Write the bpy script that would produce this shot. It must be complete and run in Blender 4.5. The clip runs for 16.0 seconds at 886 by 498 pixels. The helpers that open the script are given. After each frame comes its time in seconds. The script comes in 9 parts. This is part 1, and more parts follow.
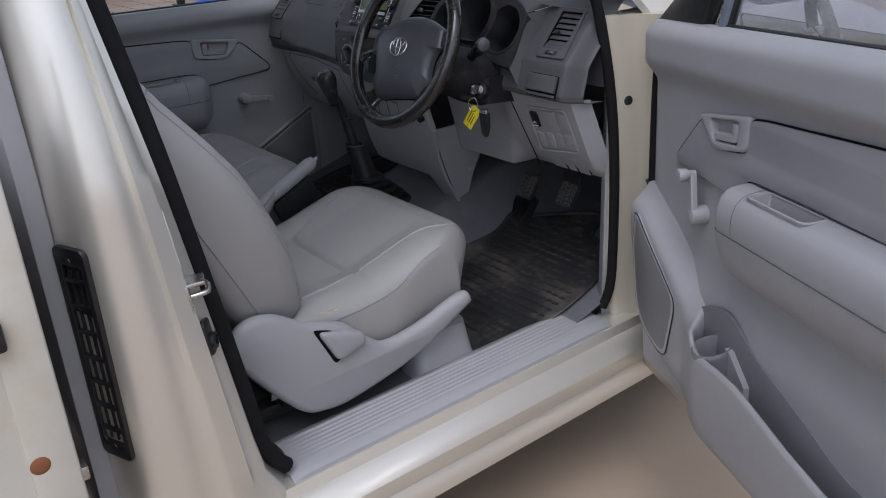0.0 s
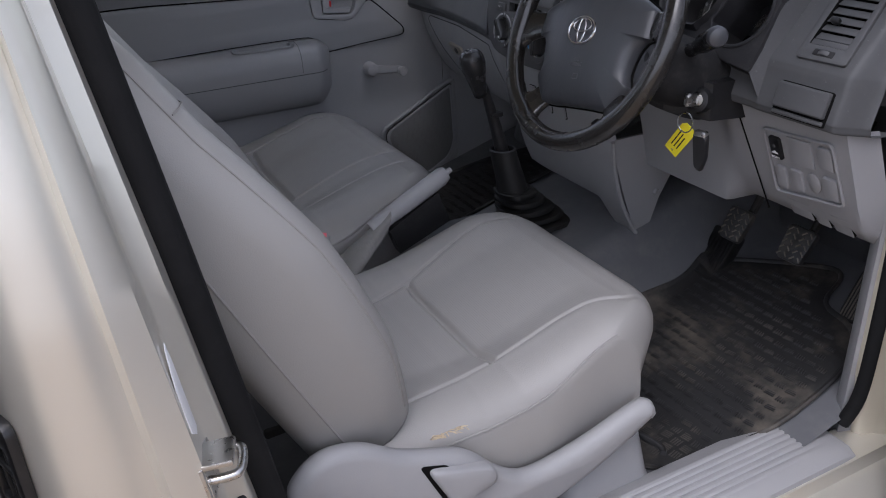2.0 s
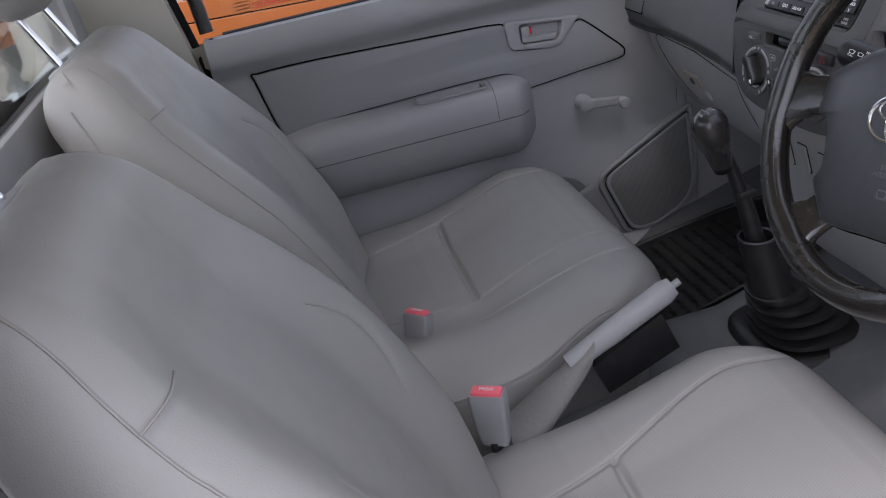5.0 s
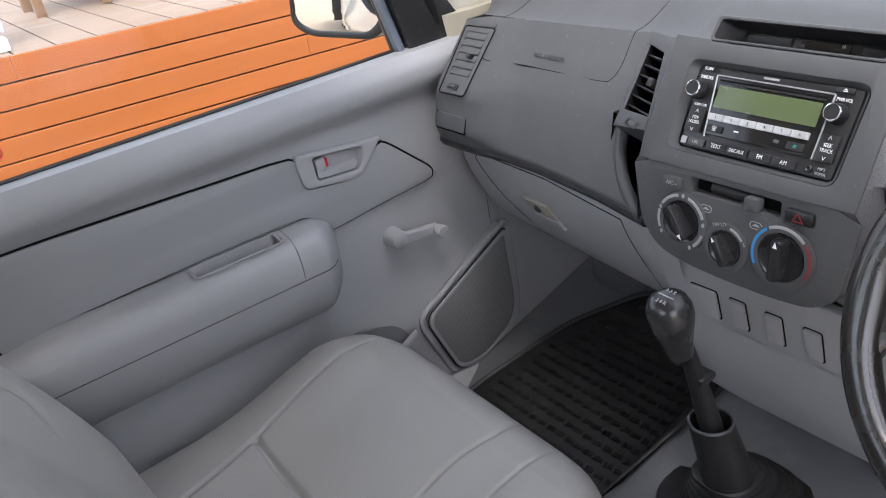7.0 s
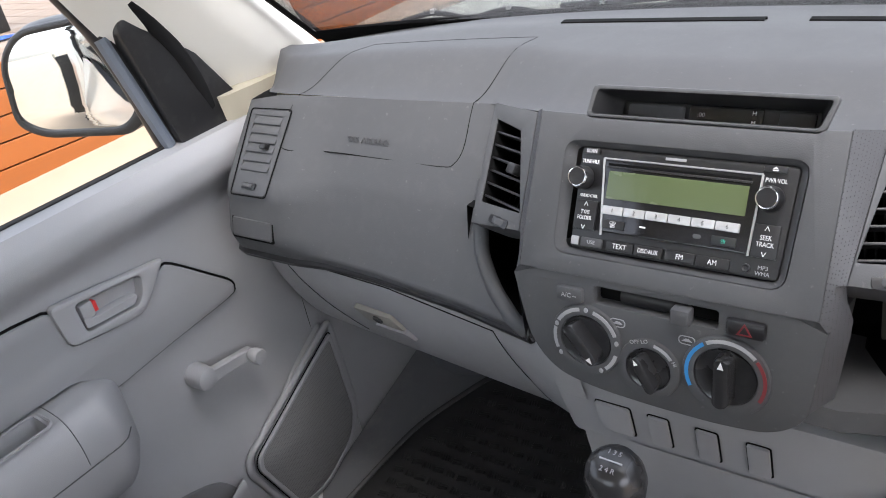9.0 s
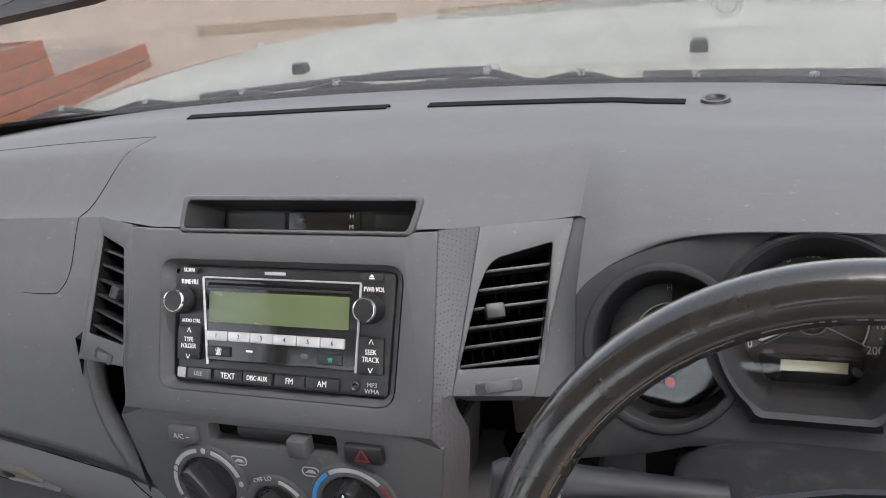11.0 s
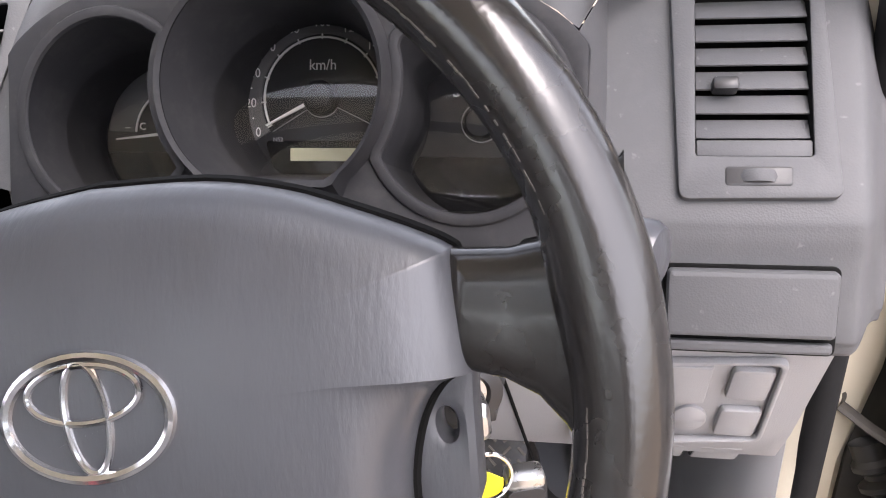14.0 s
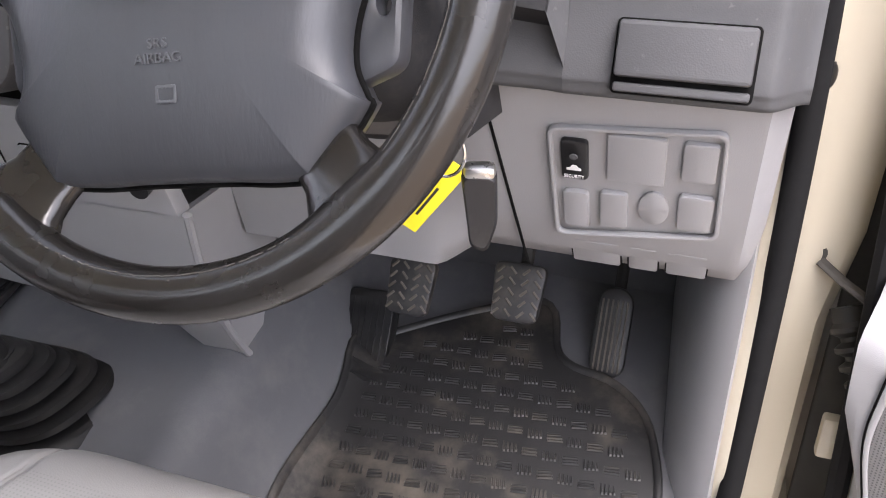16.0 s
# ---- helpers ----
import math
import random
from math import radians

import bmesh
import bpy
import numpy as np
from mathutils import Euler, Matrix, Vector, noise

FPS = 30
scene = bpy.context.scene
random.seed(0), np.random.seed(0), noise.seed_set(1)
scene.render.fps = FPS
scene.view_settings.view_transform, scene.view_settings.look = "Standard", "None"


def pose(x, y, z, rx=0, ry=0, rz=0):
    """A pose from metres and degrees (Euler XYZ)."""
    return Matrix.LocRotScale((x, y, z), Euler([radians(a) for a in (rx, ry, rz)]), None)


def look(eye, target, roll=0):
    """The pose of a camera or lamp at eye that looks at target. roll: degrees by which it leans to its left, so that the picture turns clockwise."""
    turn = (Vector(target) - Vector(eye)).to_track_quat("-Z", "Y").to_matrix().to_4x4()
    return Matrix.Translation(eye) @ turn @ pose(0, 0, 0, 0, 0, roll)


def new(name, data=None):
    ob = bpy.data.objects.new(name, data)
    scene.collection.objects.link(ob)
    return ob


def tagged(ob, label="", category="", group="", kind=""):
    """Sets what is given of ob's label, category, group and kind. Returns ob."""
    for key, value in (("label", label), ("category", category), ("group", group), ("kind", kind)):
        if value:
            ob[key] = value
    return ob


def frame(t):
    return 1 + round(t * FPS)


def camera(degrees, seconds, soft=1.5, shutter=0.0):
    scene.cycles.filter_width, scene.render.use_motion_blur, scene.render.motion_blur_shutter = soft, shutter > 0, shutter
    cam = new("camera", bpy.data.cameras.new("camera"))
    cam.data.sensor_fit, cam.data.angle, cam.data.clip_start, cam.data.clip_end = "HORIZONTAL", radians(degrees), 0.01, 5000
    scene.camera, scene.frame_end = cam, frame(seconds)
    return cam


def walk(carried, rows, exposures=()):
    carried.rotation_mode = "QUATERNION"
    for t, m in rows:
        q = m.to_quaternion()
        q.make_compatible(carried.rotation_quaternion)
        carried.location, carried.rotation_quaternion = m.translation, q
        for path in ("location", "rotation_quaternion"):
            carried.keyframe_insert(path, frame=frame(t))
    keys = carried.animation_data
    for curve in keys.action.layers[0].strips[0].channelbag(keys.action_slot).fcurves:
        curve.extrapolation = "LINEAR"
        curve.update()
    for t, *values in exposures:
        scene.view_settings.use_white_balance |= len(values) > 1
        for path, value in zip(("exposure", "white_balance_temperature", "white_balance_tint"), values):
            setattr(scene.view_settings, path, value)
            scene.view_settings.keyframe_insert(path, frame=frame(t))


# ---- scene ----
import functools

cam = camera(56.5, 16.0, 1.0)
PATH = [
    (0, (1.994, -1.058, 1.33), (0.528, 0.044, 0.531), -3.1),
    (0.5, (2.014, -1.036, 1.322), (0.494, -0.005, 0.53), -3.2),
    (1, (1.893, -0.989, 1.302), (0.335, -0.022, 0.502), -2.4),
    (1.5, (1.609, -0.894, 1.308), (0.047, 0.056, 0.499), -1.9),
    (2, (1.458, -0.751, 1.286), (-0.135, 0.055, 0.385), -2.5),
    (2.5, (1.411, -0.619, 1.284), (-0.224, -0.015, 0.303), -3.9),
    (3, (1.391, -0.571, 1.289), (-0.271, -0.056, 0.301), -5.0),
    (3.5, (1.376, -0.534, 1.314), (-0.353, -0.165, 0.379), -8.7),
    (4, (1.316, -0.495, 1.309), (-0.448, -0.247, 0.401), -11.6),
    (4.2, (1.259, -0.487, 1.307), (-0.51, -0.258, 0.403), -12.0),
    (6.3, (0.7, -0.514, 1.374), (-1.044, -0.137, 0.472), -12.6),
    (6.5, (0.639, -0.548, 1.381), (-1.039, -0.001, 0.44), -12.8),
    (7, (0.533, -0.532, 1.391), (-0.972, 0.403, 0.462), -10.1),
    (7.5, (0.381, -0.502, 1.373), (-1.029, 0.568, 0.443), -9.3),
    (8, (0.289, -0.475, 1.384), (-1.06, 0.657, 0.437), -10.8),
    (8.2, (0.268, -0.459, 1.395), (-1.042, 0.709, 0.438), -11.3),
    (10.3, (0.307, -0.293, 1.384), (-0.536, 1.285, 0.49), -9.4),
    (10.5, (0.319, -0.279, 1.382), (-0.472, 1.325, 0.486), -9.4),
    (11, (0.357, -0.242, 1.376), (-0.318, 1.409, 0.47), -9.1),
    (11.5, (0.416, -0.217, 1.359), (-0.161, 1.464, 0.443), -8.3),
    (12, (0.493, -0.189, 1.328), (0.061, 1.523, 0.387), -6.6),
    (12.5, (0.506, -0.16, 1.276), (0.155, 1.556, 0.311), -5.6),
    (13, (0.501, -0.141, 1.238), (0.162, 1.558, 0.24), -5.3),
    (13.5, (0.526, -0.139, 1.216), (0.215, 1.545, 0.184), -4.9),
    (14, (0.58, -0.157, 1.184), (0.254, 1.543, 0.181), -4.2),
    (14.5, (0.651, -0.183, 1.176), (0.31, 1.517, 0.178), -3.6),
    (15, (0.701, -0.234, 1.161), (0.327, 1.457, 0.161), -2.0),
    (15.5, (0.712, -0.273, 1.118), (0.251, 1.415, 0.149), -1.2),
    (16, (0.704, -0.323, 1.074), (0.108, 1.322, 0.106), -0.7),
]
EXPOSURES = [(0, 0.42, 5900, 16), (1, 0.45, 5900, 16), (2, 0.72, 6000, 18), (4.2, 1.05, 6100, 19), (6.5, 2.0, 6300, 16), (8.2, 2.3, 6300, 15), (10.5, 2.15, 6600, 14), (12, 2.2, 6600, 17), (12.5, 2.25, 6600, 19), (13, 2.5, 6600, 20), (14, 2.6, 6600, 20), (15, 2.1, 6600, 20), (16, 2.42, 6500, 19)]
walk(cam, [(t, look(eye, target, roll)) for t, eye, target, roll in PATH], EXPOSURES)

# ---- world, sun, exposure ----
world = bpy.data.worlds.new("sky")
world.use_nodes = True
scene.world = world
wn = world.node_tree.nodes
sky = wn.new("ShaderNodeTexSky")
sky.sky_type, sky.sun_disc = "NISHITA", False
sky.sun_elevation, sky.sun_rotation = radians(62), radians(136)
sky.air_density, sky.dust_density, sky.ozone_density = 1.0, 2.0, 2.0
soft_sky = wn.new("ShaderNodeHueSaturation")
soft_sky.inputs["Saturation"].default_value = 0.35
world.node_tree.links.new(sky.outputs[0], soft_sky.inputs["Color"])
world.node_tree.links.new(soft_sky.outputs[0], wn["Background"].inputs[0])
wn["Background"].inputs[1].default_value = 0.15
sun = new("sun", bpy.data.lights.new("sun", "SUN"))
sun.data.energy, sun.data.angle, sun.data.color = 1.0, radians(40), (1.0, 0.97, 0.92)
def opening_light(name, at, target, w, h, power):
    """Area lamp added in a cab opening to strengthen the sky's light there."""
    ob = new(name, bpy.data.lights.new(name, "AREA"))
    ob.data.shape, ob.data.size, ob.data.size_y = "RECTANGLE", w, h
    ob.data.energy, ob.data.color = power, (1.0, 0.985, 0.97)
    ob.matrix_world = look(at, target)


# two added fill lamps that brighten the cab's inside
opening_light("rear_window_fill", (0.0, -0.832, 1.27), (0.0, 0.3, 0.95), 1.08, 0.34, 0.10)
opening_light("door_fill", (0.80, -0.22, 1.28), (-0.1, 0.05, 0.85), 0.70, 0.40, 0.22)
sun.matrix_world = look((2.2, -2.3, 6.2), (0, 0, 0))

# ---- mesh tools ----
def mesh_object(name, bm, material, parent=None, label="", smooth=38, m=None):
    """Links a bmesh, given in world metres (or in the frame m), as one mesh object."""
    if m is not None:
        bm.transform(m)
    bmesh.ops.recalc_face_normals(bm, faces=bm.faces)
    me = bpy.data.meshes.new(name)
    bm.to_mesh(me)
    bm.free()
    for p in me.polygons:
        p.use_smooth = True
    me.set_sharp_from_angle(angle=radians(smooth))
    if material:
        me.materials.append(material)
    ob = new(name, me)
    if parent is not None:
        ob.parent = parent
        if parent.type == "EMPTY":
            ob.matrix_parent_inverse = Matrix.Translation(-parent.location)
    if label:
        ob["label"] = label
    return ob


def part(name, bm, material, parent, label="", smooth=38, m=None):
    return mesh_object(name, bm, material, parent, label, smooth, m)


def thing(name, base, label, category, group="", kind=""):
    ob = new(name)
    ob.empty_display_size = 0.05
    ob.location = base
    return tagged(ob, label, category, group, kind)


def plane(o, x, y):
    """The frame at o with the axes x and y (made square), z out of their plane."""
    x = Vector(x).normalized()
    y = Vector(y)
    y = (y - x * x.dot(y)).normalized()
    z = x.cross(y)
    m = Matrix((x, y, z)).transposed().to_4x4()
    m.translation = o
    return m


def B():
    return bmesh.new()


def box(bm, a, b, bev=0.0, seg=2):
    r = bmesh.ops.create_cube(bm, size=1.0)
    a, b = Vector(a), Vector(b)
    c, s = (a + b) / 2, b - a
    for v in r["verts"]:
        v.co = Vector((c[i] + v.co[i] * s[i] for i in range(3)))
    if bev:
        es = list({e for v in r["verts"] for e in v.link_edges})
        bmesh.ops.bevel(bm, geom=es, offset=bev, segments=seg, profile=0.5, affect="EDGES")
    return bm


def boxed(a, b, bev=0.0, seg=2):
    return box(B(), a, b, bev, seg)


def loft(bm, rings, closed=True, caps=True, loop=False):
    vs = [[bm.verts.new(p) for p in r] for r in rings]
    n = len(vs[0])
    for i in range(len(vs) - (0 if loop else 1)):
        p, q = vs[i], vs[(i + 1) % len(vs)]
        for k in range(n if closed else n - 1):
            l = (k + 1) % n
            bm.faces.new((p[k], p[l], q[l], q[k]))
    if caps and closed and not loop:
        bm.faces.new(vs[0])
        bm.faces.new(vs[-1])
    return bm


def catmull(pts, n=6, closed=False):
    """A smooth line through the points."""
    P = [Vector(p) for p in pts]
    out, k = [], len(P)
    for i in range(k if closed else k - 1):
        a = P[(i - 1) % k] if closed or i > 0 else P[0]
        b, c = P[i], P[(i + 1) % k]
        d = P[(i + 2) % k] if closed or i + 2 < k else P[-1]
        for j in range(n):
            t = j / n
            out.append(0.5 * (2 * b + (c - a) * t + (2 * a - 5 * b + 4 * c - d) * t * t + (3 * b - a - 3 * c + d) * t ** 3))
    if not closed:
        out.append(P[-1])
    return out


def tube(bm, pts, r, seg=10, caps=True, loop=False, flat=1.0):
    """A round bar along the points; r is one radius or one for each point."""
    P = [Vector(p) for p in pts]
    rings, up = [], None
    for i, p in enumerate(P):
        a = P[(i - 1) % len(P)] if loop or i > 0 else p
        b = P[(i + 1) % len(P)] if loop or i + 1 < len(P) else p
        d = (b - a).normalized()
        if up is None:
            up = Vector((0, 0, 1)) if abs(d.z) < 0.9 else Vector((1, 0, 0))
        s = d.cross(up).normalized()
        up = s.cross(d).normalized()
        rr = r[i] if isinstance(r, (list, tuple)) else r
        rings.append([p + rr * (math.cos(t) * s + flat * math.sin(t) * up) for t in [2 * math.pi * k / seg for k in range(seg)]])
    return loft(bm, rings, True, caps, loop)


def lathe(bm, prof, seg=32, m=None):
    """Turns (radius, height) pairs round the z axis of m."""
    rings = []
    for r, z in prof:
        ring = [Vector((r * math.cos(2 * math.pi * k / seg), r * math.sin(2 * math.pi * k / seg), z)) for k in range(seg)]
        rings.append([m @ p for p in ring] if m is not None else ring)
    return loft(bm, rings)


def rrect(x0, y0, x1, y1, r, n=5):
    r = min(r, abs(x1 - x0) / 2.001, abs(y1 - y0) / 2.001)
    out = []
    for cx, cy, a in ((x1 - r, y1 - r, 0), (x0 + r, y1 - r, 90), (x0 + r, y0 + r, 180), (x1 - r, y0 + r, 270)):
        for k in range(n + 1):
            t = radians(a + 90 * k / n)
            out.append((cx + r * math.cos(t), cy + r * math.sin(t)))
    return out


def rounded(pts, r, n=5):
    """A polygon with rounded corners; r is one radius or one for each corner."""
    out, k = [], len(pts)
    for i in range(k):
        p, a, b = Vector(pts[i]).to_2d(), Vector(pts[i - 1]).to_2d(), Vector(pts[(i + 1) % k]).to_2d()
        rr = r[i] if isinstance(r, (list, tuple)) else r
        if rr <= 0:
            out.append(tuple(p))
            continue
        da, db = (a - p), (b - p)
        cut = min(rr, da.length * 0.48, db.length * 0.48)
        s, e = p + da.normalized() * cut, p + db.normalized() * cut
        for j in range(n + 1):
            t = j / n
            q = s * (1 - t) ** 2 + p * 2 * t * (1 - t) + e * t * t
            out.append((q.x, q.y))
    return out


def circle(cx, cy, rx, ry=None, n=40, a0=0.0):
    ry = rx if ry is None else ry
    return [(cx + rx * math.cos(a0 + 2 * math.pi * k / n), cy + ry * math.sin(a0 + 2 * math.pi * k / n)) for k in range(n)]


def from_curve(cu):
    ob = bpy.data.objects.new("tmp", cu)
    scene.collection.objects.link(ob)
    bpy.context.view_layer.update()
    me = bpy.data.meshes.new_from_object(ob.evaluated_get(bpy.context.evaluated_depsgraph_get()))
    bm = B()
    bm.from_mesh(me)
    bpy.data.objects.remove(ob)
    bpy.data.curves.remove(cu)
    bpy.data.meshes.remove(me)
    return bm


def plate(outer, holes=(), z0=0.0, z1=0.003, bev=0.0008):
    """A flat plate between z0 and z1 with the given outline and holes and softened rims."""
    cu = bpy.data.curves.new("plate", "CURVE")
    cu.dimensions, cu.fill_mode = "2D", "BOTH"
    for loop in (outer, *holes):
        sp = cu.splines.new("POLY")
        sp.points.add(len(loop) - 1)
        for q, p in zip(sp.points, loop):
            q.co = (p[0], p[1], 0, 1)
        sp.use_cyclic_u = True
    bev = min(bev, (z1 - z0) * 0.49)
    cu.extrude, cu.bevel_depth, cu.bevel_resolution, cu.offset = (z1 - z0) / 2 - bev, bev, 1, -bev
    bm = from_curve(cu)
    bmesh.ops.translate(bm, verts=bm.verts, vec=(0, 0, (z0 + z1) / 2))
    bmesh.ops.remove_doubles(bm, verts=bm.verts, dist=1e-5)
    return bm


def lettering(s, size, m, material, parent, x=0.0, y=0.0, z=0.0, name="lettering", turn=0.0, width=1.0, lift=0.0003, align="CENTER"):
    cu = bpy.data.curves.new("text", "FONT")
    cu.body, cu.size, cu.align_x, cu.align_y, cu.extrude = s, size, align, "CENTER", lift
    cu.resolution_u = 3
    bm = from_curve(cu)
    bm.transform(Matrix.Translation((x, y, z)) @ Matrix.Rotation(radians(turn), 4, "Z") @ Matrix.Diagonal((width, 1, 1, 1)))
    return part(name, bm, material, parent, m=m)


def ring_wall(bm, a, za, b, zb):
    """Joins two outlines of equal length at heights za and zb."""
    return loft(bm, [[(x, y, za) for x, y in a], [(x, y, zb) for x, y in b]], True, False)


def sheet(bm, rows, flip=False):
    """A net of quads through rows of points."""
    return loft(bm, rows, False, False)


def lerp(a, b, t):
    return a + (b - a) * t


def smooth01(t):
    t = max(0.0, min(1.0, t))
    return t * t * (3 - 2 * t)


def table(x, xs, ys):
    """Straight-line look-up."""
    return float(np.interp(x, xs, ys))


def resample(pts, n):
    P = np.array([tuple(p) for p in pts], float)
    d = np.r_[0, np.cumsum(np.linalg.norm(np.diff(P, axis=0), axis=1))]
    s = np.linspace(0, d[-1], n)
    return [tuple(np.interp(s, d, P[:, i]) for i in range(P.shape[1])) for s in s]

# ---- materials ----
def material(name, col, rough=0.5, metal=0.0, grain=0.0, grain_scale=900.0, var=0.08, var_scale=6.0, dust=0.0, dust_col=(0.45, 0.42, 0.38),
             dust_scale=14.0, coat=0.0, spec=0.5, rough_var=0.06, grain_kind="noise", grain_size=0.0004, stretch=(1, 1, 1), hole=0.25, specks=0.0):
    """A surface with colour drift, fine relief and, where asked, patches of dust."""
    ma = bpy.data.materials.new(name)
    ma.use_nodes = True
    nt = ma.node_tree
    N, L = nt.nodes, nt.links
    bs = N["Principled BSDF"]
    tc = N.new("ShaderNodeTexCoord")
    mp = N.new("ShaderNodeMapping")
    mp.inputs["Scale"].default_value = stretch
    L.new(tc.outputs["Object"], mp.inputs[0])
    n1 = N.new("ShaderNodeTexNoise")
    n1.inputs["Scale"].default_value, n1.inputs["Detail"].default_value = var_scale, 6
    L.new(mp.outputs[0], n1.inputs["Vector"])
    mix = N.new("ShaderNodeMix")
    mix.data_type = "RGBA"
    mix.inputs["A"].default_value = (*[c * (1 - var) for c in col], 1)
    mix.inputs["B"].default_value = (*[min(1, c * (1 + var)) for c in col], 1)
    L.new(n1.outputs["Fac"], mix.inputs["Factor"])
    out = mix.outputs["Result"]
    rgh = N.new("ShaderNodeMapRange")
    rgh.inputs["From Min"].default_value, rgh.inputs["From Max"].default_value = 0.3, 0.7
    rgh.inputs["To Min"].default_value, rgh.inputs["To Max"].default_value = max(0.02, rough - rough_var), min(1, rough + rough_var)
    n3 = N.new("ShaderNodeTexNoise")
    n3.inputs["Scale"].default_value, n3.inputs["Detail"].default_value = var_scale * 4.3, 5
    L.new(mp.outputs[0], n3.inputs["Vector"])
    L.new(n3.outputs["Fac"], rgh.inputs["Value"])
    L.new(rgh.outputs[0], bs.inputs["Roughness"])
    if dust:
        n2 = N.new("ShaderNodeTexNoise")
        n2.inputs["Scale"].default_value, n2.inputs["Detail"].default_value, n2.inputs["Roughness"].default_value = dust_scale, 9, 0.65
        L.new(mp.outputs[0], n2.inputs["Vector"])
        ramp = N.new("ShaderNodeMapRange")
        ramp.inputs["From Min"].default_value, ramp.inputs["From Max"].default_value = 0.5, 0.75
        ramp.inputs["To Max"].default_value = dust
        L.new(n2.outputs["Fac"], ramp.inputs["Value"])
        m2 = N.new("ShaderNodeMix")
        m2.data_type = "RGBA"
        L.new(ramp.outputs[0], m2.inputs["Factor"])
        L.new(out, m2.inputs["A"])
        m2.inputs["B"].default_value = (*dust_col, 1)
        out = m2.outputs["Result"]
    if specks:
        # sparse pale lint and scuffs
        n4 = N.new("ShaderNodeTexNoise")
        n4.inputs["Scale"].default_value, n4.inputs["Detail"].default_value = 170, 2
        L.new(mp.outputs[0], n4.inputs["Vector"])
        rs = N.new("ShaderNodeMapRange")
        rs.inputs["From Min"].default_value, rs.inputs["From Max"].default_value = 0.70, 0.76
        rs.inputs["To Max"].default_value = specks
        L.new(n4.outputs["Fac"], rs.inputs["Value"])
        m4 = N.new("ShaderNodeMix")
        m4.data_type = "RGBA"
        L.new(rs.outputs[0], m4.inputs["Factor"])
        L.new(out, m4.inputs["A"])
        m4.inputs["B"].default_value = (0.42, 0.41, 0.40, 1)
        out = m4.outputs["Result"]
    L.new(out, bs.inputs["Base Color"])
    bs.inputs["Metallic"].default_value = metal
    bs.inputs["Coat Weight"].default_value = coat
    bs.inputs["Coat Roughness"].default_value = 0.06
    bs.inputs["Specular IOR Level"].default_value = spec
    if grain:
        if grain_kind == "noise":
            g = N.new("ShaderNodeTexNoise")
            g.inputs["Detail"].default_value = 3
            src = g.outputs["Fac"]
        else:
            g = N.new("ShaderNodeTexVoronoi")
            src = g.outputs["Distance"]
            if grain_kind == "holes":
                g.inputs["Randomness"].default_value = 0.0
        g.inputs["Scale"].default_value = grain_scale
        L.new(mp.outputs[0], g.inputs["Vector"])
        if grain_kind == "holes":
            st = N.new("ShaderNodeMapRange")
            st.inputs["From Min"].default_value, st.inputs["From Max"].default_value = 0.16, 0.3
            L.new(src, st.inputs["Value"])
            src = st.outputs[0]
            dk = N.new("ShaderNodeMix")
            dk.data_type = "RGBA"
            L.new(src, dk.inputs["Factor"])
            dk.inputs["A"].default_value = (*[c * hole for c in col], 1)
            L.new(out, dk.inputs["B"])
            L.new(dk.outputs["Result"], bs.inputs["Base Color"])
        bp = N.new("ShaderNodeBump")
        bp.inputs["Strength"].default_value, bp.inputs["Distance"].default_value = grain, grain_size
        L.new(src, bp.inputs["Height"])
        L.new(bp.outputs[0], bs.inputs["Normal"])
    return ma


def glass(name, tint=(1, 1, 1), gloss=1.0):
    ma = bpy.data.materials.new(name)
    ma.use_nodes = True
    N, L = ma.node_tree.nodes, ma.node_tree.links
    N.remove(N["Principled BSDF"])
    tr, gl, mx, fr = N.new("ShaderNodeBsdfTransparent"), N.new("ShaderNodeBsdfGlossy"), N.new("ShaderNodeMixShader"), N.new("ShaderNodeFresnel")
    tr.inputs[0].default_value = (*tint, 1)
    gl.inputs["Roughness"].default_value = 0.01
    fr.inputs["IOR"].default_value = 1.0 + 0.32 * gloss
    L.new(fr.outputs[0], mx.inputs[0])
    L.new(tr.outputs[0], mx.inputs[1])
    L.new(gl.outputs[0], mx.inputs[2])
    L.new(mx.outputs[0], N["Material Output"].inputs[0])
    return ma


LIGHT_PLASTIC = material("grey_trim_plastic", (0.30, 0.30, 0.305), 0.5, grain=0.4, grain_kind="voronoi", grain_scale=900, grain_size=0.0003, dust=0.06, dust_scale=25)
DASH_PLASTIC = material("charcoal_dash_plastic", (0.072, 0.073, 0.076), 0.62, spec=0.32, grain=0.28, specks=0.09, grain_kind="voronoi", grain_scale=800, grain_size=0.0003, var=0.04, rough_var=0.02, dust=0.02, dust_scale=60)
MESH_PLASTIC = material("woven_texture_plastic", (0.075, 0.075, 0.08), 0.5, grain=0.6, grain_kind="holes", grain_scale=420, grain_size=0.0005)
CLUSTER_PLASTIC = material("smooth_slate_plastic", (0.020, 0.020, 0.022), 0.60, spec=0.25, grain=0.12, grain_kind="voronoi", grain_scale=900, grain_size=0.0002, var=0.05, rough_var=0.04, dust=0.03, dust_scale=50)
BLACK_PLASTIC = material("black_plastic", (0.011, 0.011, 0.012), 0.42, grain=0.1, dust=0.04, dust_scale=40)
SHROUD_PLASTIC = material("rough_black_plastic", (0.018, 0.018, 0.019), 0.75, spec=0.2, grain=0.35, grain_kind="voronoi", grain_scale=800, grain_size=0.0003, dust=0.05, dust_scale=40)
EMBOSS = material("slate_embossing", (0.085, 0.088, 0.095), 0.45)
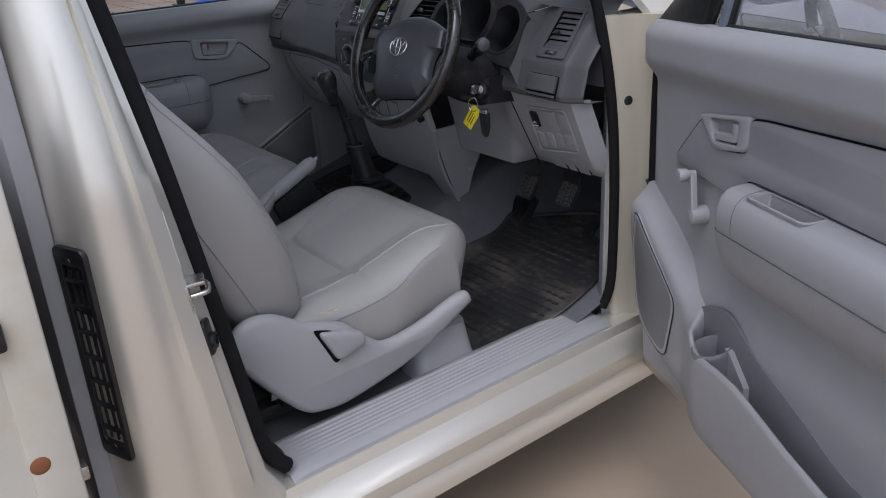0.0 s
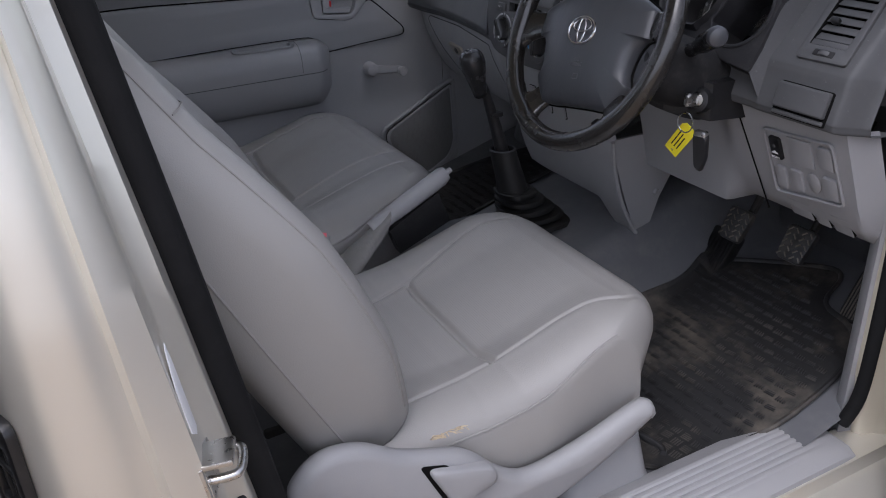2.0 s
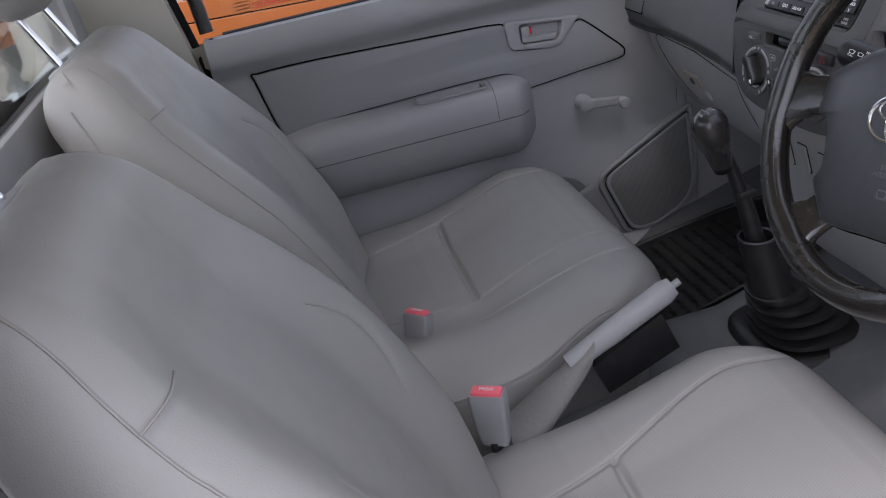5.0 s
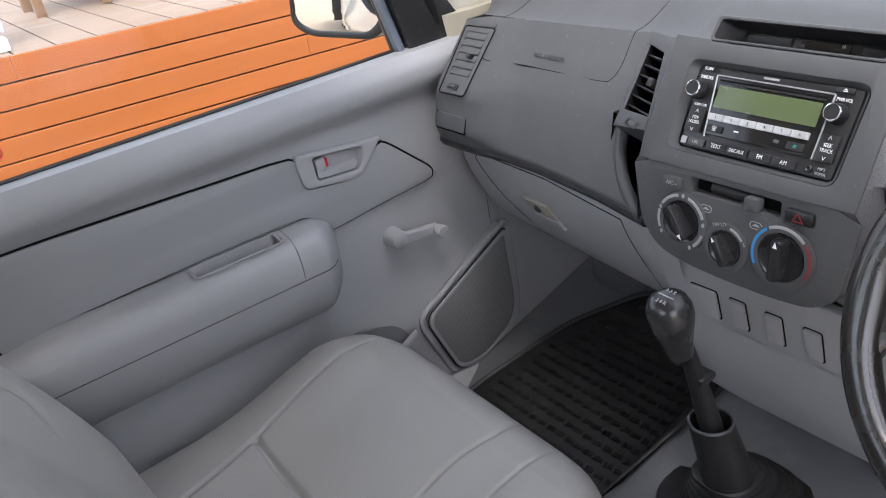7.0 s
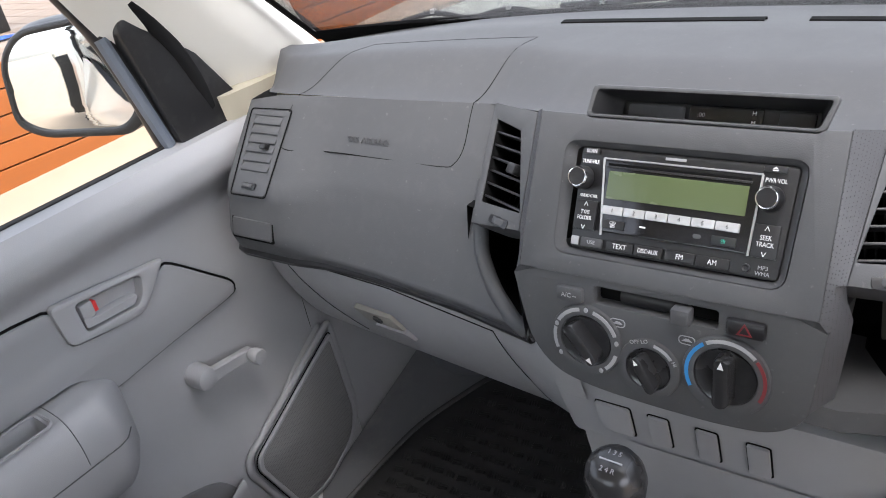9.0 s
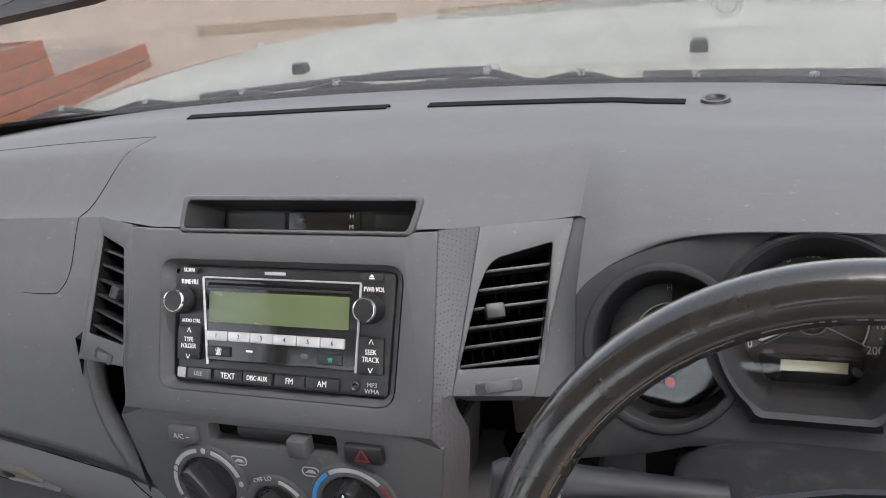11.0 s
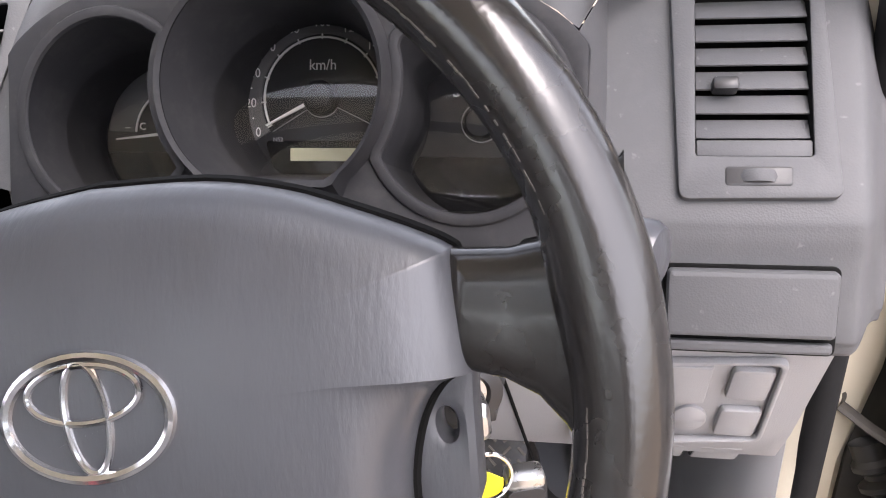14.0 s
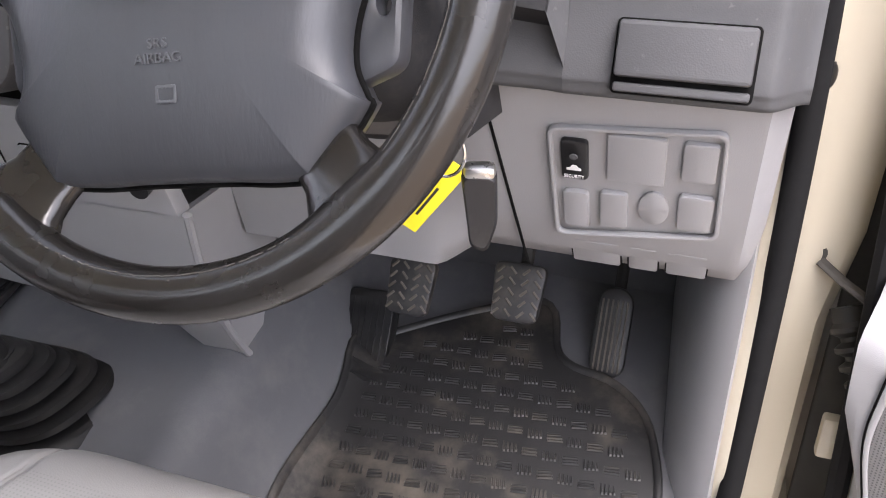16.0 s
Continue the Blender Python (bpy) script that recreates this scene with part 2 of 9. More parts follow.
# for black parts and joints, and as colour for shade in gaps
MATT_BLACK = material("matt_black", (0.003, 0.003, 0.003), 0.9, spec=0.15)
GLOSS_BLACK = material("gloss_black", (0.01, 0.01, 0.011), 0.12, rough_var=0.04)
VINYL = material("grey_seat_vinyl", (0.285, 0.277, 0.264), 0.45, grain=0.35, grain_kind="voronoi", grain_scale=700, grain_size=0.0004, var=0.06)
VINYL_HOLES = material("perforated_grey_vinyl", (0.285, 0.277, 0.264), 0.47, stretch=(1, 1, 0.0001), hole=0.86, grain=0.12, grain_kind="holes", grain_scale=300, grain_size=0.0004, var=0.06)
RIM_THREAD = material("worn_pale_thread", (0.085, 0.078, 0.070), 0.5)
THREAD = material("grey_thread", (0.27, 0.262, 0.25), 0.7)
DOOR_VINYL = material("grey_door_vinyl", (0.25, 0.25, 0.258), 0.48, grain=0.3, grain_kind="voronoi", grain_scale=800, grain_size=0.0003)
LEATHER_BLACK = material("worn_black_leather", (0.0125, 0.0112, 0.0100), 0.24, coat=0.25, spec=0.55, grain=0.14, grain_kind="voronoi", grain_scale=420, grain_size=0.0004, var=0.15, var_scale=9, dust=0.03, dust_col=(0.06, 0.052, 0.045), dust_scale=30, rough_var=0.07)
HUB_PLASTIC = material("slate_airbag_plastic", (0.045, 0.047, 0.053), 0.42, spec=0.6, grain=0.26, grain_scale=230, grain_size=0.0008, stretch=(2.0, 0.55, 0.55), dust=0.03, dust_col=(0.12, 0.12, 0.12), dust_scale=35, rough_var=0.10)
RUBBER = material("black_rubber", (0.013, 0.013, 0.013), 0.45, grain=0.2, dust=0.1, dust_col=(0.12, 0.11, 0.1), dust_scale=20)
SEAL_RUBBER = material("matt_seal_rubber", (0.010, 0.010, 0.0105), 0.85, spec=0.15, grain=0.2, dust=0.05, dust_col=(0.1, 0.1, 0.1), dust_scale=20)
MAT_RUBBER = material("dusty_mat_rubber", (0.017, 0.017, 0.0175), 0.5, grain=0.3, dust=0.75, dust_col=(0.17, 0.147, 0.117), dust_scale=8)
TREAD_RUBBER = material("worn_tread_rubber", (0.026, 0.026, 0.027), 0.45, grain=0.2, dust=0.6, dust_col=(0.17, 0.15, 0.12), dust_scale=7)
DUSTY_TREAD = material("dusty_pedal_tread", (0.12, 0.108, 0.09), 0.7, dust=0.4, dust_col=(0.22, 0.19, 0.15), dust_scale=40)
TREAD_CLEAN = material("black_tread_rubber", (0.018, 0.018, 0.018), 0.38, grain=0.2, dust=0.15, dust_col=(0.12, 0.11, 0.1), dust_scale=10)
KNOB_BLACK = material("worn_knob_plastic", (0.022, 0.022, 0.023), 0.24, rough_var=0.08, dust=0.12, dust_col=(0.10, 0.10, 0.10), dust_scale=60)
MAT_CLEAN = material("black_mat_rubber", (0.012, 0.012, 0.012), 0.5, grain=0.3, dust=0.12, dust_col=(0.12, 0.11, 0.1), dust_scale=10)
FLOOR_VINYL = material("grey_floor_vinyl", (0.11, 0.113, 0.12), 0.5, grain=0.4, grain_scale=500, var=0.12, var_scale=9, dust=0.12, dust_scale=12)
PAINT = material("champagne_metallic_paint", (0.72, 0.69, 0.61), 0.38, metal=0.62, coat=1.0, var=0.015, var_scale=3.0, rough_var=0.0)
JAMB_PAINT = material("cream_jamb_paint", (0.46, 0.42, 0.33), 0.35, coat=0.3, var=0.05, dust=0.08, dust_scale=9, dust_col=(0.4, 0.34, 0.25))
BONNET_PAINT = material("dusty_bonnet_paint", (0.43, 0.445, 0.375), 0.50, metal=0.25, coat=0.25, var=0.03, var_scale=2.0, rough_var=0.0, dust=0.10, dust_col=(0.45, 0.42, 0.36), dust_scale=4)
CHROME = material("chrome", (0.75, 0.75, 0.76), 0.12, metal=1.0, var=0.02)
STEEL = material("steel", (0.55, 0.54, 0.52), 0.3, metal=1.0, var=0.1, var_scale=40)
WHITE_INK = material("white_print", (0.75, 0.75, 0.75), 0.6, var=0.02)
GREY_INK = material("grey_print", (0.32, 0.32, 0.33), 0.6, var=0.02)
RED_INK = material("red_print", (0.6, 0.03, 0.03), 0.5, var=0.02)
RED_DIM = material("dim_red_print", (0.19, 0.022, 0.026), 0.5, var=0.02)
BLUE_INK = material("blue_print", (0.03, 0.22, 0.5), 0.5, var=0.02)
GREEN_INK = material("green_print", (0.05, 0.55, 0.4), 0.5, var=0.02)
RED_PLASTIC = material("red_button_plastic", (0.88, 0.15, 0.19), 0.4, var=0.03)
LCD = material("green_grey_display", (0.085, 0.11, 0.05), 0.25, var=0.03)
LCD_PALE = material("pale_display", (0.50, 0.50, 0.36), 0.3, var=0.03)
SILVER_PLASTIC = material("silver_plastic", (0.50, 0.50, 0.50), 0.35, metal=0.5, var=0.03)
DIAL_FACE = material("dark_dial_face", (0.022, 0.022, 0.024), 0.35, var=0.03)
DIAL_BAND = material("grey_dial_band", (0.10, 0.10, 0.105), 0.4, var=0.03)
YELLOW_TAG = material("yellow_tag", (0.85, 0.72, 0.02), 0.45, var=0.05)
BELT = material("belt_webbing", (0.19, 0.18, 0.165), 0.75, grain=0.6, grain_scale=900)
DARK_WEB = material("dark_webbing", (0.05, 0.05, 0.053), 0.8, grain=0.6, grain_scale=900)
HEADLINER = material("pale_headliner", (0.72, 0.70, 0.64), 0.9, grain=0.03, grain_scale=700)
CONCRETE = material("tan_concrete", (0.34, 0.265, 0.19), 0.85, grain=0.7, grain_scale=160, grain_size=0.002, var=0.14, var_scale=1.6, dust=0.25, dust_col=(0.26, 0.20, 0.145), dust_scale=5)
DECK_SIDE = material("oiled_orange_timber", (0.31, 0.088, 0.016), 0.38, grain=0.35, grain_scale=60, grain_size=0.001, var=0.22, var_scale=5, stretch=(1, 0.08, 2.5))
DECK_TOP = material("weathered_deck_timber", (0.22, 0.155, 0.11), 0.7, grain=0.5, grain_scale=60, var=0.25, var_scale=4, stretch=(1, 0.1, 1), dust=0.3, dust_scale=6)
TRAY_STEEL = material("weathered_cream_steel", (0.55, 0.52, 0.44), 0.6, grain=0.3, grain_scale=120, var=0.1, var_scale=7, dust=0.55, dust_col=(0.42, 0.30, 0.15), dust_scale=5)
RUST = material("rust", (0.20, 0.075, 0.03), 0.9, grain=0.8, grain_scale=200, var=0.4, var_scale=30)
DIRTY_BLACK = material("dirty_black_steel", (0.025, 0.024, 0.022), 0.7, grain=0.4, grain_scale=120, dust=0.4, dust_col=(0.10, 0.085, 0.065), dust_scale=9)
GLASS = glass("window_glass", (0.93, 0.96, 0.94))
SCREEN_GLASS = glass("windscreen_glass", (0.93, 0.95, 0.93), 0.4)
LENS = glass("instrument_lens", (0.95, 0.95, 0.95), 1.9)
# trim plastic coloured darker for the shade inside the map pocket
SHADED_POCKET = material("shaded_pocket_plastic", (0.16, 0.16, 0.165), 0.6, grain=0.2, grain_kind="voronoi", grain_scale=900, grain_size=0.0003)
MIRROR = material("mirror_silver", (0.86, 0.87, 0.87), 0.01, metal=1.0, var=0.0, rough_var=0.0)
BLUE_CLOTH = material("blue_cloth", (0.03, 0.08, 0.4), 0.9, grain=0.5, grain_scale=300)
LILAC = material("pale_lilac_panel", (0.50, 0.49, 0.58), 0.7, var=0.05)
OFF_WHITE = material("off_white_paint", (0.72, 0.72, 0.70), 0.6, var=0.05)
CHAIR_WOOD = material("brown_chair_wood", (0.28, 0.16, 0.09), 0.6, var=0.2, var_scale=20)
PAPER = material("white_paper_label", (0.8, 0.8, 0.8), 0.7, var=0.04)
ROSE_TINT = material("red_warning_light", (0.9, 0.02, 0.04), 0.4, var=0.0)

# ---- the ute's cab: floor, sills, pillars, roof, glass ----
FLOOR_Z = 0.298


def floor_height(x, y):
    """Cab floor: flat, rising to the toeboard in front and over the tunnel in the middle."""
    z = FLOOR_Z + 0.29 * max(0.0, y - 0.15)
    t = smooth01((0.27 - abs(x - 0.03)) / 0.10)
    return z + t * (0.155 - 0.06 * smooth01((-0.25 - y) / 0.4))


rows = []
for j in range(56):
    y = -0.92 + j * (0.92 + 0.86) / 55
    rows.append([(x, y, floor_height(x, y)) for x in np.linspace(-0.70, 0.76, 74)])
floor = tagged(mesh_object("floor", sheet(B(), rows), FLOOR_VINYL, smooth=60), "grey vinyl cab floor with raised gearbox tunnel", "floor", kind="structure")


def sill(side, name):
    """Body sill with a ribbed plastic scuff plate."""
    s = side
    ob = thing(name, (0.8 * s, -0.1, 0.15), "champagne painted door sill with grey ribbed plastic scuff plate", "door sill", kind="structure")
    y0, y1 = -0.70, 0.60
    prof = [(0.74, 0.15), (0.845, 0.15), (0.872, 0.17), (0.875, 0.20), (0.862, 0.222), (0.868, 0.235), (0.866, 0.262), (0.845, 0.285), (0.818, 0.292), (0.812, 0.315), (0.74, 0.315)]
    part("sill_panel", loft(B(), [[(x * s, y, z) for x, z in prof] for y in (y0, -0.2, 0.2, y1)]), PAINT, ob, "champagne painted steel sill")
    a, b = -0.545, 0.345
    top = 0.333
    bm = B()
    prof2 = [(0.655, FLOOR_Z), (0.662, top - 0.018), (0.685, top - 0.004)]
    for k in range(7):
        c = 0.694 + k * 0.0125
        prof2 += [(c, top), (c + 0.003, top + 0.0022), (c + 0.008, top + 0.0022), (c + 0.011, top)]
    prof2 += [(0.792, top - 0.001), (0.806, top - 0.010), (0.811, top - 0.03), (0.800, top - 0.035)]
    n = len(prof2)
    rings = []
    for t in np.linspace(0, 1, 30):
        y = lerp(a, b, t)
        e = min(t, 1 - t) * 0.89
        k = smooth01(e / 0.05)
        ring = []
        for x, z in prof2:
            zz = top + (z - top) * smooth01((e - 0.055) / 0.03) if z > top else z
            ring.append((x * s, y, zz if e > 0.012 else zz - 0.006))
        rings.append(ring)
    part("scuff_plate", loft(bm, rings), LIGHT_PLASTIC, ob, "grey plastic scuff plate with long ribs", smooth=30)
    return ob


sill(1, "door_sill_driver")
sill(-1, "door_sill_passenger")


def cab_side(side, name):
    """B-pillar, rear corner, rear quarter up to the roof."""
    s = side
    ob = thing(name, (0.84 * s, -0.75, 0.15), "champagne metallic painted rear cab pillar", "car pillar", kind="structure")

    def lean(z):
        k = max(0.0, z - 0.96)
        return -0.23 * k * k / (k + 0.05) + 0.012 * math.sin(max(0, min(1, (z - 0.15) / 0.85)) * math.pi)

    def ring(z):
        k = lean(z)
        f = smooth01((0.40 - z) / 0.10) * 0.03
        # x, y at the height of the latch's foot, slope backwards
        pts = [(0.738, -0.592, 0.147), (0.762, -0.588, 0.147), (0.775, -0.600, 0.147), (0.798, -0.606, 0.145), (0.808, -0.612, 0.14), (0.814, -0.628, 0.14), (0.822, -0.637, 0.13), (0.855, -0.648, 0.12),
               (0.866, -0.684, 0.09), (0.868, -0.694, 0.08), (0.862, -0.705, 0.07), (0.868, -0.735, 0.035), (0.873, -0.746, 0.03), (0.875, -0.77, 0.015), (0.872, -0.795, 0.0), (0.864, -0.812, 0.0),
               (0.845, -0.823, 0.0), (0.79, -0.845, 0.0), (0.70, -0.872, 0.0)]
        return [((x + k) * s, yy - q * (max(z, 0.3) - 0.43) + (f if x < 0.85 and yy > -0.65 else 0), z) for x, yy, q in pts]
    zs = [0.15, 0.25, 0.32, 0.38, 0.45, 0.6, 0.75, 0.9, 0.94, *np.linspace(0.96, 1.12, 12), 1.2, 1.3, 1.4, 1.5, 1.56]
    part("pillar_panel", loft(B(), [ring(z) for z in zs]), PAINT, ob, smooth=50)
    # black weatherstrip along the opening
    seal = [(0.776 + lean(z) * 0.9, -0.590 + smooth01((0.40 - z) / 0.06) * 0.035 - 0.147 * (max(z, 0.36) - 0.43), z) for z in (1.52, 1.4, 1.2, 1.0, 0.8, 0.6, 0.5, 0.42, 0.375, 0.345)]
    seal = [(x * s, y, z) for x, y, z in seal]
    part("weatherstrip", tube(B(), catmull(seal, 4), 0.016, 10), SEAL_RUBBER, ob, "black rubber weatherstrip")
    return ob


b_pillar = cab_side(1, "pillar_rear_driver")
cab_side(-1, "pillar_rear_passenger")

# striker, bump stop, label on the driver's rear jamb
m = plane((0.842, -0.685, 0.768), (-0.949, 0.316, 0), (0, -0.12, 1))
bm = B()
tube(bm, catmull([(-0.014, 0.012, 0), (-0.014, 0.012, 0.02), (-0.008, 0.012, 0.03), (0.02, 0.012, 0.03), (0.026, 0.012, 0.02), (0.026, 0.012, 0)], 5), 0.0045, 10)
box(bm, (-0.026, -0.012, -0.003), (0.034, 0.034, 0.003), 0.002)
box(bm, (-0.024, 0.03, 0.0), (0.012, 0.036, 0.03), 0.002)
part("striker", bm, STEEL, b_pillar, "zinc steel door striker loop", m=m)
bm = plate(rrect(-0.017, -0.032, 0.017, 0.032, 0.012), (), 0, 0.012, 0.004)
lathe(bm, [(0.014, 0.010), (0.014, 0.018), (0.009, 0.020), (0.008, 0.012), (0.0, 0.012)], 20, Matrix.Translation((0, -0.008, 0)))
part("bump_stop", bm, BLACK_PLASTIC, b_pillar, "black rubber door bump stop", m=plane((0.822, -0.668, 0.688), (-0.80, 0.60, 0), (0, -0.14, 1)))
part("paper_label", plate([(-0.009, -0.035), (0.003, -0.045), (0.009, -0.04), (0.009, 0.030), (0.006, 0.05), (0.001, 0.045), (-0.009, 0.01)], (), 0, 0.001, 0.0002), PAPER, b_pillar, "white printed label", m=plane((0.843, -0.6975, 0.868), (-0.949, 0.316, 0), (0, -0.125, 1)) @ Matrix.Translation((0, 0, 0.002)))

# pressure vent grille on the rear corner
m = plane((0.846, -0.851, 0.76), (0.35, -0.94, 0), (0, 0, 1))
vent = thing("cab_vent", (0.83, -0.832, 0.55), "black plastic slotted cab vent grille on rear corner", "vent")
m = plane((0.829, -0.8305, 0.722), (0.93, 0.37, 0), (0.0, 0.0, 1))
part("frame", plate(rrect(-0.034, -0.178, 0.034, 0.178, 0.012), [rrect(-0.022, -0.150, 0.022, 0.150, 0.006)], 0, 0.010, 0.003), BLACK_PLASTIC, vent, m=m)
part("backing", plate(rrect(-0.024, -0.148, 0.024, 0.148, 0.004), (), 0, 0.002, 0.0004), DIRTY_BLACK, vent, m=m)
for k in range(7):
    y = -0.126 + k * 0.042
    part("slat", boxed((-0.021, y - 0.003, 0.002), (0.021, y + 0.003, 0.009), 0.001), BLACK_PLASTIC, vent, m=m)
for x in (-0.008, 0.008):
    part("slat", boxed((x - 0.0015, -0.144, 0.002), (x + 0.0015, 0.144, 0.007), 0.0006), BLACK_PLASTIC, vent, m=m)
for y in (-0.157, 0.157):
    part("clip", lathe(B(), [(0.0, 0.012), (0.005, 0.0115), (0.006, 0.009), (0.006, 0.004), (0, 0.004)], 12, Matrix.Translation((0, y, 0))), BLACK_PLASTIC, vent, m=m)

# rear wall with window
rear = thing("wall_rear", (0, -0.86, 0.2), "grey trimmed cab rear wall with window", "wall", kind="structure")
part("wall_panel", plate([(-0.80, 0.15), (0.80, 0.15), (0.80, 1.0), (0.74, 1.56), (-0.74, 1.56), (-0.80, 1.0)], [rounded([(-0.60, 1.08), (0.60, 1.08), (0.55, 1.46), (-0.55, 1.46)], 0.05)], 0, 0.03, 0.003), LIGHT_PLASTIC, rear, m=plane((0, -0.845, 0), (1, 0, 0), (0, 0, 1)))
pane = part("pane", plate(rounded([(-0.60, 1.08), (0.60, 1.08), (0.55, 1.46), (-0.55, 1.46)], 0.05), (), 0.010, 0.014, 0.0005), GLASS, rear, "clear rear window glass", m=plane((0, -0.845, 0), (1, 0, 0), (0, 0, 1)))
pane.visible_shadow = False

# roof and headliner
bm = B()
rows = []
for y in np.linspace(-0.90, -0.02, 12):
    rows.append([(x, y, 1.575 + 0.045 * (1 - (x / 0.76) ** 2) + 0.02 * (1 - ((y + 0.45) / 0.5) ** 2)) for x in np.linspace(-0.75, 0.75, 15)])
sheet(bm, rows)
bmesh.ops.solidify(bm, geom=bm.faces[:], thickness=0.012)
tagged(mesh_object("roof", bm, PAINT), "champagne painted steel cab roof", "roof", kind="structure")
bm = B()
rows = []
for y in np.linspace(-0.86, 0.0, 10):
    rows.append([(x, y, 1.545 + 0.035 * (1 - (x / 0.72) ** 2)) for x in np.linspace(-0.72, 0.72, 13)])
sheet(bm, rows)
bmesh.ops.solidify(bm, geom=bm.faces[:], thickness=0.008)
tagged(mesh_object("ceiling", bm, HEADLINER), "pale cloth headliner under the cab roof", "ceiling", kind="structure")
for s, nm in ((1, "roof_rail_driver"), (-1, "roof_rail_passenger")):
    prof = [(0.70, 1.52), (0.745, 1.525), (0.765, 1.55), (0.76, 1.585), (0.72, 1.60), (0.69, 1.57)]
    tagged(mesh_object(nm, loft(B(), [[(x * s, y, z) for x, z in prof] for y in (-0.88, -0.4, 0.0, 0.03)]), PAINT, smooth=60), "champagne painted roof rail over the door", "roof rail", kind="structure")


def screen_base(x):
    return 0.668 - 0.115 * (abs(x - 0.02) / 0.70) ** 2.2


def screen_point(u, v):
    """Windscreen: u from -1 to 1 across, v from 0 at the base to 1 at the roof."""
    xb, xt = 0.02 + u * 0.735, u * 0.66
    yb, yt = screen_base(xb) + 0.012, 0.02 - 0.03 * u * u
    return (lerp(xb, xt, v), lerp(yb, yt, v), lerp(1.085, 1.56, v) + 0.02 * math.sin(math.pi * v))


bm = B()
sheet(bm, [[screen_point(u, v) for u in np.linspace(-1, 1, 24)] for v in np.linspace(0, 1, 12)])
bmesh.ops.solidify(bm, geom=bm.faces[:], thickness=0.004)
windscreen = thing("windscreen", (0, 0.66, 1.08), "clear curved windscreen with black border", "windscreen", kind="structure")
g = part("pane", bm, SCREEN_GLASS, windscreen)
g.visible_shadow = False
edge = [screen_point(-1, v) for v in np.linspace(1, 0, 10)] + [screen_point(u, 0.0) for u in np.linspace(-1, 1, 24)][1:] + [screen_point(1, v) for v in np.linspace(0, 1, 10)][1:]
part("border", tube(B(), [(x, y + 0.004, z + 0.004) for x, y, z in edge], 0.011, 8, flat=0.7), MATT_BLACK, windscreen, "black rubber screen border")
frit = [[Vector(screen_point(u, v * (0.018 + 0.016 * smooth01((abs(u) - 0.55) / 0.4)))) + Vector((0, -0.003, -0.002)) for u in np.linspace(-0.99, 0.99, 40)] for v in (-0.6, 0.2, 1.0)]
part("lower_band", sheet(B(), frit), MATT_BLACK, windscreen, "black printed band along the glass")
tagged(mesh_object("header_rail", tube(B(), [screen_point(u, 1.02) for u in np.linspace(-1, 1, 16)], 0.03, 10), HEADLINER), "pale trim rail above the windscreen", "trim", kind="structure")


def a_pillar(side, name):
    s = side
    ob = thing(name, (0.82 * s, 0.45, 0.15), "champagne painted front door pillar with cream jamb", "car pillar", kind="structure")
    rings = []
    for z in (0.15, 0.25, 0.32, 0.45, 0.6, 0.7, 0.8, 0.9, 1.0, 1.06):
        top = 0.05 * max(0.0, z - 0.8)
        b = smooth01((0.42 - z) / 0.12) * 0.02
        o = 0.850 - 0.018 * smooth01((0.72 - z) / 0.15)
        pts = [(0.735, 0.44 + b), (0.742, 0.385 + b), (0.760, 0.374 + b), (0.772, 0.380 + b), (0.780, 0.402 + b), (0.789, 0.430), (0.802, 0.447), (0.822, 0.456), (o - 0.012, 0.462), (o, 0.474), (o + 0.002, 0.52), (0.79, 0.56), (0.735, 0.56)]
        rings.append([((x - top) * s, y - 0.10 * max(0.0, z - 0.75), z) for x, y in pts])
    part("jamb", loft(B(), rings), JAMB_PAINT, ob, "cream painted door jamb", smooth=60)
    # upper pillar up along the windscreen
    up = []
    for v in np.linspace(-0.09, 1.02, 14):
        x, y, z = screen_point(1.0, v)
        c = Vector((x + 0.024, y - 0.010, z - 0.002))
        w = lerp(0.215 if s < 0 else 0.10, 0.085, smooth01(v / 0.8))
        up.append([(c + Vector(d)) for d in ((-0.050, -0.012, -0.014), (-0.046, -0.40 * w, -0.018), (-0.002, -0.88 * w, -0.030), (0.012, -1.0 * w, -0.034), (0.026, -0.95 * w, -0.028), (0.03, 0.012, 0.016), (0.0, 0.030, 0.02), (-0.03, 0.012, 0.008))])
    part("upper_pillar", loft(B(), [[(p.x * s, p.y, p.z) for p in r] for r in up]), HEADLINER, ob, "pale plastic pillar trim", smooth=60)
    seal = [(0.752, 0.36, 0.345), (0.762, 0.374, 0.40), (0.764, 0.378, 0.50), (0.764, 0.374, 0.7), (0.760, 0.362, 0.86), (0.752, 0.340, 1.0), (0.742, 0.318, 1.1), (0.735, 0.27, 1.2), (0.70, 0.10, 1.45), (0.69, 0.0, 1.52)]
    part("weatherstrip", tube(B(), catmull([((x + 0.006) * s, y + 0.004, z) for x, y, z in seal], 5), 0.0120, 10), SEAL_RUBBER, ob, "black rubber weatherstrip")
    return ob


a_driver = a_pillar(1, "pillar_front_driver")
a_pillar(-1, "pillar_front_passenger")
part("plug", lathe(B(), [(0.0, 0.006), (0.009, 0.006), (0.013, 0.003), (0.013, -0.003), (0, -0.003)], 20, plane((0.7765, 0.4045, 0.868), (0.45, 0.89, 0), (0, 0, 1))), BLACK_PLASTIC, a_driver, "black rubber plug")

# added blocker: keeps the bright ground out of the hinge gap
part("hinge_gap_blocker", boxed((0.846, 0.500, 0.20), (0.905, 0.512, 1.02), 0.004), DIRTY_BLACK, a_driver, "dark plate added to close the bright gap behind the hinges")

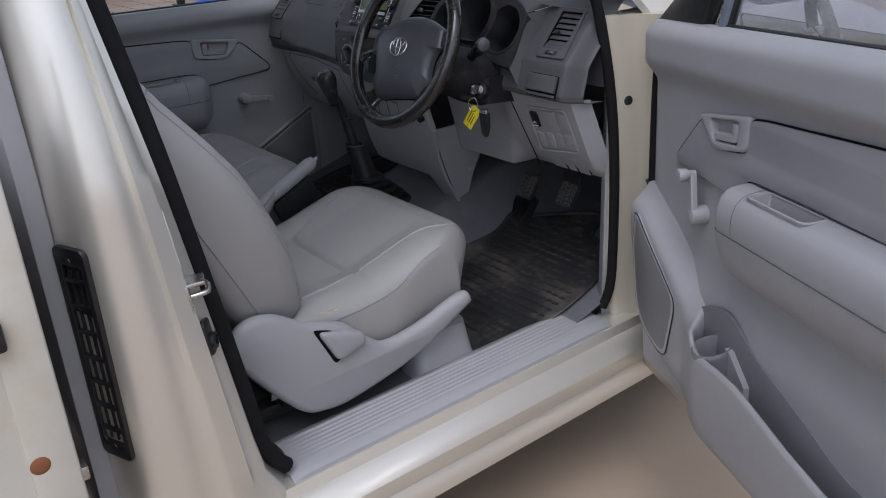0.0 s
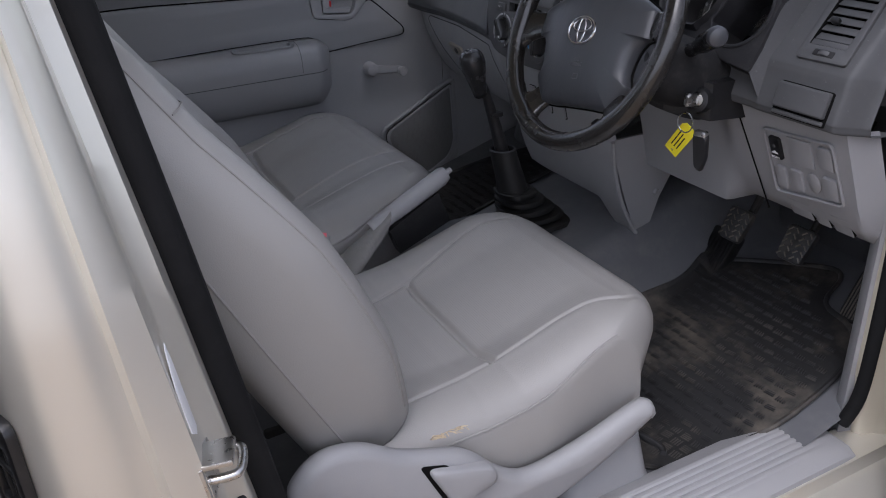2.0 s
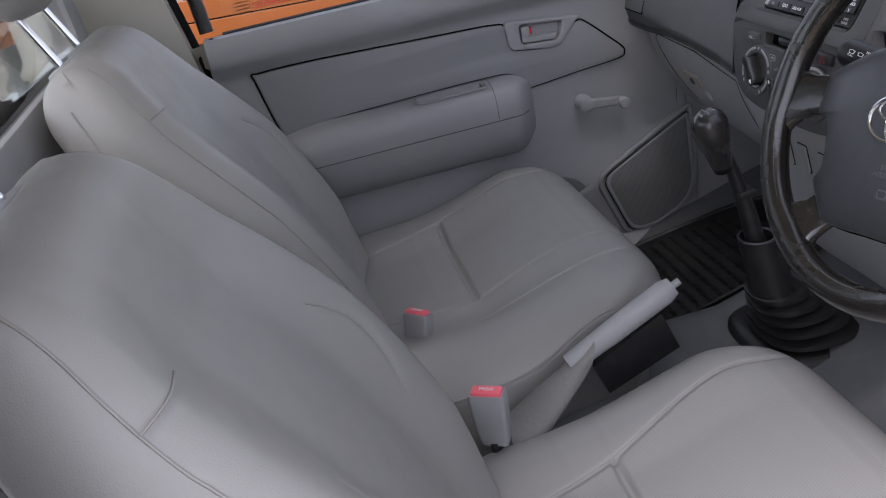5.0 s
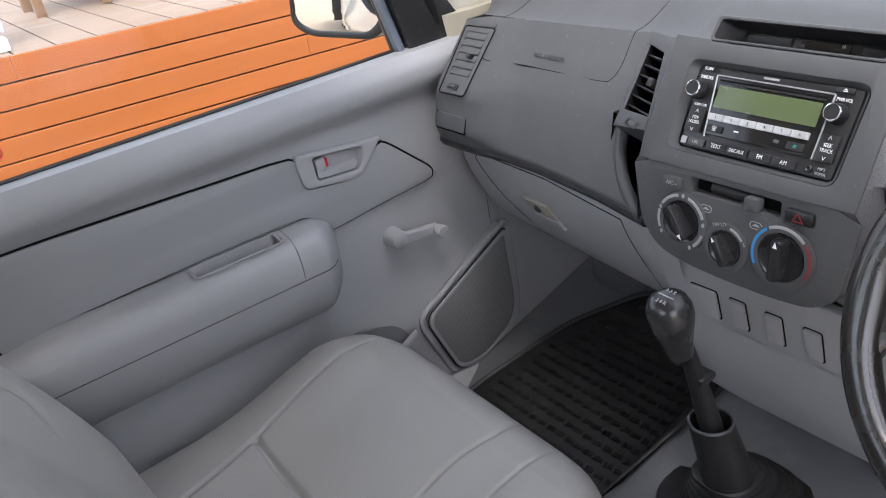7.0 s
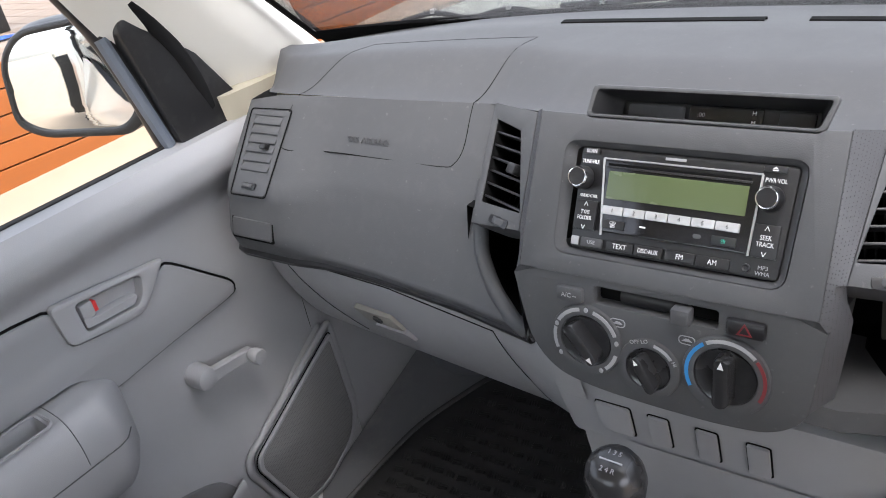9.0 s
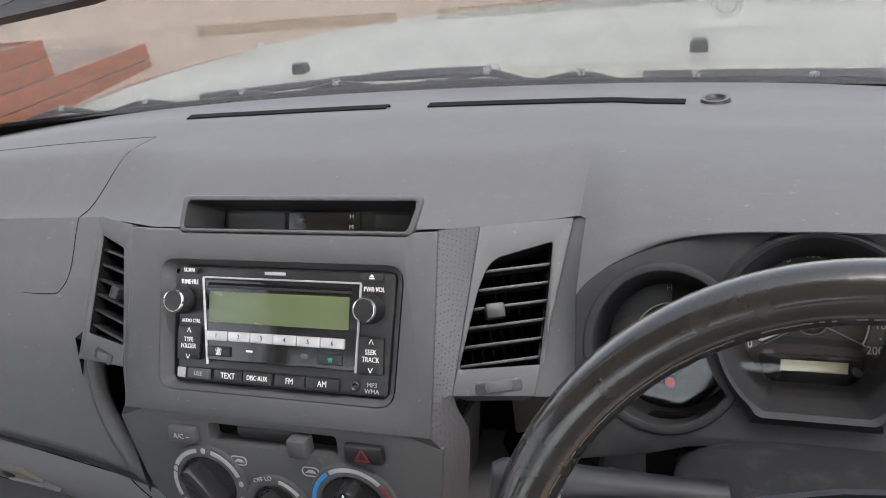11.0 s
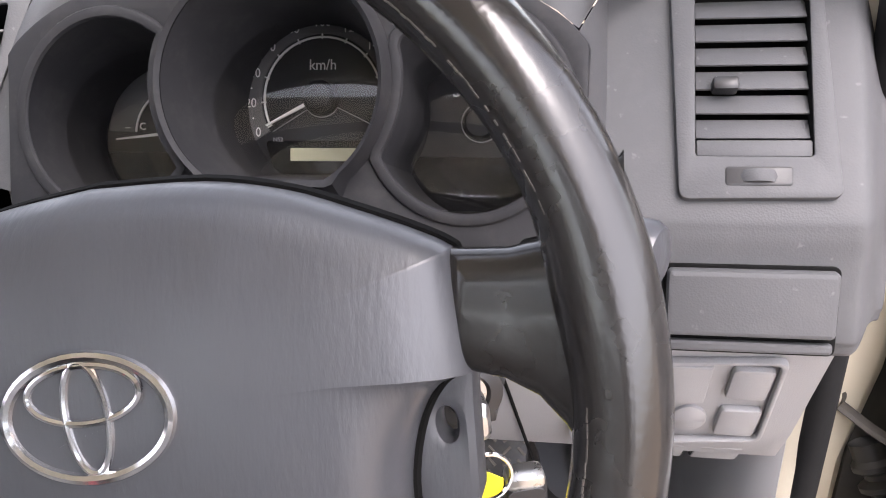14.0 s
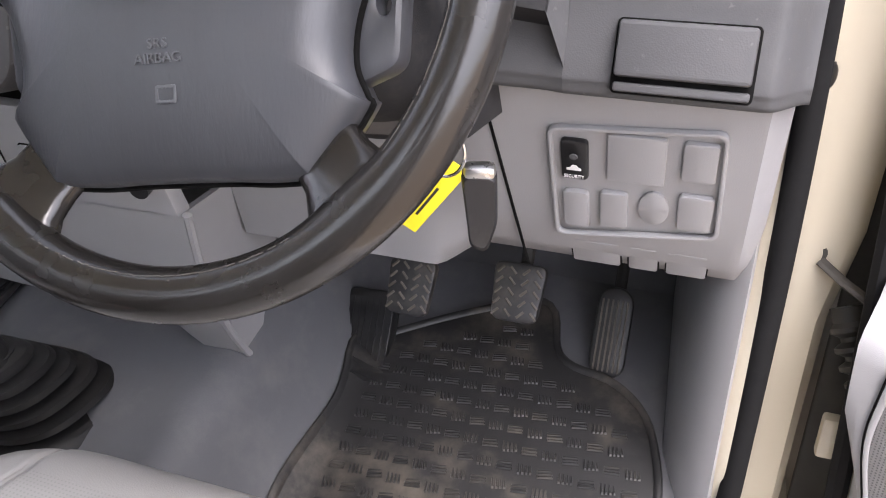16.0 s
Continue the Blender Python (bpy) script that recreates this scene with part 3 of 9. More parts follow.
# kick panels and toeboard
for s, nm in ((1, "kick_panel_driver"), (-1, "kick_panel_passenger")):
    o = 0.0 if s > 0 else 0.02
    rings = []
    for z in np.linspace(0.27, 0.90, 8):
        rings.append([((0.66 + 0.03 * (z - 0.27) + o) * s, 0.80, z), ((0.678 + 0.04 * (z - 0.3) + o) * s, 0.60, z), ((0.69 + 0.05 * (z - 0.3) + o) * s, 0.46, z), ((0.725 + o * 0.3) * s, 0.385, z), ((0.748) * s, 0.372, z), (0.758 * s, 0.40, z), (0.758 * s, 0.80, z)])
    tagged(mesh_object(nm, loft(B(), rings), LIGHT_PLASTIC, smooth=60), "grey plastic footwell kick panel", "kick panel", kind="structure")
rows = []
for t in np.linspace(0, 1, 16):
    a = t * 1.2
    rows.append([(x, 0.62 + 0.22 * math.sin(a), 0.40 + 0.9 * (1 - math.cos(a)) * 0.9) for x in np.linspace(-0.72, 0.74, 20)])
bm = sheet(B(), rows)
bmesh.ops.solidify(bm, geom=bm.faces[:], thickness=0.01)
tagged(mesh_object("firewall", bm, FLOOR_VINYL, smooth=60), "dark grey padded firewall in the footwells", "firewall", kind="structure")

rings = []
for a in np.linspace(0.02, math.pi / 2, 12):
    rings.append([(-0.590 + 0.105 * math.sin(a) * math.copysign(abs(math.cos(b)) ** 0.8, math.cos(b)), 0.690 + 0.12 * math.sin(a) * math.copysign(abs(math.sin(b)) ** 0.8, math.sin(b)), 0.40 + 0.15 * math.cos(a)) for b in np.linspace(0, 2 * math.pi, 32, endpoint=False)])
tagged(mesh_object("wheel_arch_hump", loft(B(), rings), FLOOR_VINYL, smooth=80), "grey lined wheel arch hump in the footwell", "wheel arch", kind="structure")

# ---- seats ----
def groove(d, depth, width):
    return -depth * math.exp(-(d / width) ** 2)


LIFT_Y = [-0.50, -0.38, -0.28, -0.22, -0.16, -0.10, -0.04, 0.00, 0.03]
LIFT_Z = [0.548, 0.548, 0.552, 0.560, 0.576, 0.594, 0.611, 0.620, 0.621]


def catmull_table(x, xs, ys):
    """Smooth look-up."""
    pts = catmull([(a, b, 0) for a, b in zip(xs, ys)], 6)
    return table(x, [p.x for p in pts], [p.y for p in pts])


def seat(name, cx, yo, half, left_seam, right_seam, cross, label, rise, extra=(), back_half=0.235, back_top=1.125, base_z=0.42, taper=0.0, back_at=None):
    """A vinyl seat. cx: its middle; yo: shift along the car; the seams give x at four places along the cushion."""
    ob = thing(name, (cx, -0.25 + yo, FLOOR_Z), label, "car seat", group="cab seats")
    yb, yf, roll, drop = -0.50 + yo, 0.080 + yo, 0.060, 0.062
    seam_y = [cross - 0.22, cross, cross + 0.15, cross + 0.235]

    @functools.lru_cache(maxsize=None)
    def seam_x(which, y):
        line = seam_lines[which]
        return table(y, line[0], line[1])

    seam_lines = []
    for line in (left_seam, right_seam):
        pts = catmull([(y, x, 0) for y, x in zip(seam_y, line)], 8)
        seam_lines.append(([p.x for p in pts], [p.y for p in pts]))

    def top(x, y):
        k = abs(x - cx) / half
        z = rise + table(y - yo, LIFT_Y, LIFT_Z)
        z += 0.013 * smooth01((k - 0.38) / 0.30) * (1 - smooth01((y - yo + 0.06) / 0.10))
        z -= 0.006 * math.exp(-((y - cross) / 0.05) ** 2) * (1 - smooth01((k - 0.4) / 0.25))
        q = max(0.0, min(1.0, (k - 0.74) / 0.26))
        z -= 0.048 * (1 - math.sqrt(1 - q * q))
        a, b = seam_x(0, y), seam_x(1, y)
        z += groove(x - a, 0.0042, 0.0034) + groove(x - b, 0.0042, 0.0034)
        if a < x < b:
            z += groove(y - cross, 0.0095, 0.0055)
        for e in extra:
            z += groove(x - e, 0.0030, 0.003) * smooth01((y - cross + 0.03) / 0.03)
        return z

    ny = 200
    ss = np.r_[[-0.74 - 0.26 * math.sin(a) for a in np.linspace(math.pi / 2, 0.06, 16)], np.linspace(-0.74, 0.74, 210), [0.74 + 0.26 * math.sin(a) for a in np.linspace(0.06, math.pi / 2, 16)]]
    rows = []
    for j in range(ny + 26):
        row = []
        t = min(1.0, j / (ny - 1))
        a = max(0, min(14, j - ny + 1)) / 14 * math.pi / 2
        down = max(0, j - ny - 13) / 12
        for s in ss:
            x = cx + half * s * (1 - 0.05 * smooth01((t - 0.7) / 0.3) * abs(s)) * (1 - (taper * (1 - smooth01(t / 0.55)) if s < 0 else 0))
            ck = max(0.0, (abs(s) - 0.45) / 0.55)
            front = yf - 0.085 * ck ** 3
            y = yb + (front - roll - yb) * t
            z = top(x, y)
            y += roll * math.sin(a) - 0.02 * down
            z += -drop * (1 - math.cos(a)) - 0.085 * down
            row.append((x, y, max(z, base_z - 0.02)))
        left = [(row[0][0] - 0.010 * math.sin(math.pi * q) + 0.012 * q, row[0][1], lerp(row[0][2], base_z - 0.02, q)) for q in np.linspace(1, 0.08, 8)]
        right = [(row[-1][0] + 0.010 * math.sin(math.pi * q) - 0.012 * q, row[-1][1], lerp(row[-1][2], base_z - 0.02, q)) for q in np.linspace(0.08, 1, 8)]
        rows.append(left + row + right)
    part("cushion", sheet(B(), rows), VINYL, ob, "grey vinyl seat cushion with stitched bolsters", smooth=80)
    # perforated centre panels, a hair above the cushion
    for y0, y1 in ((yb + 0.04, cross - 0.010), (cross + 0.010, yf - roll - 0.006)):
        rows = [[(x, y, top(x, y) + 0.0005) for x in np.linspace(seam_x(0, y) + 0.008, seam_x(1, y) - 0.008, 80)] for y in np.linspace(y0, y1, 70)]
        part("insert_panel", sheet(B(), rows), VINYL_HOLES, ob, "perforated grey vinyl insert", smooth=80)
    for w in (0, 1):
        pts = [(seam_x(w, y) + (0.0026 if w else -0.0026), y, top(seam_x(w, y) + (0.0026 if w else -0.0026), y) + 0.0001) for y in np.linspace(yb + 0.05, yf - roll, 60)]
        part("seam", tube(B(), pts, 0.0007, 5), THREAD, ob, "grey stitched seam")
    # piped seam round the shoulder of the cushion
    line = []
    for t in np.linspace(0.06, 1.0, 60):
        front = yf - 0.085
        line.append((cx + half * 0.985 * (1 - 0.05 * smooth01((t - 0.7) / 0.3)), yb + (front - roll - yb) * t, 0))
    line = [(x + 0.0015, y, top(x, y) - 0.001) for x, y, _ in line]
    x0, y0, z0 = line[-1]
    for a in np.linspace(0.15, 1.3, 10):
        line.append((x0 - 0.055 * (1 - math.cos(a)), y0 + 0.085 * math.sin(a), z0 + 0.016 * math.sin(a)))
    part("piping", tube(B(), line[:61], 0.0021, 6), THREAD, ob, "grey stitched seam")
    # base shell under the cushion
    part("seat_base", boxed((cx - half + 0.03, yb + 0.03, base_z - 0.075), (cx + half - 0.03, yf - 0.08, base_z + 0.03), 0.02), BLACK_PLASTIC, ob, "black steel seat base")
    for x in (cx - half * 0.62, cx + half * 0.62):
        part("rail", boxed((x - 0.022, yb - 0.02, FLOOR_Z + 0.012), (x + 0.022, yf - 0.04, base_z - 0.075), 0.006), DIRTY_BLACK, ob, "dark steel seat rail")

    # backrest, in a frame that leans back
    M = plane((cx if back_at is None else back_at, -0.452 + yo, 0.545), (1, 0, 0), (0, -0.425, 0.905))
    H = (back_top - 0.545) / 0.905

    @functools.lru_cache(maxsize=None)
    def width(v):
        q = catmull_table(v, [0, 0.12, 0.35, 0.6, 0.8, 0.93, 1.0], [0.84, 0.93, 1.0, 1.0, 0.90, 0.74, 0.62])
        return back_half * q

    def front(u, v):
        """Depth of the front face towards the sitter (negative z of the frame)."""
        b = smooth01((abs(u) - 0.30) / 0.50)
        d = 0.056 + 0.040 * b * table(v, [0, 0.2, 0.5, 0.75, 0.92, 1.0], [0.6, 1.0, 0.95, 0.5, 0.1, 0.0]) + 0.020 * math.sin(math.pi * min(1, v * 1.3))
        q = max(0.0, (abs(u) - 0.76) / 0.24)
        d -= 0.062 * (1 - math.sqrt(max(0.0, 1 - q * q)))
        x = u * width(v)
        for s in (-1, 1):
            # short stitched dart at the waist of each bolster
            xx = s * back_half * (0.66 - 0.16 * abs((v - 0.47) / 0.14) ** 2)
            d += groove(x - xx, 0.0045, 0.006) * max(0.0, 1 - abs((v - 0.47) / 0.14) ** 2)
        return d

    us = np.r_[[-math.sin(a) * 0.24 - 0.76 for a in np.linspace(math.pi / 2, 0.08, 14)], np.linspace(-0.76, 0.76, 110), [0.76 + 0.24 * math.sin(a) for a in np.linspace(0.08, math.pi / 2, 14)]]
    nv = 110
    rings = []
    for j in range(nv + 1):
        v = j / nv
        w = width(v)
        cap = math.sqrt(max(0.0, 1 - (max(0, v - 0.90) / 0.1005) ** 2))
        fr = [(u * w, v * H, -max(0.002, front(u, v) * (0.10 + 0.90 * cap))) for u in us]
        th = 0.066 * (0.25 + 0.75 * cap)
        bk = [(w * 1.0, v * H, th * 0.25), (w * 0.985, v * H, th * 0.7), (w * 0.9, v * H, th), (0, v * H, th * 1.06), (-w * 0.9, v * H, th), (-w * 0.985, v * H, th * 0.7), (-w, v * H, th * 0.25)]
        rings.append(fr + bk)
    part("backrest", loft(B(), rings), VINYL, ob, "grey vinyl backrest with side bolsters", smooth=80, m=M)
    # stitched piping along the front shoulder and along the back panel
    for s in (-1, 1):
        pts = [(s * width(v) * 0.925, v * H, -front(0.925, v) * (0.10 + 0.90 * math.sqrt(max(0.0, 1 - (max(0, v - 0.90) / 0.1005) ** 2))) - 0.0006) for v in np.linspace(0.04, 0.97, 60)]
        part("seam", tube(B(), pts, 0.0013, 6), THREAD, ob, "grey stitched shoulder seam", m=M)
        pts = [(s * width(v) * 1.002, v * H, 0.020) for v in np.linspace(0.03, 0.93, 50)]
        part("seam", tube(B(), pts, 0.0018, 6), THREAD, ob, "grey piped back seam", m=M)
        pts = []
        for v in np.linspace(0.345, 0.59, 24):
            xx = s * back_half * (0.66 - 0.16 * abs((v - 0.47) / 0.14) ** 2)
            pts.append((xx, v * H, -front(xx / width(v), v) - 0.0002))
        part("seam", tube(B(), pts, 0.0009, 5), THREAD, ob, "grey stitched dart seam", m=M)
    # yoke seam under the headrest
    pts = [(u * width(0.80), (0.80 + 0.03 * u * u) * H, -front(u, 0.80) - 0.0001) for u in np.linspace(0.62, 0.92, 16)]
    part("seam", tube(B(), pts, 0.0010, 5), THREAD, ob, "grey yoke seam", m=M)
    # headrest on two chromed posts
    for s in (-1, 1):
        part("headrest_post", tube(B(), [(s * 0.075, H - 0.02, 0.02), (s * 0.072, H + 0.15, 0.012)], 0.006, 10), CHROME, ob, "chromed headrest post", m=M)
        bm = plate(rrect(s * 0.075 - 0.03, -0.001, s * 0.075 + 0.03, 0.038, 0.018), (), 0, 0.014, 0.005)
        part("post_guide", bm, LIGHT_PLASTIC, ob, "grey plastic post guide", m=M @ Matrix.Translation((0, H - 0.012, 0.040)) @ Matrix.Rotation(radians(-90), 4, "X"))
    bm = B()
    rings = []
    for t in np.linspace(-1, 1, 25):
        w = 0.135 * (1 - abs(t) ** 3.2) ** (1 / 3.0)
        rings.append([(w * math.copysign(abs(math.cos(a)) ** 0.7, math.cos(a)), H + 0.165 + 0.095 * t, -0.005 + 0.058 * (1 - abs(t) ** 3) ** 0.5 * math.copysign(abs(math.sin(a)) ** 0.8, math.sin(a))) for a in np.linspace(0, 2 * math.pi, 40, endpoint=False)])
    loft(bm, rings)
    hr = part("headrest", bm, VINYL, ob, "padded grey vinyl headrest", smooth=75, m=M)
    ring = [(0.118 * math.cos(a), H + 0.165 + 0.088 * math.sin(a), -0.042) for a in np.linspace(0, 2 * math.pi, 48, endpoint=False)]
    part("piping", tube(B(), ring, 0.003, 6, loop=True), THREAD, hr, "grey piped seam", m=M)
    return ob, top, M, H


driver_seat, d_top, d_M, d_H = seat("bucket_seat", 0.403, 0.0, 0.257, (0.312, 0.264, 0.228, 0.236), (0.585, 0.566, 0.562, 0.592), -0.222, "grey vinyl driver's bucket seat with worn stitched bolster", 0.0, taper=0.24, back_at=0.432, back_half=0.243)
passenger_seat, p_top, p_M, p_H = seat("bucket_seat", -0.300, -0.060, 0.335, (-0.470, -0.515, -0.535, -0.530), (-0.212, -0.204, -0.214, -0.200), -0.280, "wide grey vinyl passenger seat with perforated insert", 0.014, extra=(-0.125,), back_half=0.26)

# driver's seat: side shield with recliner lever and frayed seam
xs = 0.672
outer = catmull([(-0.585, 0.555), (-0.572, 0.592), (-0.534, 0.614), (-0.484, 0.606), (-0.434, 0.574), (-0.397, 0.558), (-0.335, 0.532), (-0.285, 0.482), (-0.233, 0.452), (-0.141, 0.464), (-0.055, 0.490), (-0.018, 0.495), (-0.006, 0.478), (-0.020, 0.460), (-0.162, 0.392), (-0.329, 0.354), (-0.410, 0.356), (-0.460, 0.380), (-0.540, 0.480)], 5, True)
bm = plate([(p.x, p.y) for p in outer], (), 0, 0.034, 0.014)
m = plane((xs - 0.008, 0, 0), (0, 1, 0), (0, 0, 1))
shield = part("side_shield", bm, LIGHT_PLASTIC, driver_seat, "grey plastic side shield", smooth=60, m=m)
lever = rounded([(-0.407, 0.545), (-0.306, 0.512), (-0.298, 0.484), (-0.368, 0.466)], [0.020, 0.016, 0.014, 0.012])
part("lever_gap", plate(rounded([(-0.415, 0.551), (-0.370, 0.535), (-0.355, 0.466), (-0.372, 0.458)], 0.010), (), 0.0325, 0.0352, 0.0005), MATT_BLACK, shield, m=m)
part("recliner_lever", loft(B(), [[(lerp(-0.345, x, k), lerp(0.502, z, k), h) for x, z in lever] for k, h in ((1.0, 0.030), (1.0, 0.040), (0.95, 0.045), (0.82, 0.047), (0.3, 0.0475))]), LIGHT_PLASTIC, shield, "grey recliner lever", smooth=60, m=m)
bm = B()
rnd = random.Random(4)
for k in range(26):
    y0 = -0.385 + 0.05 * rnd.random()
    p = Vector((0.664 + 0.004 * rnd.random(), y0, 0.559 + 0.004 * rnd.random()))
    tube(bm, [p, p + Vector((0.006 * rnd.random(), 0.012 * rnd.random() - 0.004, 0.006 * rnd.random())), p + Vector((0.010 * rnd.random(), 0.02 * rnd.random() - 0.005, 0.003 * rnd.random()))], 0.0006, 4)
part("frayed_thread", bm, material("frayed_thread", (0.5, 0.40, 0.27), 0.9), driver_seat, "frayed tan threads on split seam")
part("front_foot", loft(B(), [[(x, y, z) for x, y in rrect(0.585 - e, -0.135 - e, 0.660 + e, 0.018 + e, 0.03)] for e, z in ((0.012, FLOOR_Z), (0.006, 0.32), (0, 0.36), (-0.006, 0.40))]), LIGHT_PLASTIC, driver_seat, "grey plastic seat foot cover", smooth=60)
part("slide_lever", tube(B(), catmull([(0.62, 0.02, 0.372), (0.665, 0.035, 0.368), (0.68, 0.03, 0.366)], 4), 0.006, 8), BLACK_PLASTIC, driver_seat, "black slide lever tip")


def buckle(name, at, lean, label, tall=0.085, across=(0.5, 0.86, 0)):
    ob = thing(name, at, label, "seat belt buckle", group="seat belt buckles")
    up = Vector(lean).normalized()
    m = plane(Vector(at), across, up) @ Matrix.Rotation(radians(-90), 4, "X")
    body = loft(B(), [[(x, y, z) for x, y in rrect(-0.024 * k, -0.013 * k, 0.024 * k, 0.013 * k, 0.006)] for k, z in ((0.80, 0.0), (0.95, 0.02), (1.0, 0.05), (1.05, tall - 0.004), (1.0, tall))])
    b = part("body", body, LIGHT_PLASTIC, ob, "grey plastic buckle body", m=m)
    part("release_button", boxed((-0.021, -0.010, tall - 0.006), (0.021, 0.009, tall + 0.005), 0.003), RED_PLASTIC, b, "red release button", m=m)
    part("slot", boxed((-0.015, 0.0075, tall - 0.005), (0.015, 0.0105, tall + 0.0006)), MATT_BLACK, b, m=m)
    part("sleeve", tube(B(), [(0, 0, -0.07), (0, 0, -0.03), (0, 0, 0.004)], [0.012, 0.014, 0.015], 10, flat=0.5), RUBBER, ob, "black buckle stalk", m=m)
    lettering("PRESS", 0.008, m, WHITE_INK, b, 0, -0.0005, tall + 0.0052)
    return ob


buckle("belt_buckle", (0.166, -0.353, 0.564), (0.09, 0.15, 1), "grey seat belt buckle with red press button by driver's seat")
buckle("belt_buckle", (-0.145, -0.405, 0.53), (-0.1, 0.25, 1), "grey seat belt buckle with red press button by passenger seat", 0.075, (0.7, 0.71, 0))
belt = thing("seat_belt", (0.14, -0.43, 0.5), "loose grey seat belt webbing between the seats", "seat belt")
rows = []
for p in catmull([(0.175, -0.47, 0.56), (0.155, -0.44, 0.60), (0.125, -0.405, 0.585), (0.115, -0.39, 0.53), (0.145, -0.405, 0.48), (0.17, -0.44, 0.47)], 6):
    rows.append([(p.x - 0.018, p.y + 0.004, p.z), (p.x, p.y + 0.006, p.z), (p.x + 0.020, p.y - 0.01, p.z)])
bm = sheet(B(), rows)
bmesh.ops.solidify(bm, geom=bm.faces[:], thickness=0.0014)
part("webbing", bm, BELT, belt)
# driver's belt hanging down inside the rear pillar
web = thing("pillar_seat_belt", (0.70, -0.63, 0.4), "dark grey seat belt webbing hanging by the pillar", "seat belt")
rows = []
for z in np.linspace(1.36, 0.42, 30):
    y = -0.580 - 0.147 * (z - 0.43)
    x = 0.766 - 0.09 * max(0.0, (z - 1.0) / 0.55) ** 1.4
    rows.append([(x - 0.046, y - 0.006, z), (x - 0.024, y - 0.002, z), (x - 0.002, y + 0.004, z)])
bm = sheet(B(), rows)
bmesh.ops.solidify(bm, geom=bm.faces[:], thickness=0.0016)
part("webbing", bm, DARK_WEB, web)
rows = []
for p in catmull([(0.725, -0.60, 0.44), (0.730, -0.575, 0.40), (0.735, -0.55, 0.36), (0.728, -0.545, 0.325), (0.715, -0.56, 0.315)], 6):
    rows.append([(p.x - 0.022, p.y - 0.01, p.z), (p.x, p.y, p.z + 0.001), (p.x + 0.022, p.y + 0.012, p.z)])
bm = sheet(B(), rows)
bmesh.ops.solidify(bm, geom=bm.faces[:], thickness=0.0016)
part("lower_webbing", bm, BELT, web, "folded pale belt end with printed label")
part("label", plate([(-0.012, -0.014), (0.013, -0.012), (0.012, 0.014), (-0.013, 0.011)], (), 0, 0.001, 0.0002), PAPER, web, "torn white label", m=plane((0.738, -0.548, 0.347), (0.5, 0.8, 0.1), (-0.3, 0.2, 1)))

# ---- dashboard ----
CS = plane((0, 0.25, 1.05), (1, 0, 0), (0, 0.507, 0.862))        # radio face
LO = plane((0, 0.192, 0.90), (1, 0, 0), (0, 0.15, 0.98))         # heater controls
CL = plane((0.417, 0.242, 0.986), (1, 0, 0), (0, 0.46, 0.888))   # cluster fascia
DI = plane((0.414, 0.342, 1.003), (1, 0, 0), (0, 0.46, 0.888))   # instrument faces
RV = plane((0.675, 0.30, 1.02), (1, 0, 0), (0, 0.66, 0.75))      # end vent
PK = plane((0.675, 0.24, 0.92), (1, 0, 0), (0, 0.3, 0.95))       # coin drawer
SW = plane((0.65, 0.298, 0.805), (1, 0, 0), (0, -0.41, 0.91))    # switch panel

dash = thing("dashboard", (0, 0.40, 0.62), "charcoal plastic dashboard with grey lower panels", "dashboard")

# front edge of the top pad: x, y, z
EDGE_X = [-0.745, -0.70, -0.65, -0.60, -0.45, -0.262, -0.160, -0.10, 0.0, 0.10, 0.150, 0.238, 0.27, 0.34, 0.41, 0.49, 0.56, 0.60, 0.63, 0.70, 0.755]
EDGE_Y = [0.480, 0.415, 0.370, 0.354, 0.352, 0.362, 0.322, 0.316, 0.314, 0.316, 0.322, 0.344, 0.310, 0.292, 0.288, 0.292, 0.305, 0.325, 0.345, 0.350, 0.372]
EDGE_Z = [1.030, 1.050, 1.064, 1.070, 1.072, 1.072, 1.083, 1.086, 1.088, 1.087, 1.086, 1.086, 1.086, 1.094, 1.097, 1.093, 1.082, 1.074, 1.070, 1.060, 1.045]


def pad(x, t):
    """The top pad from its front edge (t = 0) to the windscreen (t = 1)."""
    y0, z0 = table(x, EDGE_X, EDGE_Y), table(x, EDGE_X, EDGE_Z)
    y1 = screen_base(x)
    crown = 1.113 - 0.02 * (abs(x - 0.02) / 0.72) ** 4
    s = min(1.0, t / 0.32)
    roll = smooth01((x - 0.12) / 0.14)
    z = lerp(z0, crown, lerp(smooth01(s), 1 - (1 - s) ** 2, roll)) - 0.016 * smooth01((t - 0.55) / 0.45)
    hood = math.exp(-((x - 0.417) / 0.165) ** 4)
    z += 0.007 * hood * (1 - smooth01((t - 0.42) / 0.2))
    return (x, lerp(y0, y1, t), z)


xs_ = np.unique(np.r_[np.linspace(-0.745, 0.755, 120), EDGE_X])
part("top_pad", sheet(B(), [[pad(x, t) for x in xs_] for t in np.r_[np.linspace(0, 0.3, 14), np.linspace(0.33, 1, 22)]]), DASH_PLASTIC, dash, "charcoal grained top pad", smooth=60)

# passenger face, below the crease
END_Y = [0.245, 0.236, 0.236, 0.246, 0.250, 0.258, 0.300, 0.342, 0.352]
END_Z = [0.869, 0.895, 0.905, 0.940, 0.958, 0.972, 1.019, 1.065, 1.072]


def end_face(x, y, z):
    """Blends the passenger face into the vent plane near the door and rounds its end."""
    w = smooth01((-0.47 - x) / 0.09)
    return lerp(y, table(z, END_Z, END_Y), w) + 0.16 * smooth01((-0.645 - x) / 0.10) ** 1.3


FY = [0.0, 0.18, 0.42, 0.68, 0.86, 0.93, 0.97, 1.0]


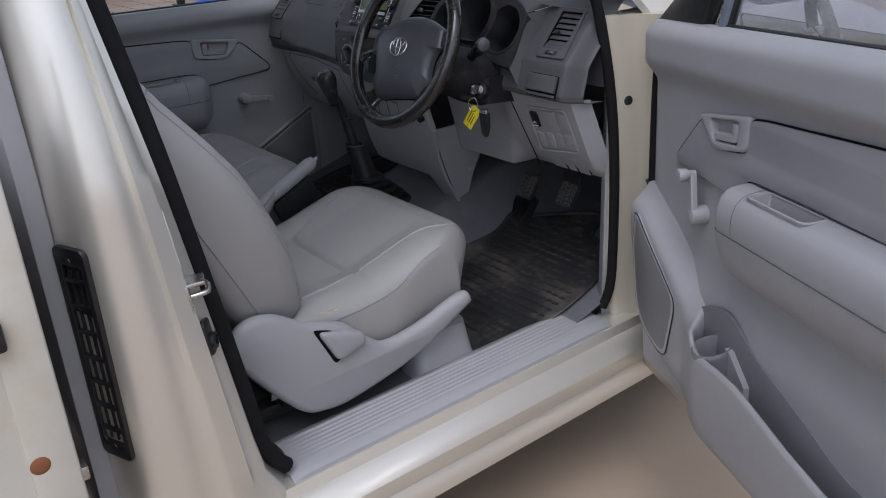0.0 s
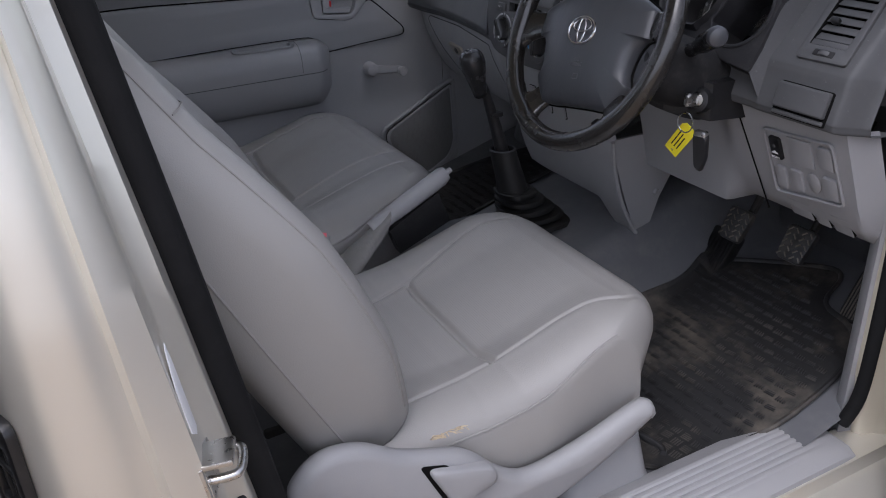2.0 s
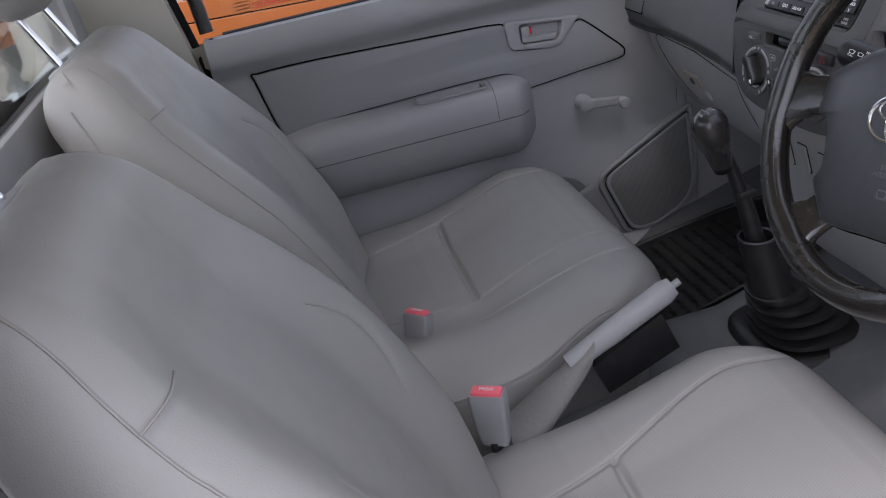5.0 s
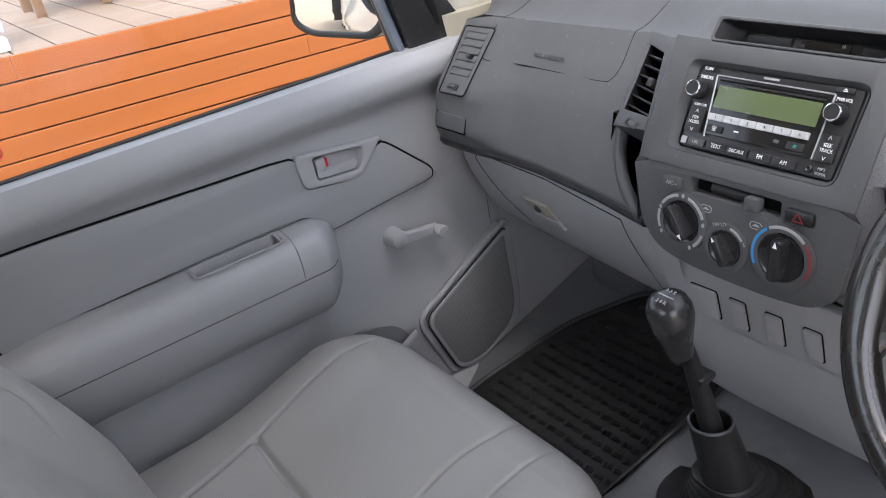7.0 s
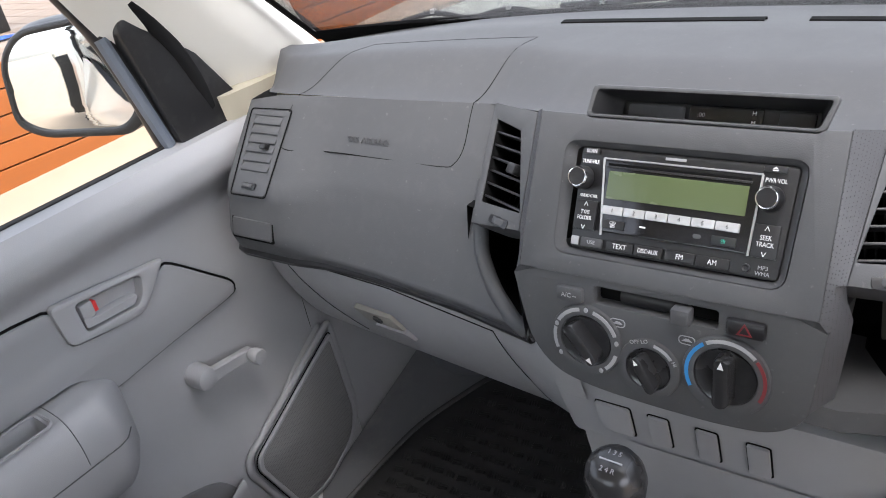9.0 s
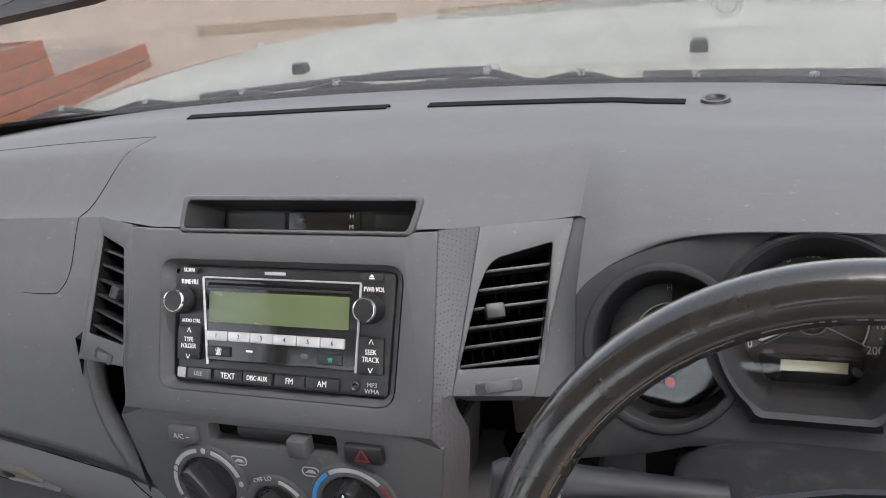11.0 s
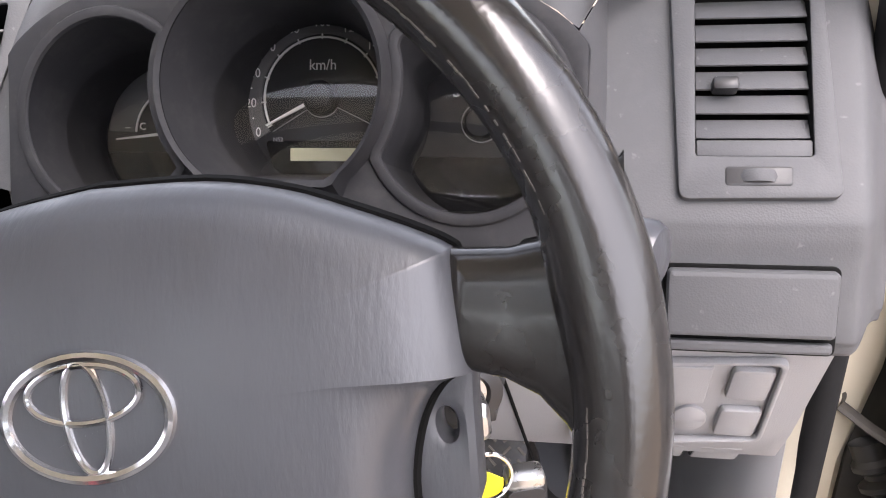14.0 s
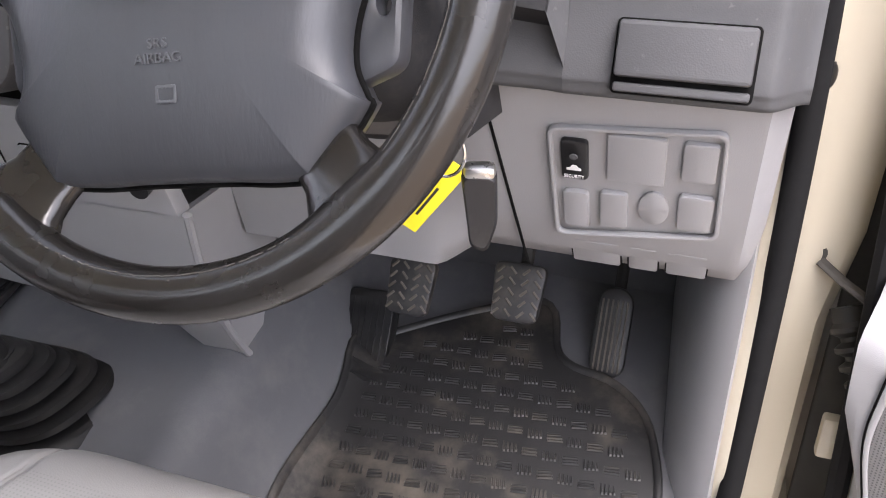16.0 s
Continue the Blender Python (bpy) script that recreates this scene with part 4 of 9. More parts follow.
def face_row(t):
    out = []
    for u in np.linspace(0, 1, 60):
        xr = table(t, [0, 0.20, 0.45, 0.60, 0.75, 0.90, 1.0], [-0.252, -0.246, -0.238, -0.228, -0.198, -0.152, -0.135])
        x = lerp(-0.745, xr, u)
        y0, z0 = table(min(x, -0.262), EDGE_X, EDGE_Y), table(min(x, -0.262), EDGE_X, EDGE_Z)
        lip = table(x, [-0.745, -0.70, -0.60, -0.40, -0.25, -0.14], [0.262, 0.262, 0.255, 0.244, 0.226, 0.204])
        dy = [0.0, 0.30, 0.60, 0.86, 1.0, 0.98, 0.80, 0.4]
        dz = [0.0, 0.22, 0.48, 0.78, 0.94, 0.985, 1.0, 0.985]
        ky, kz = table(t, FY, dy), table(t, FY, dz)
        zl = table(x, [-0.745, -0.6, -0.14], [0.868, 0.870, 0.868])
        zz = lerp(z0, zl, kz)
        out.append((x, end_face(x, lerp(y0, lip, ky), zz) + (0.10 * (t - 0.97) / 0.03 if t > 0.97 else 0), zz))
    return out


part("passenger_face", sheet(B(), [face_row(t) for t in np.linspace(0, 1, 44)]), DASH_PLASTIC, dash, "charcoal passenger face panel", smooth=60)


part("face_roll", tube(B(), [(p[0] - 0.004, p[1] + 0.006, p[2]) for p in [face_row(t)[-1] for t in np.linspace(0.30, 0.96, 24)]], 0.009, 10), DASH_PLASTIC, dash, "rounded rim of the storage opening", smooth=80)


def on_face(x, z):
    """The point of the passenger face at x and z."""
    best = min((abs(lerp(0, 1, t) * 0 + face_pt(x, t)[2] - z), t) for t in np.linspace(0, 0.93, 94))
    return face_pt(x, best[1])


def face_pt(x, t):
    y0, z0 = table(min(x, -0.262), EDGE_X, EDGE_Y), table(min(x, -0.262), EDGE_X, EDGE_Z)
    lip = table(x, [-0.745, -0.70, -0.60, -0.40, -0.25, -0.14], [0.262, 0.262, 0.255, 0.244, 0.226, 0.204])
    ky = table(t, FY, [0.0, 0.30, 0.60, 0.86, 1.0, 0.98, 0.80, 0.4])
    kz = table(t, FY, [0.0, 0.22, 0.48, 0.78, 0.94, 0.985, 1.0, 0.985])
    zz = lerp(z0, 0.869, kz)
    return (x, end_face(x, lerp(y0, lip, ky), zz), zz)


# airbag cover outline pressed into pad and face
loop = []
for x, z in [(-0.285, 1.06), (-0.283, 1.03), (-0.292, 1.014), (-0.31, 1.010), (-0.40, 1.010), (-0.50, 1.012), (-0.55, 1.013), (-0.572, 1.018), (-0.578, 1.035), (-0.572, 1.06)]:
    loop.append(Vector(on_face(x, z)))
line = catmull([Vector(pad(-0.285, 0.0)), *loop, Vector(pad(-0.570, 0.0))], 4)
part("airbag_seam", tube(B(), [(p.x, p.y + 0.0006, p.z) for p in line], 0.0008, 5), MATT_BLACK, dash, "airbag cover split line")
line = [Vector(pad(lerp(-0.285, -0.262, t), t * 0.42)) for t in np.linspace(0, 1, 10)] + [Vector(pad(x, 0.42)) for x in np.linspace(-0.262, -0.50, 14)][1:] + [Vector(pad(lerp(-0.51, -0.570, t), 0.42 * (1 - t))) for t in np.linspace(0, 1, 12)]
part("airbag_seam", tube(B(), [(p.x, p.y, p.z - 0.0004) for p in line], 0.0008, 5), MATT_BLACK, dash, "airbag cover split line")
p = Vector(on_face(-0.43, 1.028))
lettering("SRS AIRBAG", 0.011, plane(p + Vector((0, -0.0012, 0.0005)), (1, 0.0, 0), (0, 0.45, 0.89)), DASH_PLASTIC, dash, width=1.2, lift=0.0005)
# lower black lip of the passenger face
part("lip", tube(B(), [Vector((x, end_face(x, table(x, [-0.745, -0.60, -0.40, -0.25, -0.145], [0.262, 0.258, 0.250, 0.232, 0.210]), 0.869) + 0.004, 0.868)) for x in np.linspace(-0.735, -0.148, 40)], 0.0085, 8), BLACK_PLASTIC, dash, "black lower lip")

# glovebox and knee panel, light grey
rows = []
prof = [(0.275, 0.868), (0.272, 0.84), (0.285, 0.79), (0.318, 0.72), (0.352, 0.672), (0.385, 0.650), (0.45, 0.645)]
prof = [tuple(p) for p in catmull([(y, z, 0) for y, z in prof], 5)]
for y, z, _ in prof:
    rows.append([(x, y + table(x, [-0.735, -0.66, -0.2, -0.13], [0.10, 0.015, -0.03, -0.055]), z) for x in np.linspace(-0.735, -0.10, 44)])
part("glovebox", sheet(B(), rows), LIGHT_PLASTIC, dash, "light grey glovebox", smooth=60)


def glove_pt(x, z):
    ys = [p[0] for p in prof][::-1]
    zs = [p[1] for p in prof][::-1]
    return Vector((x, table(z, zs, ys) + table(x, [-0.735, -0.66, -0.2, -0.13], [0.10, 0.015, -0.03, -0.055]), z))


line = [glove_pt(x, z) for x, z in [tuple(p) for p in resample([(-0.225, 0.835), (-0.40, 0.848), (-0.60, 0.842), (-0.615, 0.83), (-0.575, 0.75), (-0.53, 0.70)], 40)]]
part("lid_seam", tube(B(), [(p.x, p.y, p.z) for p in line], 0.0010, 5), MATT_BLACK, dash)
line = [glove_pt(x, z) for x, z in [tuple(p) for p in resample([(-0.225, 0.835), (-0.215, 0.80), (-0.19, 0.70)], 16)]]
part("lid_seam", tube(B(), line, 0.0009, 5), MATT_BLACK, dash)
p = glove_pt(-0.448, 0.775)
m = plane(p + Vector((0, -0.002, 0)), (1, -0.06, 0), (0, -0.42, 0.9))
lat = part("glovebox_latch", plate(rounded([(-0.040, 0.016), (0.032, 0.016), (0.042, -0.014), (-0.030, -0.014)], 0.003), (), -0.004, 0.005, 0.0015), material("beige_latch_plastic", (0.26, 0.245, 0.215), 0.5), dash, "beige glovebox latch plate with key barrel", m=m)
part("key_barrel", lathe(B(), [(0, 0.0060), (0.004, 0.0062), (0.0075, 0.0070), (0.0085, 0.0055), (0.0085, 0.0), (0, 0)], 20, Matrix.Translation((0.0, 0.001, 0))), BLACK_PLASTIC, lat, "dark key barrel", m=m)
part("finger_pull", loft(B(), [[(-0.012, -0.014, z), (0.044, -0.014, z), (0.050, -0.036, z * 0.6), (0.030, -0.036, z * 0.6)] for z in (-0.004, 0.008)]), LIGHT_PLASTIC, lat, "grey finger pull", m=m)

# passenger end vent, closed slats
m = plane((-0.607, 0.300, 1.020), (1, 0.0, 0), (0, 0.66, 0.75))
ev = thing("end_vent", (-0.607, 0.255, 0.97), "charcoal end air vent with closed slats", "air vent", group="dash air vents")
part("surround_seam", tube(B(), [(*p, 0.0012) for p in rounded([(-0.040, 0.046), (0.040, 0.048), (0.034, -0.079), (-0.036, -0.080)], 0.006)], 0.0009, 5, loop=True), MATT_BLACK, ev, "dark vent outline", m=m)
part("surround", plate(rounded([(-0.038, 0.044), (0.038, 0.046), (0.032, -0.077), (-0.034, -0.078)], 0.006), [rrect(-0.029, -0.044, 0.026, 0.037, 0.002)], -0.012, 0.0012, 0.0006), DASH_PLASTIC, ev, m=m)
part("duct_back", plate(rrect(-0.030, -0.045, 0.027, 0.038, 0.002), (), -0.010, -0.007, 0.0005), MATT_BLACK, ev, m=m)
for k in range(6):
    y = 0.0302 - k * 0.0135
    part("slat", boxed((-0.0285, -0.0062, -0.0009), (0.0255, 0.0062, 0.0009), 0.0006), DASH_PLASTIC, ev, m=m @ Matrix.Translation((0, y, 0.0005)) @ Matrix.Rotation(radians(-12), 4, "X"))
part("slider", boxed((0.004, -0.012, 0.0), (0.016, -0.004, 0.010), 0.002), BLACK_PLASTIC, ev, m=m)
part("thumbwheel_frame", plate(rrect(-0.016, -0.0695, 0.012, -0.0605, 0.002), (), 0.002, 0.0045, 0.001), BLACK_PLASTIC, ev, m=m)
part("thumbwheel", boxed((-0.012, -0.0675, 0.003), (0.008, -0.0625, 0.0068), 0.001), DASH_PLASTIC, ev, m=m)
m = plane((-0.607, 0.2395, 0.914), (1, 0.0, 0), (0, 0.3, 0.95))
part("coin_flap", plate(rrect(-0.040, -0.014, 0.039, 0.013, 0.003), (), -0.004, 0.0035, 0.0015), DASH_PLASTIC, dash, "small charcoal drawer flap", m=m)
part("flap_gap", plate(rrect(-0.043, -0.017, 0.042, 0.016, 0.004), (), -0.006, 0.0012, 0.0005), MATT_BLACK, dash, m=m)

# centre stack
stack = thing("centre_stack", (0, 0.24, 0.84), "charcoal centre console fascia around radio and heater", "console")


outer = rounded([(-0.1425, 0.062), (-0.1246, 0.0615), (-0.094, 0.061), (-0.089, 0.058), (0.1165, 0.058), (0.120, 0.061), (0.1425, 0.0625), (0.1425, -0.095), (-0.1425, -0.095)], [0, 0, 0.004, 0.006, 0.006, 0.004, 0, 0, 0])
rec = rounded([(-0.1095, 0.0345), (0.1155, 0.0345), (0.1105, -0.0745), (-0.1065, -0.0745)], 0.014)
part("radio_surround", plate(outer, [rec], -0.012, 0.004, 0.003), DASH_PLASTIC, stack, "charcoal radio surround", m=CS)
# chamfered recess down to the radio
inn = rounded([(-0.101, 0.0305), (0.1075, 0.0305), (0.1035, -0.0690), (-0.0985, -0.0690)], 0.008)
part("recess", ring_wall(B(), rec, 0.0035, inn, -0.006), DASH_PLASTIC, stack, m=CS)
# textured side strips and the two centre vents
VL = plane((-0.20, 0.285, 1.03), (0.896, -0.436, 0.078), (0.221, 0.592, 0.775))
VR = plane((0.195, 0.278, 1.035), (0.896, 0.436, -0.078), (-0.221, 0.592, 0.775))
for s, SV, outer_v, hole, wheel_at, knob_at in (
        (-1, VL, [(-0.0700, 0.0670), (0.0150, 0.0680), (0.0660, -0.0540), (-0.0215, -0.0690)], [(-0.0535, 0.0495), (-0.0010, 0.0445), (0.0560, -0.0370), (-0.0195, -0.0430)], (0.0270, -0.0545), (0.0140, 0.0030)),
        (1, VR, [(-0.0170, 0.0715), (0.0590, 0.0705), (0.0050, -0.0643), (-0.0568, -0.0560)], [(-0.0115, 0.0445), (0.0390, 0.0530), (0.0152, -0.0412), (-0.0490, -0.0371), (-0.0241, 0.0257)], (-0.0210, -0.0535), (-0.0150, 0.0040))):
    hole = rounded(hole, [0.003, 0.003, 0.003, 0.003] if s < 0 else [0.010, 0.003, 0.003, 0.003, 0.02])
    vent = thing("centre_vent", SV @ Vector((0, -0.06, 0)), "charcoal centre air vent with open slats and thumbwheel", "air vent", group="dash air vents")
    part("surround", plate(outer_v, [hole], -0.010, 0.002, 0.0012), DASH_PLASTIC, vent, "charcoal vent surround", m=SV)
    part("apron", ring_wall(B(), outer_v, -0.001, [(x * 1.05, y * 1.01) for x, y in outer_v], -0.055), DASH_PLASTIC, vent, m=SV)
    cx, cy = sum(p[0] for p in hole) / len(hole), sum(p[1] for p in hole) / len(hole)
    part("duct", ring_wall(B(), hole, 0.0, [(lerp(cx, x, 0.94), lerp(cy, y, 0.95)) for x, y in hole], -0.05), MATT_BLACK, vent, m=SV)
    part("duct_back", plate([(lerp(cx, x, 0.96), lerp(cy, y, 0.96)) for x, y in hole], (), -0.052, -0.048, 0.001), MATT_BLACK, vent, m=SV)

    def span(y):
        xs = []
        for k in range(len(hole)):
            (xa, ya), (xb, yb) = hole[k], hole[(k + 1) % len(hole)]
            if (ya - y) * (yb - y) < 0:
                xs.append(xa + (xb - xa) * (y - ya) / (yb - ya))
        return (min(xs), max(xs)) if len(xs) > 1 else (0, 0)
    for k in range(6):
        y = 0.0360 - k * 0.0142
        xa, xb = span(y)
        part("slat", boxed((xa - 0.001, y - 0.0012, -0.022), (xb + 0.001, y + 0.0012, -0.002), 0.0006), BLACK_PLASTIC, vent, m=SV)
    for k in range(7):
        x = -0.034 + k * 0.0085 if s > 0 else -0.028 + k * 0.0095
        part("vane", boxed((x - 0.0008, -0.036, -0.044), (x + 0.0008, 0.040, -0.026)), MATT_BLACK, vent, m=SV)
    part("slider", boxed((knob_at[0] - 0.0075, knob_at[1] - 0.006, -0.006), (knob_at[0] + 0.0075, knob_at[1] + 0.006, 0.006), 0.002), BLACK_PLASTIC, vent, m=SV)
    part("thumbwheel_frame", plate(rrect(wheel_at[0] - 0.018, wheel_at[1] - 0.0048, wheel_at[0] + 0.018, wheel_at[1] + 0.0048, 0.003), (), 0.001, 0.003, 0.0006), BLACK_PLASTIC, vent, m=SV)
    part("thumbwheel", lathe(B(), [(0, -0.0035), (0.0145, -0.0035), (0.0155, 0), (0.0145, 0.0035), (0, 0.0035)], 28, Matrix.Translation((*wheel_at, -0.008)) @ Matrix.Rotation(radians(90), 4, "X")), DASH_PLASTIC, vent, m=SV)
    # textured strip from the fascia to the vent
    inner = [CS @ Vector((0.1425 * s, y, 0.002)) for y in np.linspace(0.0632, -0.0945, 12)] + [LO @ Vector((s * table(y, [-0.02, 0.06], [0.140, 0.149]), y, 0.0)) for y in np.linspace(0.055, -0.02, 6)]
    i0, i1 = (1, 2) if s < 0 else (0, 3)
    top_v, bot_v = SV @ Vector((*outer_v[i0], 0.0)), SV @ Vector((*outer_v[i1], 0.0))
    outer_l = []
    for k, p in enumerate(inner):
        if k < 10:
            outer_l.append(top_v.lerp(bot_v, k / 9.0) + Vector((0, 0, 0.001)))
        else:
            f = (k - 9) / (len(inner) - 10)
            q = p + Vector((s * 0.014, 0.030, 0.0))
            outer_l.append(bot_v.lerp(q, smooth01(min(1, f * 2.2))) if f < 0.5 else q)
    part("side_strip", sheet(B(), [inner, [p.lerp(q, 0.5) + Vector((0, -0.002, 0.001)) for p, q in zip(inner, outer_l)], outer_l]), MESH_PLASTIC, stack, "charcoal woven-texture side strip")
    # open cubby under the vent
    cub = thing("cubby", (0.19 * s, 0.28, 0.90), "dark open storage cubby beside the centre stack", "cubby")
    q = [(0.140 * s, 0.222, 0.872), (0.252 * s, 0.250, 0.885), (0.252 * s, 0.272, 0.985), (0.155 * s, 0.240, 0.990)]
    back = [(x * 0.98, y + 0.12, z) for x, y, z in q]
    part("lining", loft(B(), [q, back], True, False), MATT_BLACK, cub, "black cubby lining")
    part("back", loft(B(), [back, [(x, y + 0.004, z) for x, y, z in back]]), MATT_BLACK, cub)
    if s > 0:
        lip = [(0.132, 0.200, 0.884), (0.16, 0.206, 0.878), (0.20, 0.216, 0.880), (0.245, 0.232, 0.890)]
        part("shelf_lip", loft(B(), [[(x, y, z - 0.0), (x, y - 0.004, z - 0.02), (x, y + 0.03, z - 0.05), (x, y + 0.12, z - 0.05), (x, y + 0.12, z - 0.004)] for x, y, z in lip]), DASH_PLASTIC, cub, "charcoal shelf lip")
        part("card", plate(rounded([(-0.032, 0.045), (0.035, 0.045), (0.032, -0.03), (-0.03, -0.045)], 0.004), (), 0, 0.004, 0.001), material("dusty_grey_card", (0.11, 0.10, 0.085), 0.9, grain=0.5, grain_scale=300, dust=0.3), cub, "dusty grey card", m=plane((0.198, 0.335, 0.925), (0.95, 0.2, 0), (0.1, 0.3, 0.95)))

# lower centre: heater controls
outer = rounded([(-0.150, 0.060), (-0.112, 0.0745), (0.112, 0.0745), (0.150, 0.060), (0.140, -0.028), (0.112, -0.049), (0.065, -0.054), (0.0, -0.054), (-0.060, -0.051), (-0.104, -0.042), (-0.133, -0.012)], [0, 0, 0, 0, 0.02, 0.02, 0.02, 0.02, 0.02, 0.02, 0.02])
slot = rrect(-0.060, 0.0440, 0.0600, 0.0620, 0.003)
part("heater_fascia", plate(outer, [slot], -0.02, 0.002, 0.0015), DASH_PLASTIC, stack, "charcoal heater fascia", m=LO)
part("fascia_side", ring_wall(B(), outer, -0.001, [(x * 1.02, y) for x, y in outer], -0.09), DASH_PLASTIC, stack, m=LO)
# bridge between radio surround and heater fascia
a = [CS @ Vector((x * 0.95, -0.0945, 0.003)) for x in np.linspace(-0.150, 0.150, 20)]
b = [LO @ Vector((x, 0.060 + 0.0145 * smooth01((0.15 - abs(x)) / 0.038), 0.001)) for x in np.linspace(-0.150, 0.150, 20)]
part("bridge", sheet(B(), [a, b]), DASH_PLASTIC, stack)
part("slot_back", plate(slot, (), -0.022, -0.012, 0.001), MATT_BLACK, stack, m=LO)
part("slot_drum", tube(B(), [(-0.035, 0.053, -0.012), (0.03, 0.053, -0.012)], 0.009, 12), BLACK_PLASTIC, stack, m=LO)
part("recirculation_slider", boxed((0.019, 0.0435, -0.004), (0.037, 0.060, 0.012), 0.003), DASH_PLASTIC, stack, "charcoal air slider", m=LO)
btn = part("ac_button", boxed((-0.0985, 0.0425, 0.0), (-0.0700, 0.0580, 0.008), 0.003), DASH_PLASTIC, stack, "charcoal air conditioning button", m=LO)
lettering("A/C –", 0.0066, LO, GREY_INK, btn, -0.0845, 0.050, 0.0082)
btn = part("hazard_button", boxed((0.0685, 0.0440, 0.0), (0.1020, 0.0600, 0.009), 0.003), BLACK_PLASTIC, stack, "black hazard button with red triangle", m=LO)
bm = plate([(-0.007, -0.005), (0.007, -0.005), (0, 0.007)], [[(-0.0045, -0.0036), (0.0045, -0.0036), (0, 0.0040)]], 0, 0.0004, 0.0001)
part("triangle", bm, RED_DIM, btn, m=LO @ Matrix.Translation((0.085, 0.052, 0.0091)))


def dial(cx, cy, r, turn, name, big=False):
    D = LO @ Matrix.Translation((cx, cy, 0))
    ob = thing(name, D @ Vector((0, -r, 0)), "black rotary heater knob with printed scale ring", "knob", group="heater knobs")
    part("ring", lathe(B(), [(r * 0.70, 0.000), (r * 0.72, 0.006), (r * 0.78, 0.0068), (r * 0.98, 0.0052), (r * 1.0, 0.003), (r * 1.0, -0.002), (r * 0.70, -0.002)], 48), DASH_PLASTIC, ob, "charcoal scale ring", m=D)
    R = D @ Matrix.Rotation(radians(turn), 4, "Z")
    part("dish", lathe(B(), [(0, 0.003), (r * 0.55, 0.003), (r * 0.69, 0.0055), (r * 0.70, 0.0), (0, -0.002)], 40), KNOB_BLACK, ob, "black knob dish", m=D)
    k = part("grip", loft(B(), [[(x, y, z) for x, y in rounded([(-w, -r * 0.62), (w, -r * 0.62), (w * 0.9, r * 0.60), (-w * 0.9, r * 0.60)], w * 0.9)] for w, z in ((r * 0.23, 0.003), (r * 0.22, 0.014), (r * 0.17, 0.019), (r * 0.10, 0.020))]), KNOB_BLACK, ob, "black finger grip", m=R)
    part("pointer", plate([(-r * 0.07, r * 0.38), (r * 0.07, r * 0.38), (0, r * 0.56)], (), 0.0195, 0.0206, 0.0002), WHITE_INK, k, m=R)

    def arc(a0, a1, ma, w=0.05):
        o = [(r * (0.88 + w) * math.cos(t), r * (0.88 + w) * math.sin(t)) for t in np.radians(np.linspace(a0, a1, 20))]
        i = [(r * (0.88 - w) * math.cos(t), r * (0.88 - w) * math.sin(t)) for t in np.radians(np.linspace(a1, a0, 20))]
        part("scale_arc", plate(o + i, (), 0.0058, 0.0066, 0.0001), ma, ob, m=D)
    return ob, arc, D


ob, arc, D = dial(-0.068, 0.003, 0.038, -140, "vent_mode_knob")
arc(100, 150, GREY_INK), arc(165, 205, GREY_INK), arc(20, 75, GREY_INK), arc(-50, -15, GREY_INK)
for a in (88, 158, 215, 8, -60):
    c, s_ = math.cos(radians(a)), math.sin(radians(a))
    part("symbol", plate(circle(0.0335 * c, 0.0335 * s_, 0.0022, 0.0028, 10), (), 0.0058, 0.0066, 0.0001), GREY_INK, ob, m=D)
ob, arc, D = dial(-0.003, -0.012, 0.031, 30, "fan_speed_knob")
lettering("OFF LO", 0.0056, D, GREY_INK, ob, -0.009, 0.0280, 0.0068, turn=14)
lettering("HI", 0.0052, D, GREY_INK, ob, 0.0255, 0.0125, 0.0062, turn=-60)
arc(35, 78, GREY_INK)
ob, arc, D = dial(0.0695, 0.000, 0.040, 0, "temperature_knob")
arc(125, 208, BLUE_INK, 0.045), arc(-28, 40, RED_DIM, 0.04), arc(44, 120, GREY_INK, 0.045)
for x, y in ((-0.0355, 0.0285), (0.0325, 0.0265)):
    part("car_symbol", plate(rrect(x - 0.008, y - 0.0045, x + 0.008, y + 0.0045, 0.004), [rrect(x - 0.007, y - 0.0036, x + 0.007, y + 0.0036, 0.0034)], 0.002, 0.0026, 0.0001), GREY_INK, stack, m=LO)
    part("car_symbol", plate([(x - 0.005, y - 0.0012), (x - 0.003, y + 0.0002), (x - 0.0015, y + 0.0016), (x + 0.002, y + 0.0016), (x + 0.004, y), (x + 0.005, y - 0.0012)], (), 0.002, 0.0026, 0.0001), GREY_INK, stack, m=LO)

# clock recess on the top pad edge
clock = thing("clock", CS @ Vector((0.02, 0.062, -0.02)), "recessed black digital clock in the dash top", "clock")
outer = rounded([(-0.0885, 0.0620), (-0.0845, 0.0850), (0.1250, 0.0850), (0.1165, 0.0620)], 0.004)
inn = rounded([(-0.0700, 0.0590), (-0.0690, 0.0800), (0.1110, 0.0800), (0.1100, 0.0610)], 0.004)
CK = CS @ Matrix.Translation((0, 0.0, 0.0))
part("hood", ring_wall(B(), outer, 0.0035, inn, -0.030), BLACK_PLASTIC, clock, "black clock recess", m=CK)
part("rim", plate(rounded([(-0.094, 0.0585), (-0.090, 0.0895), (0.1305, 0.0895), (0.1215, 0.0585)], 0.006), [outer], -0.002, 0.004, 0.002), DASH_PLASTIC, clock, m=CK)
part("face", plate(inn, (), -0.034, -0.028, 0.001), BLACK_PLASTIC, clock, m=CK)
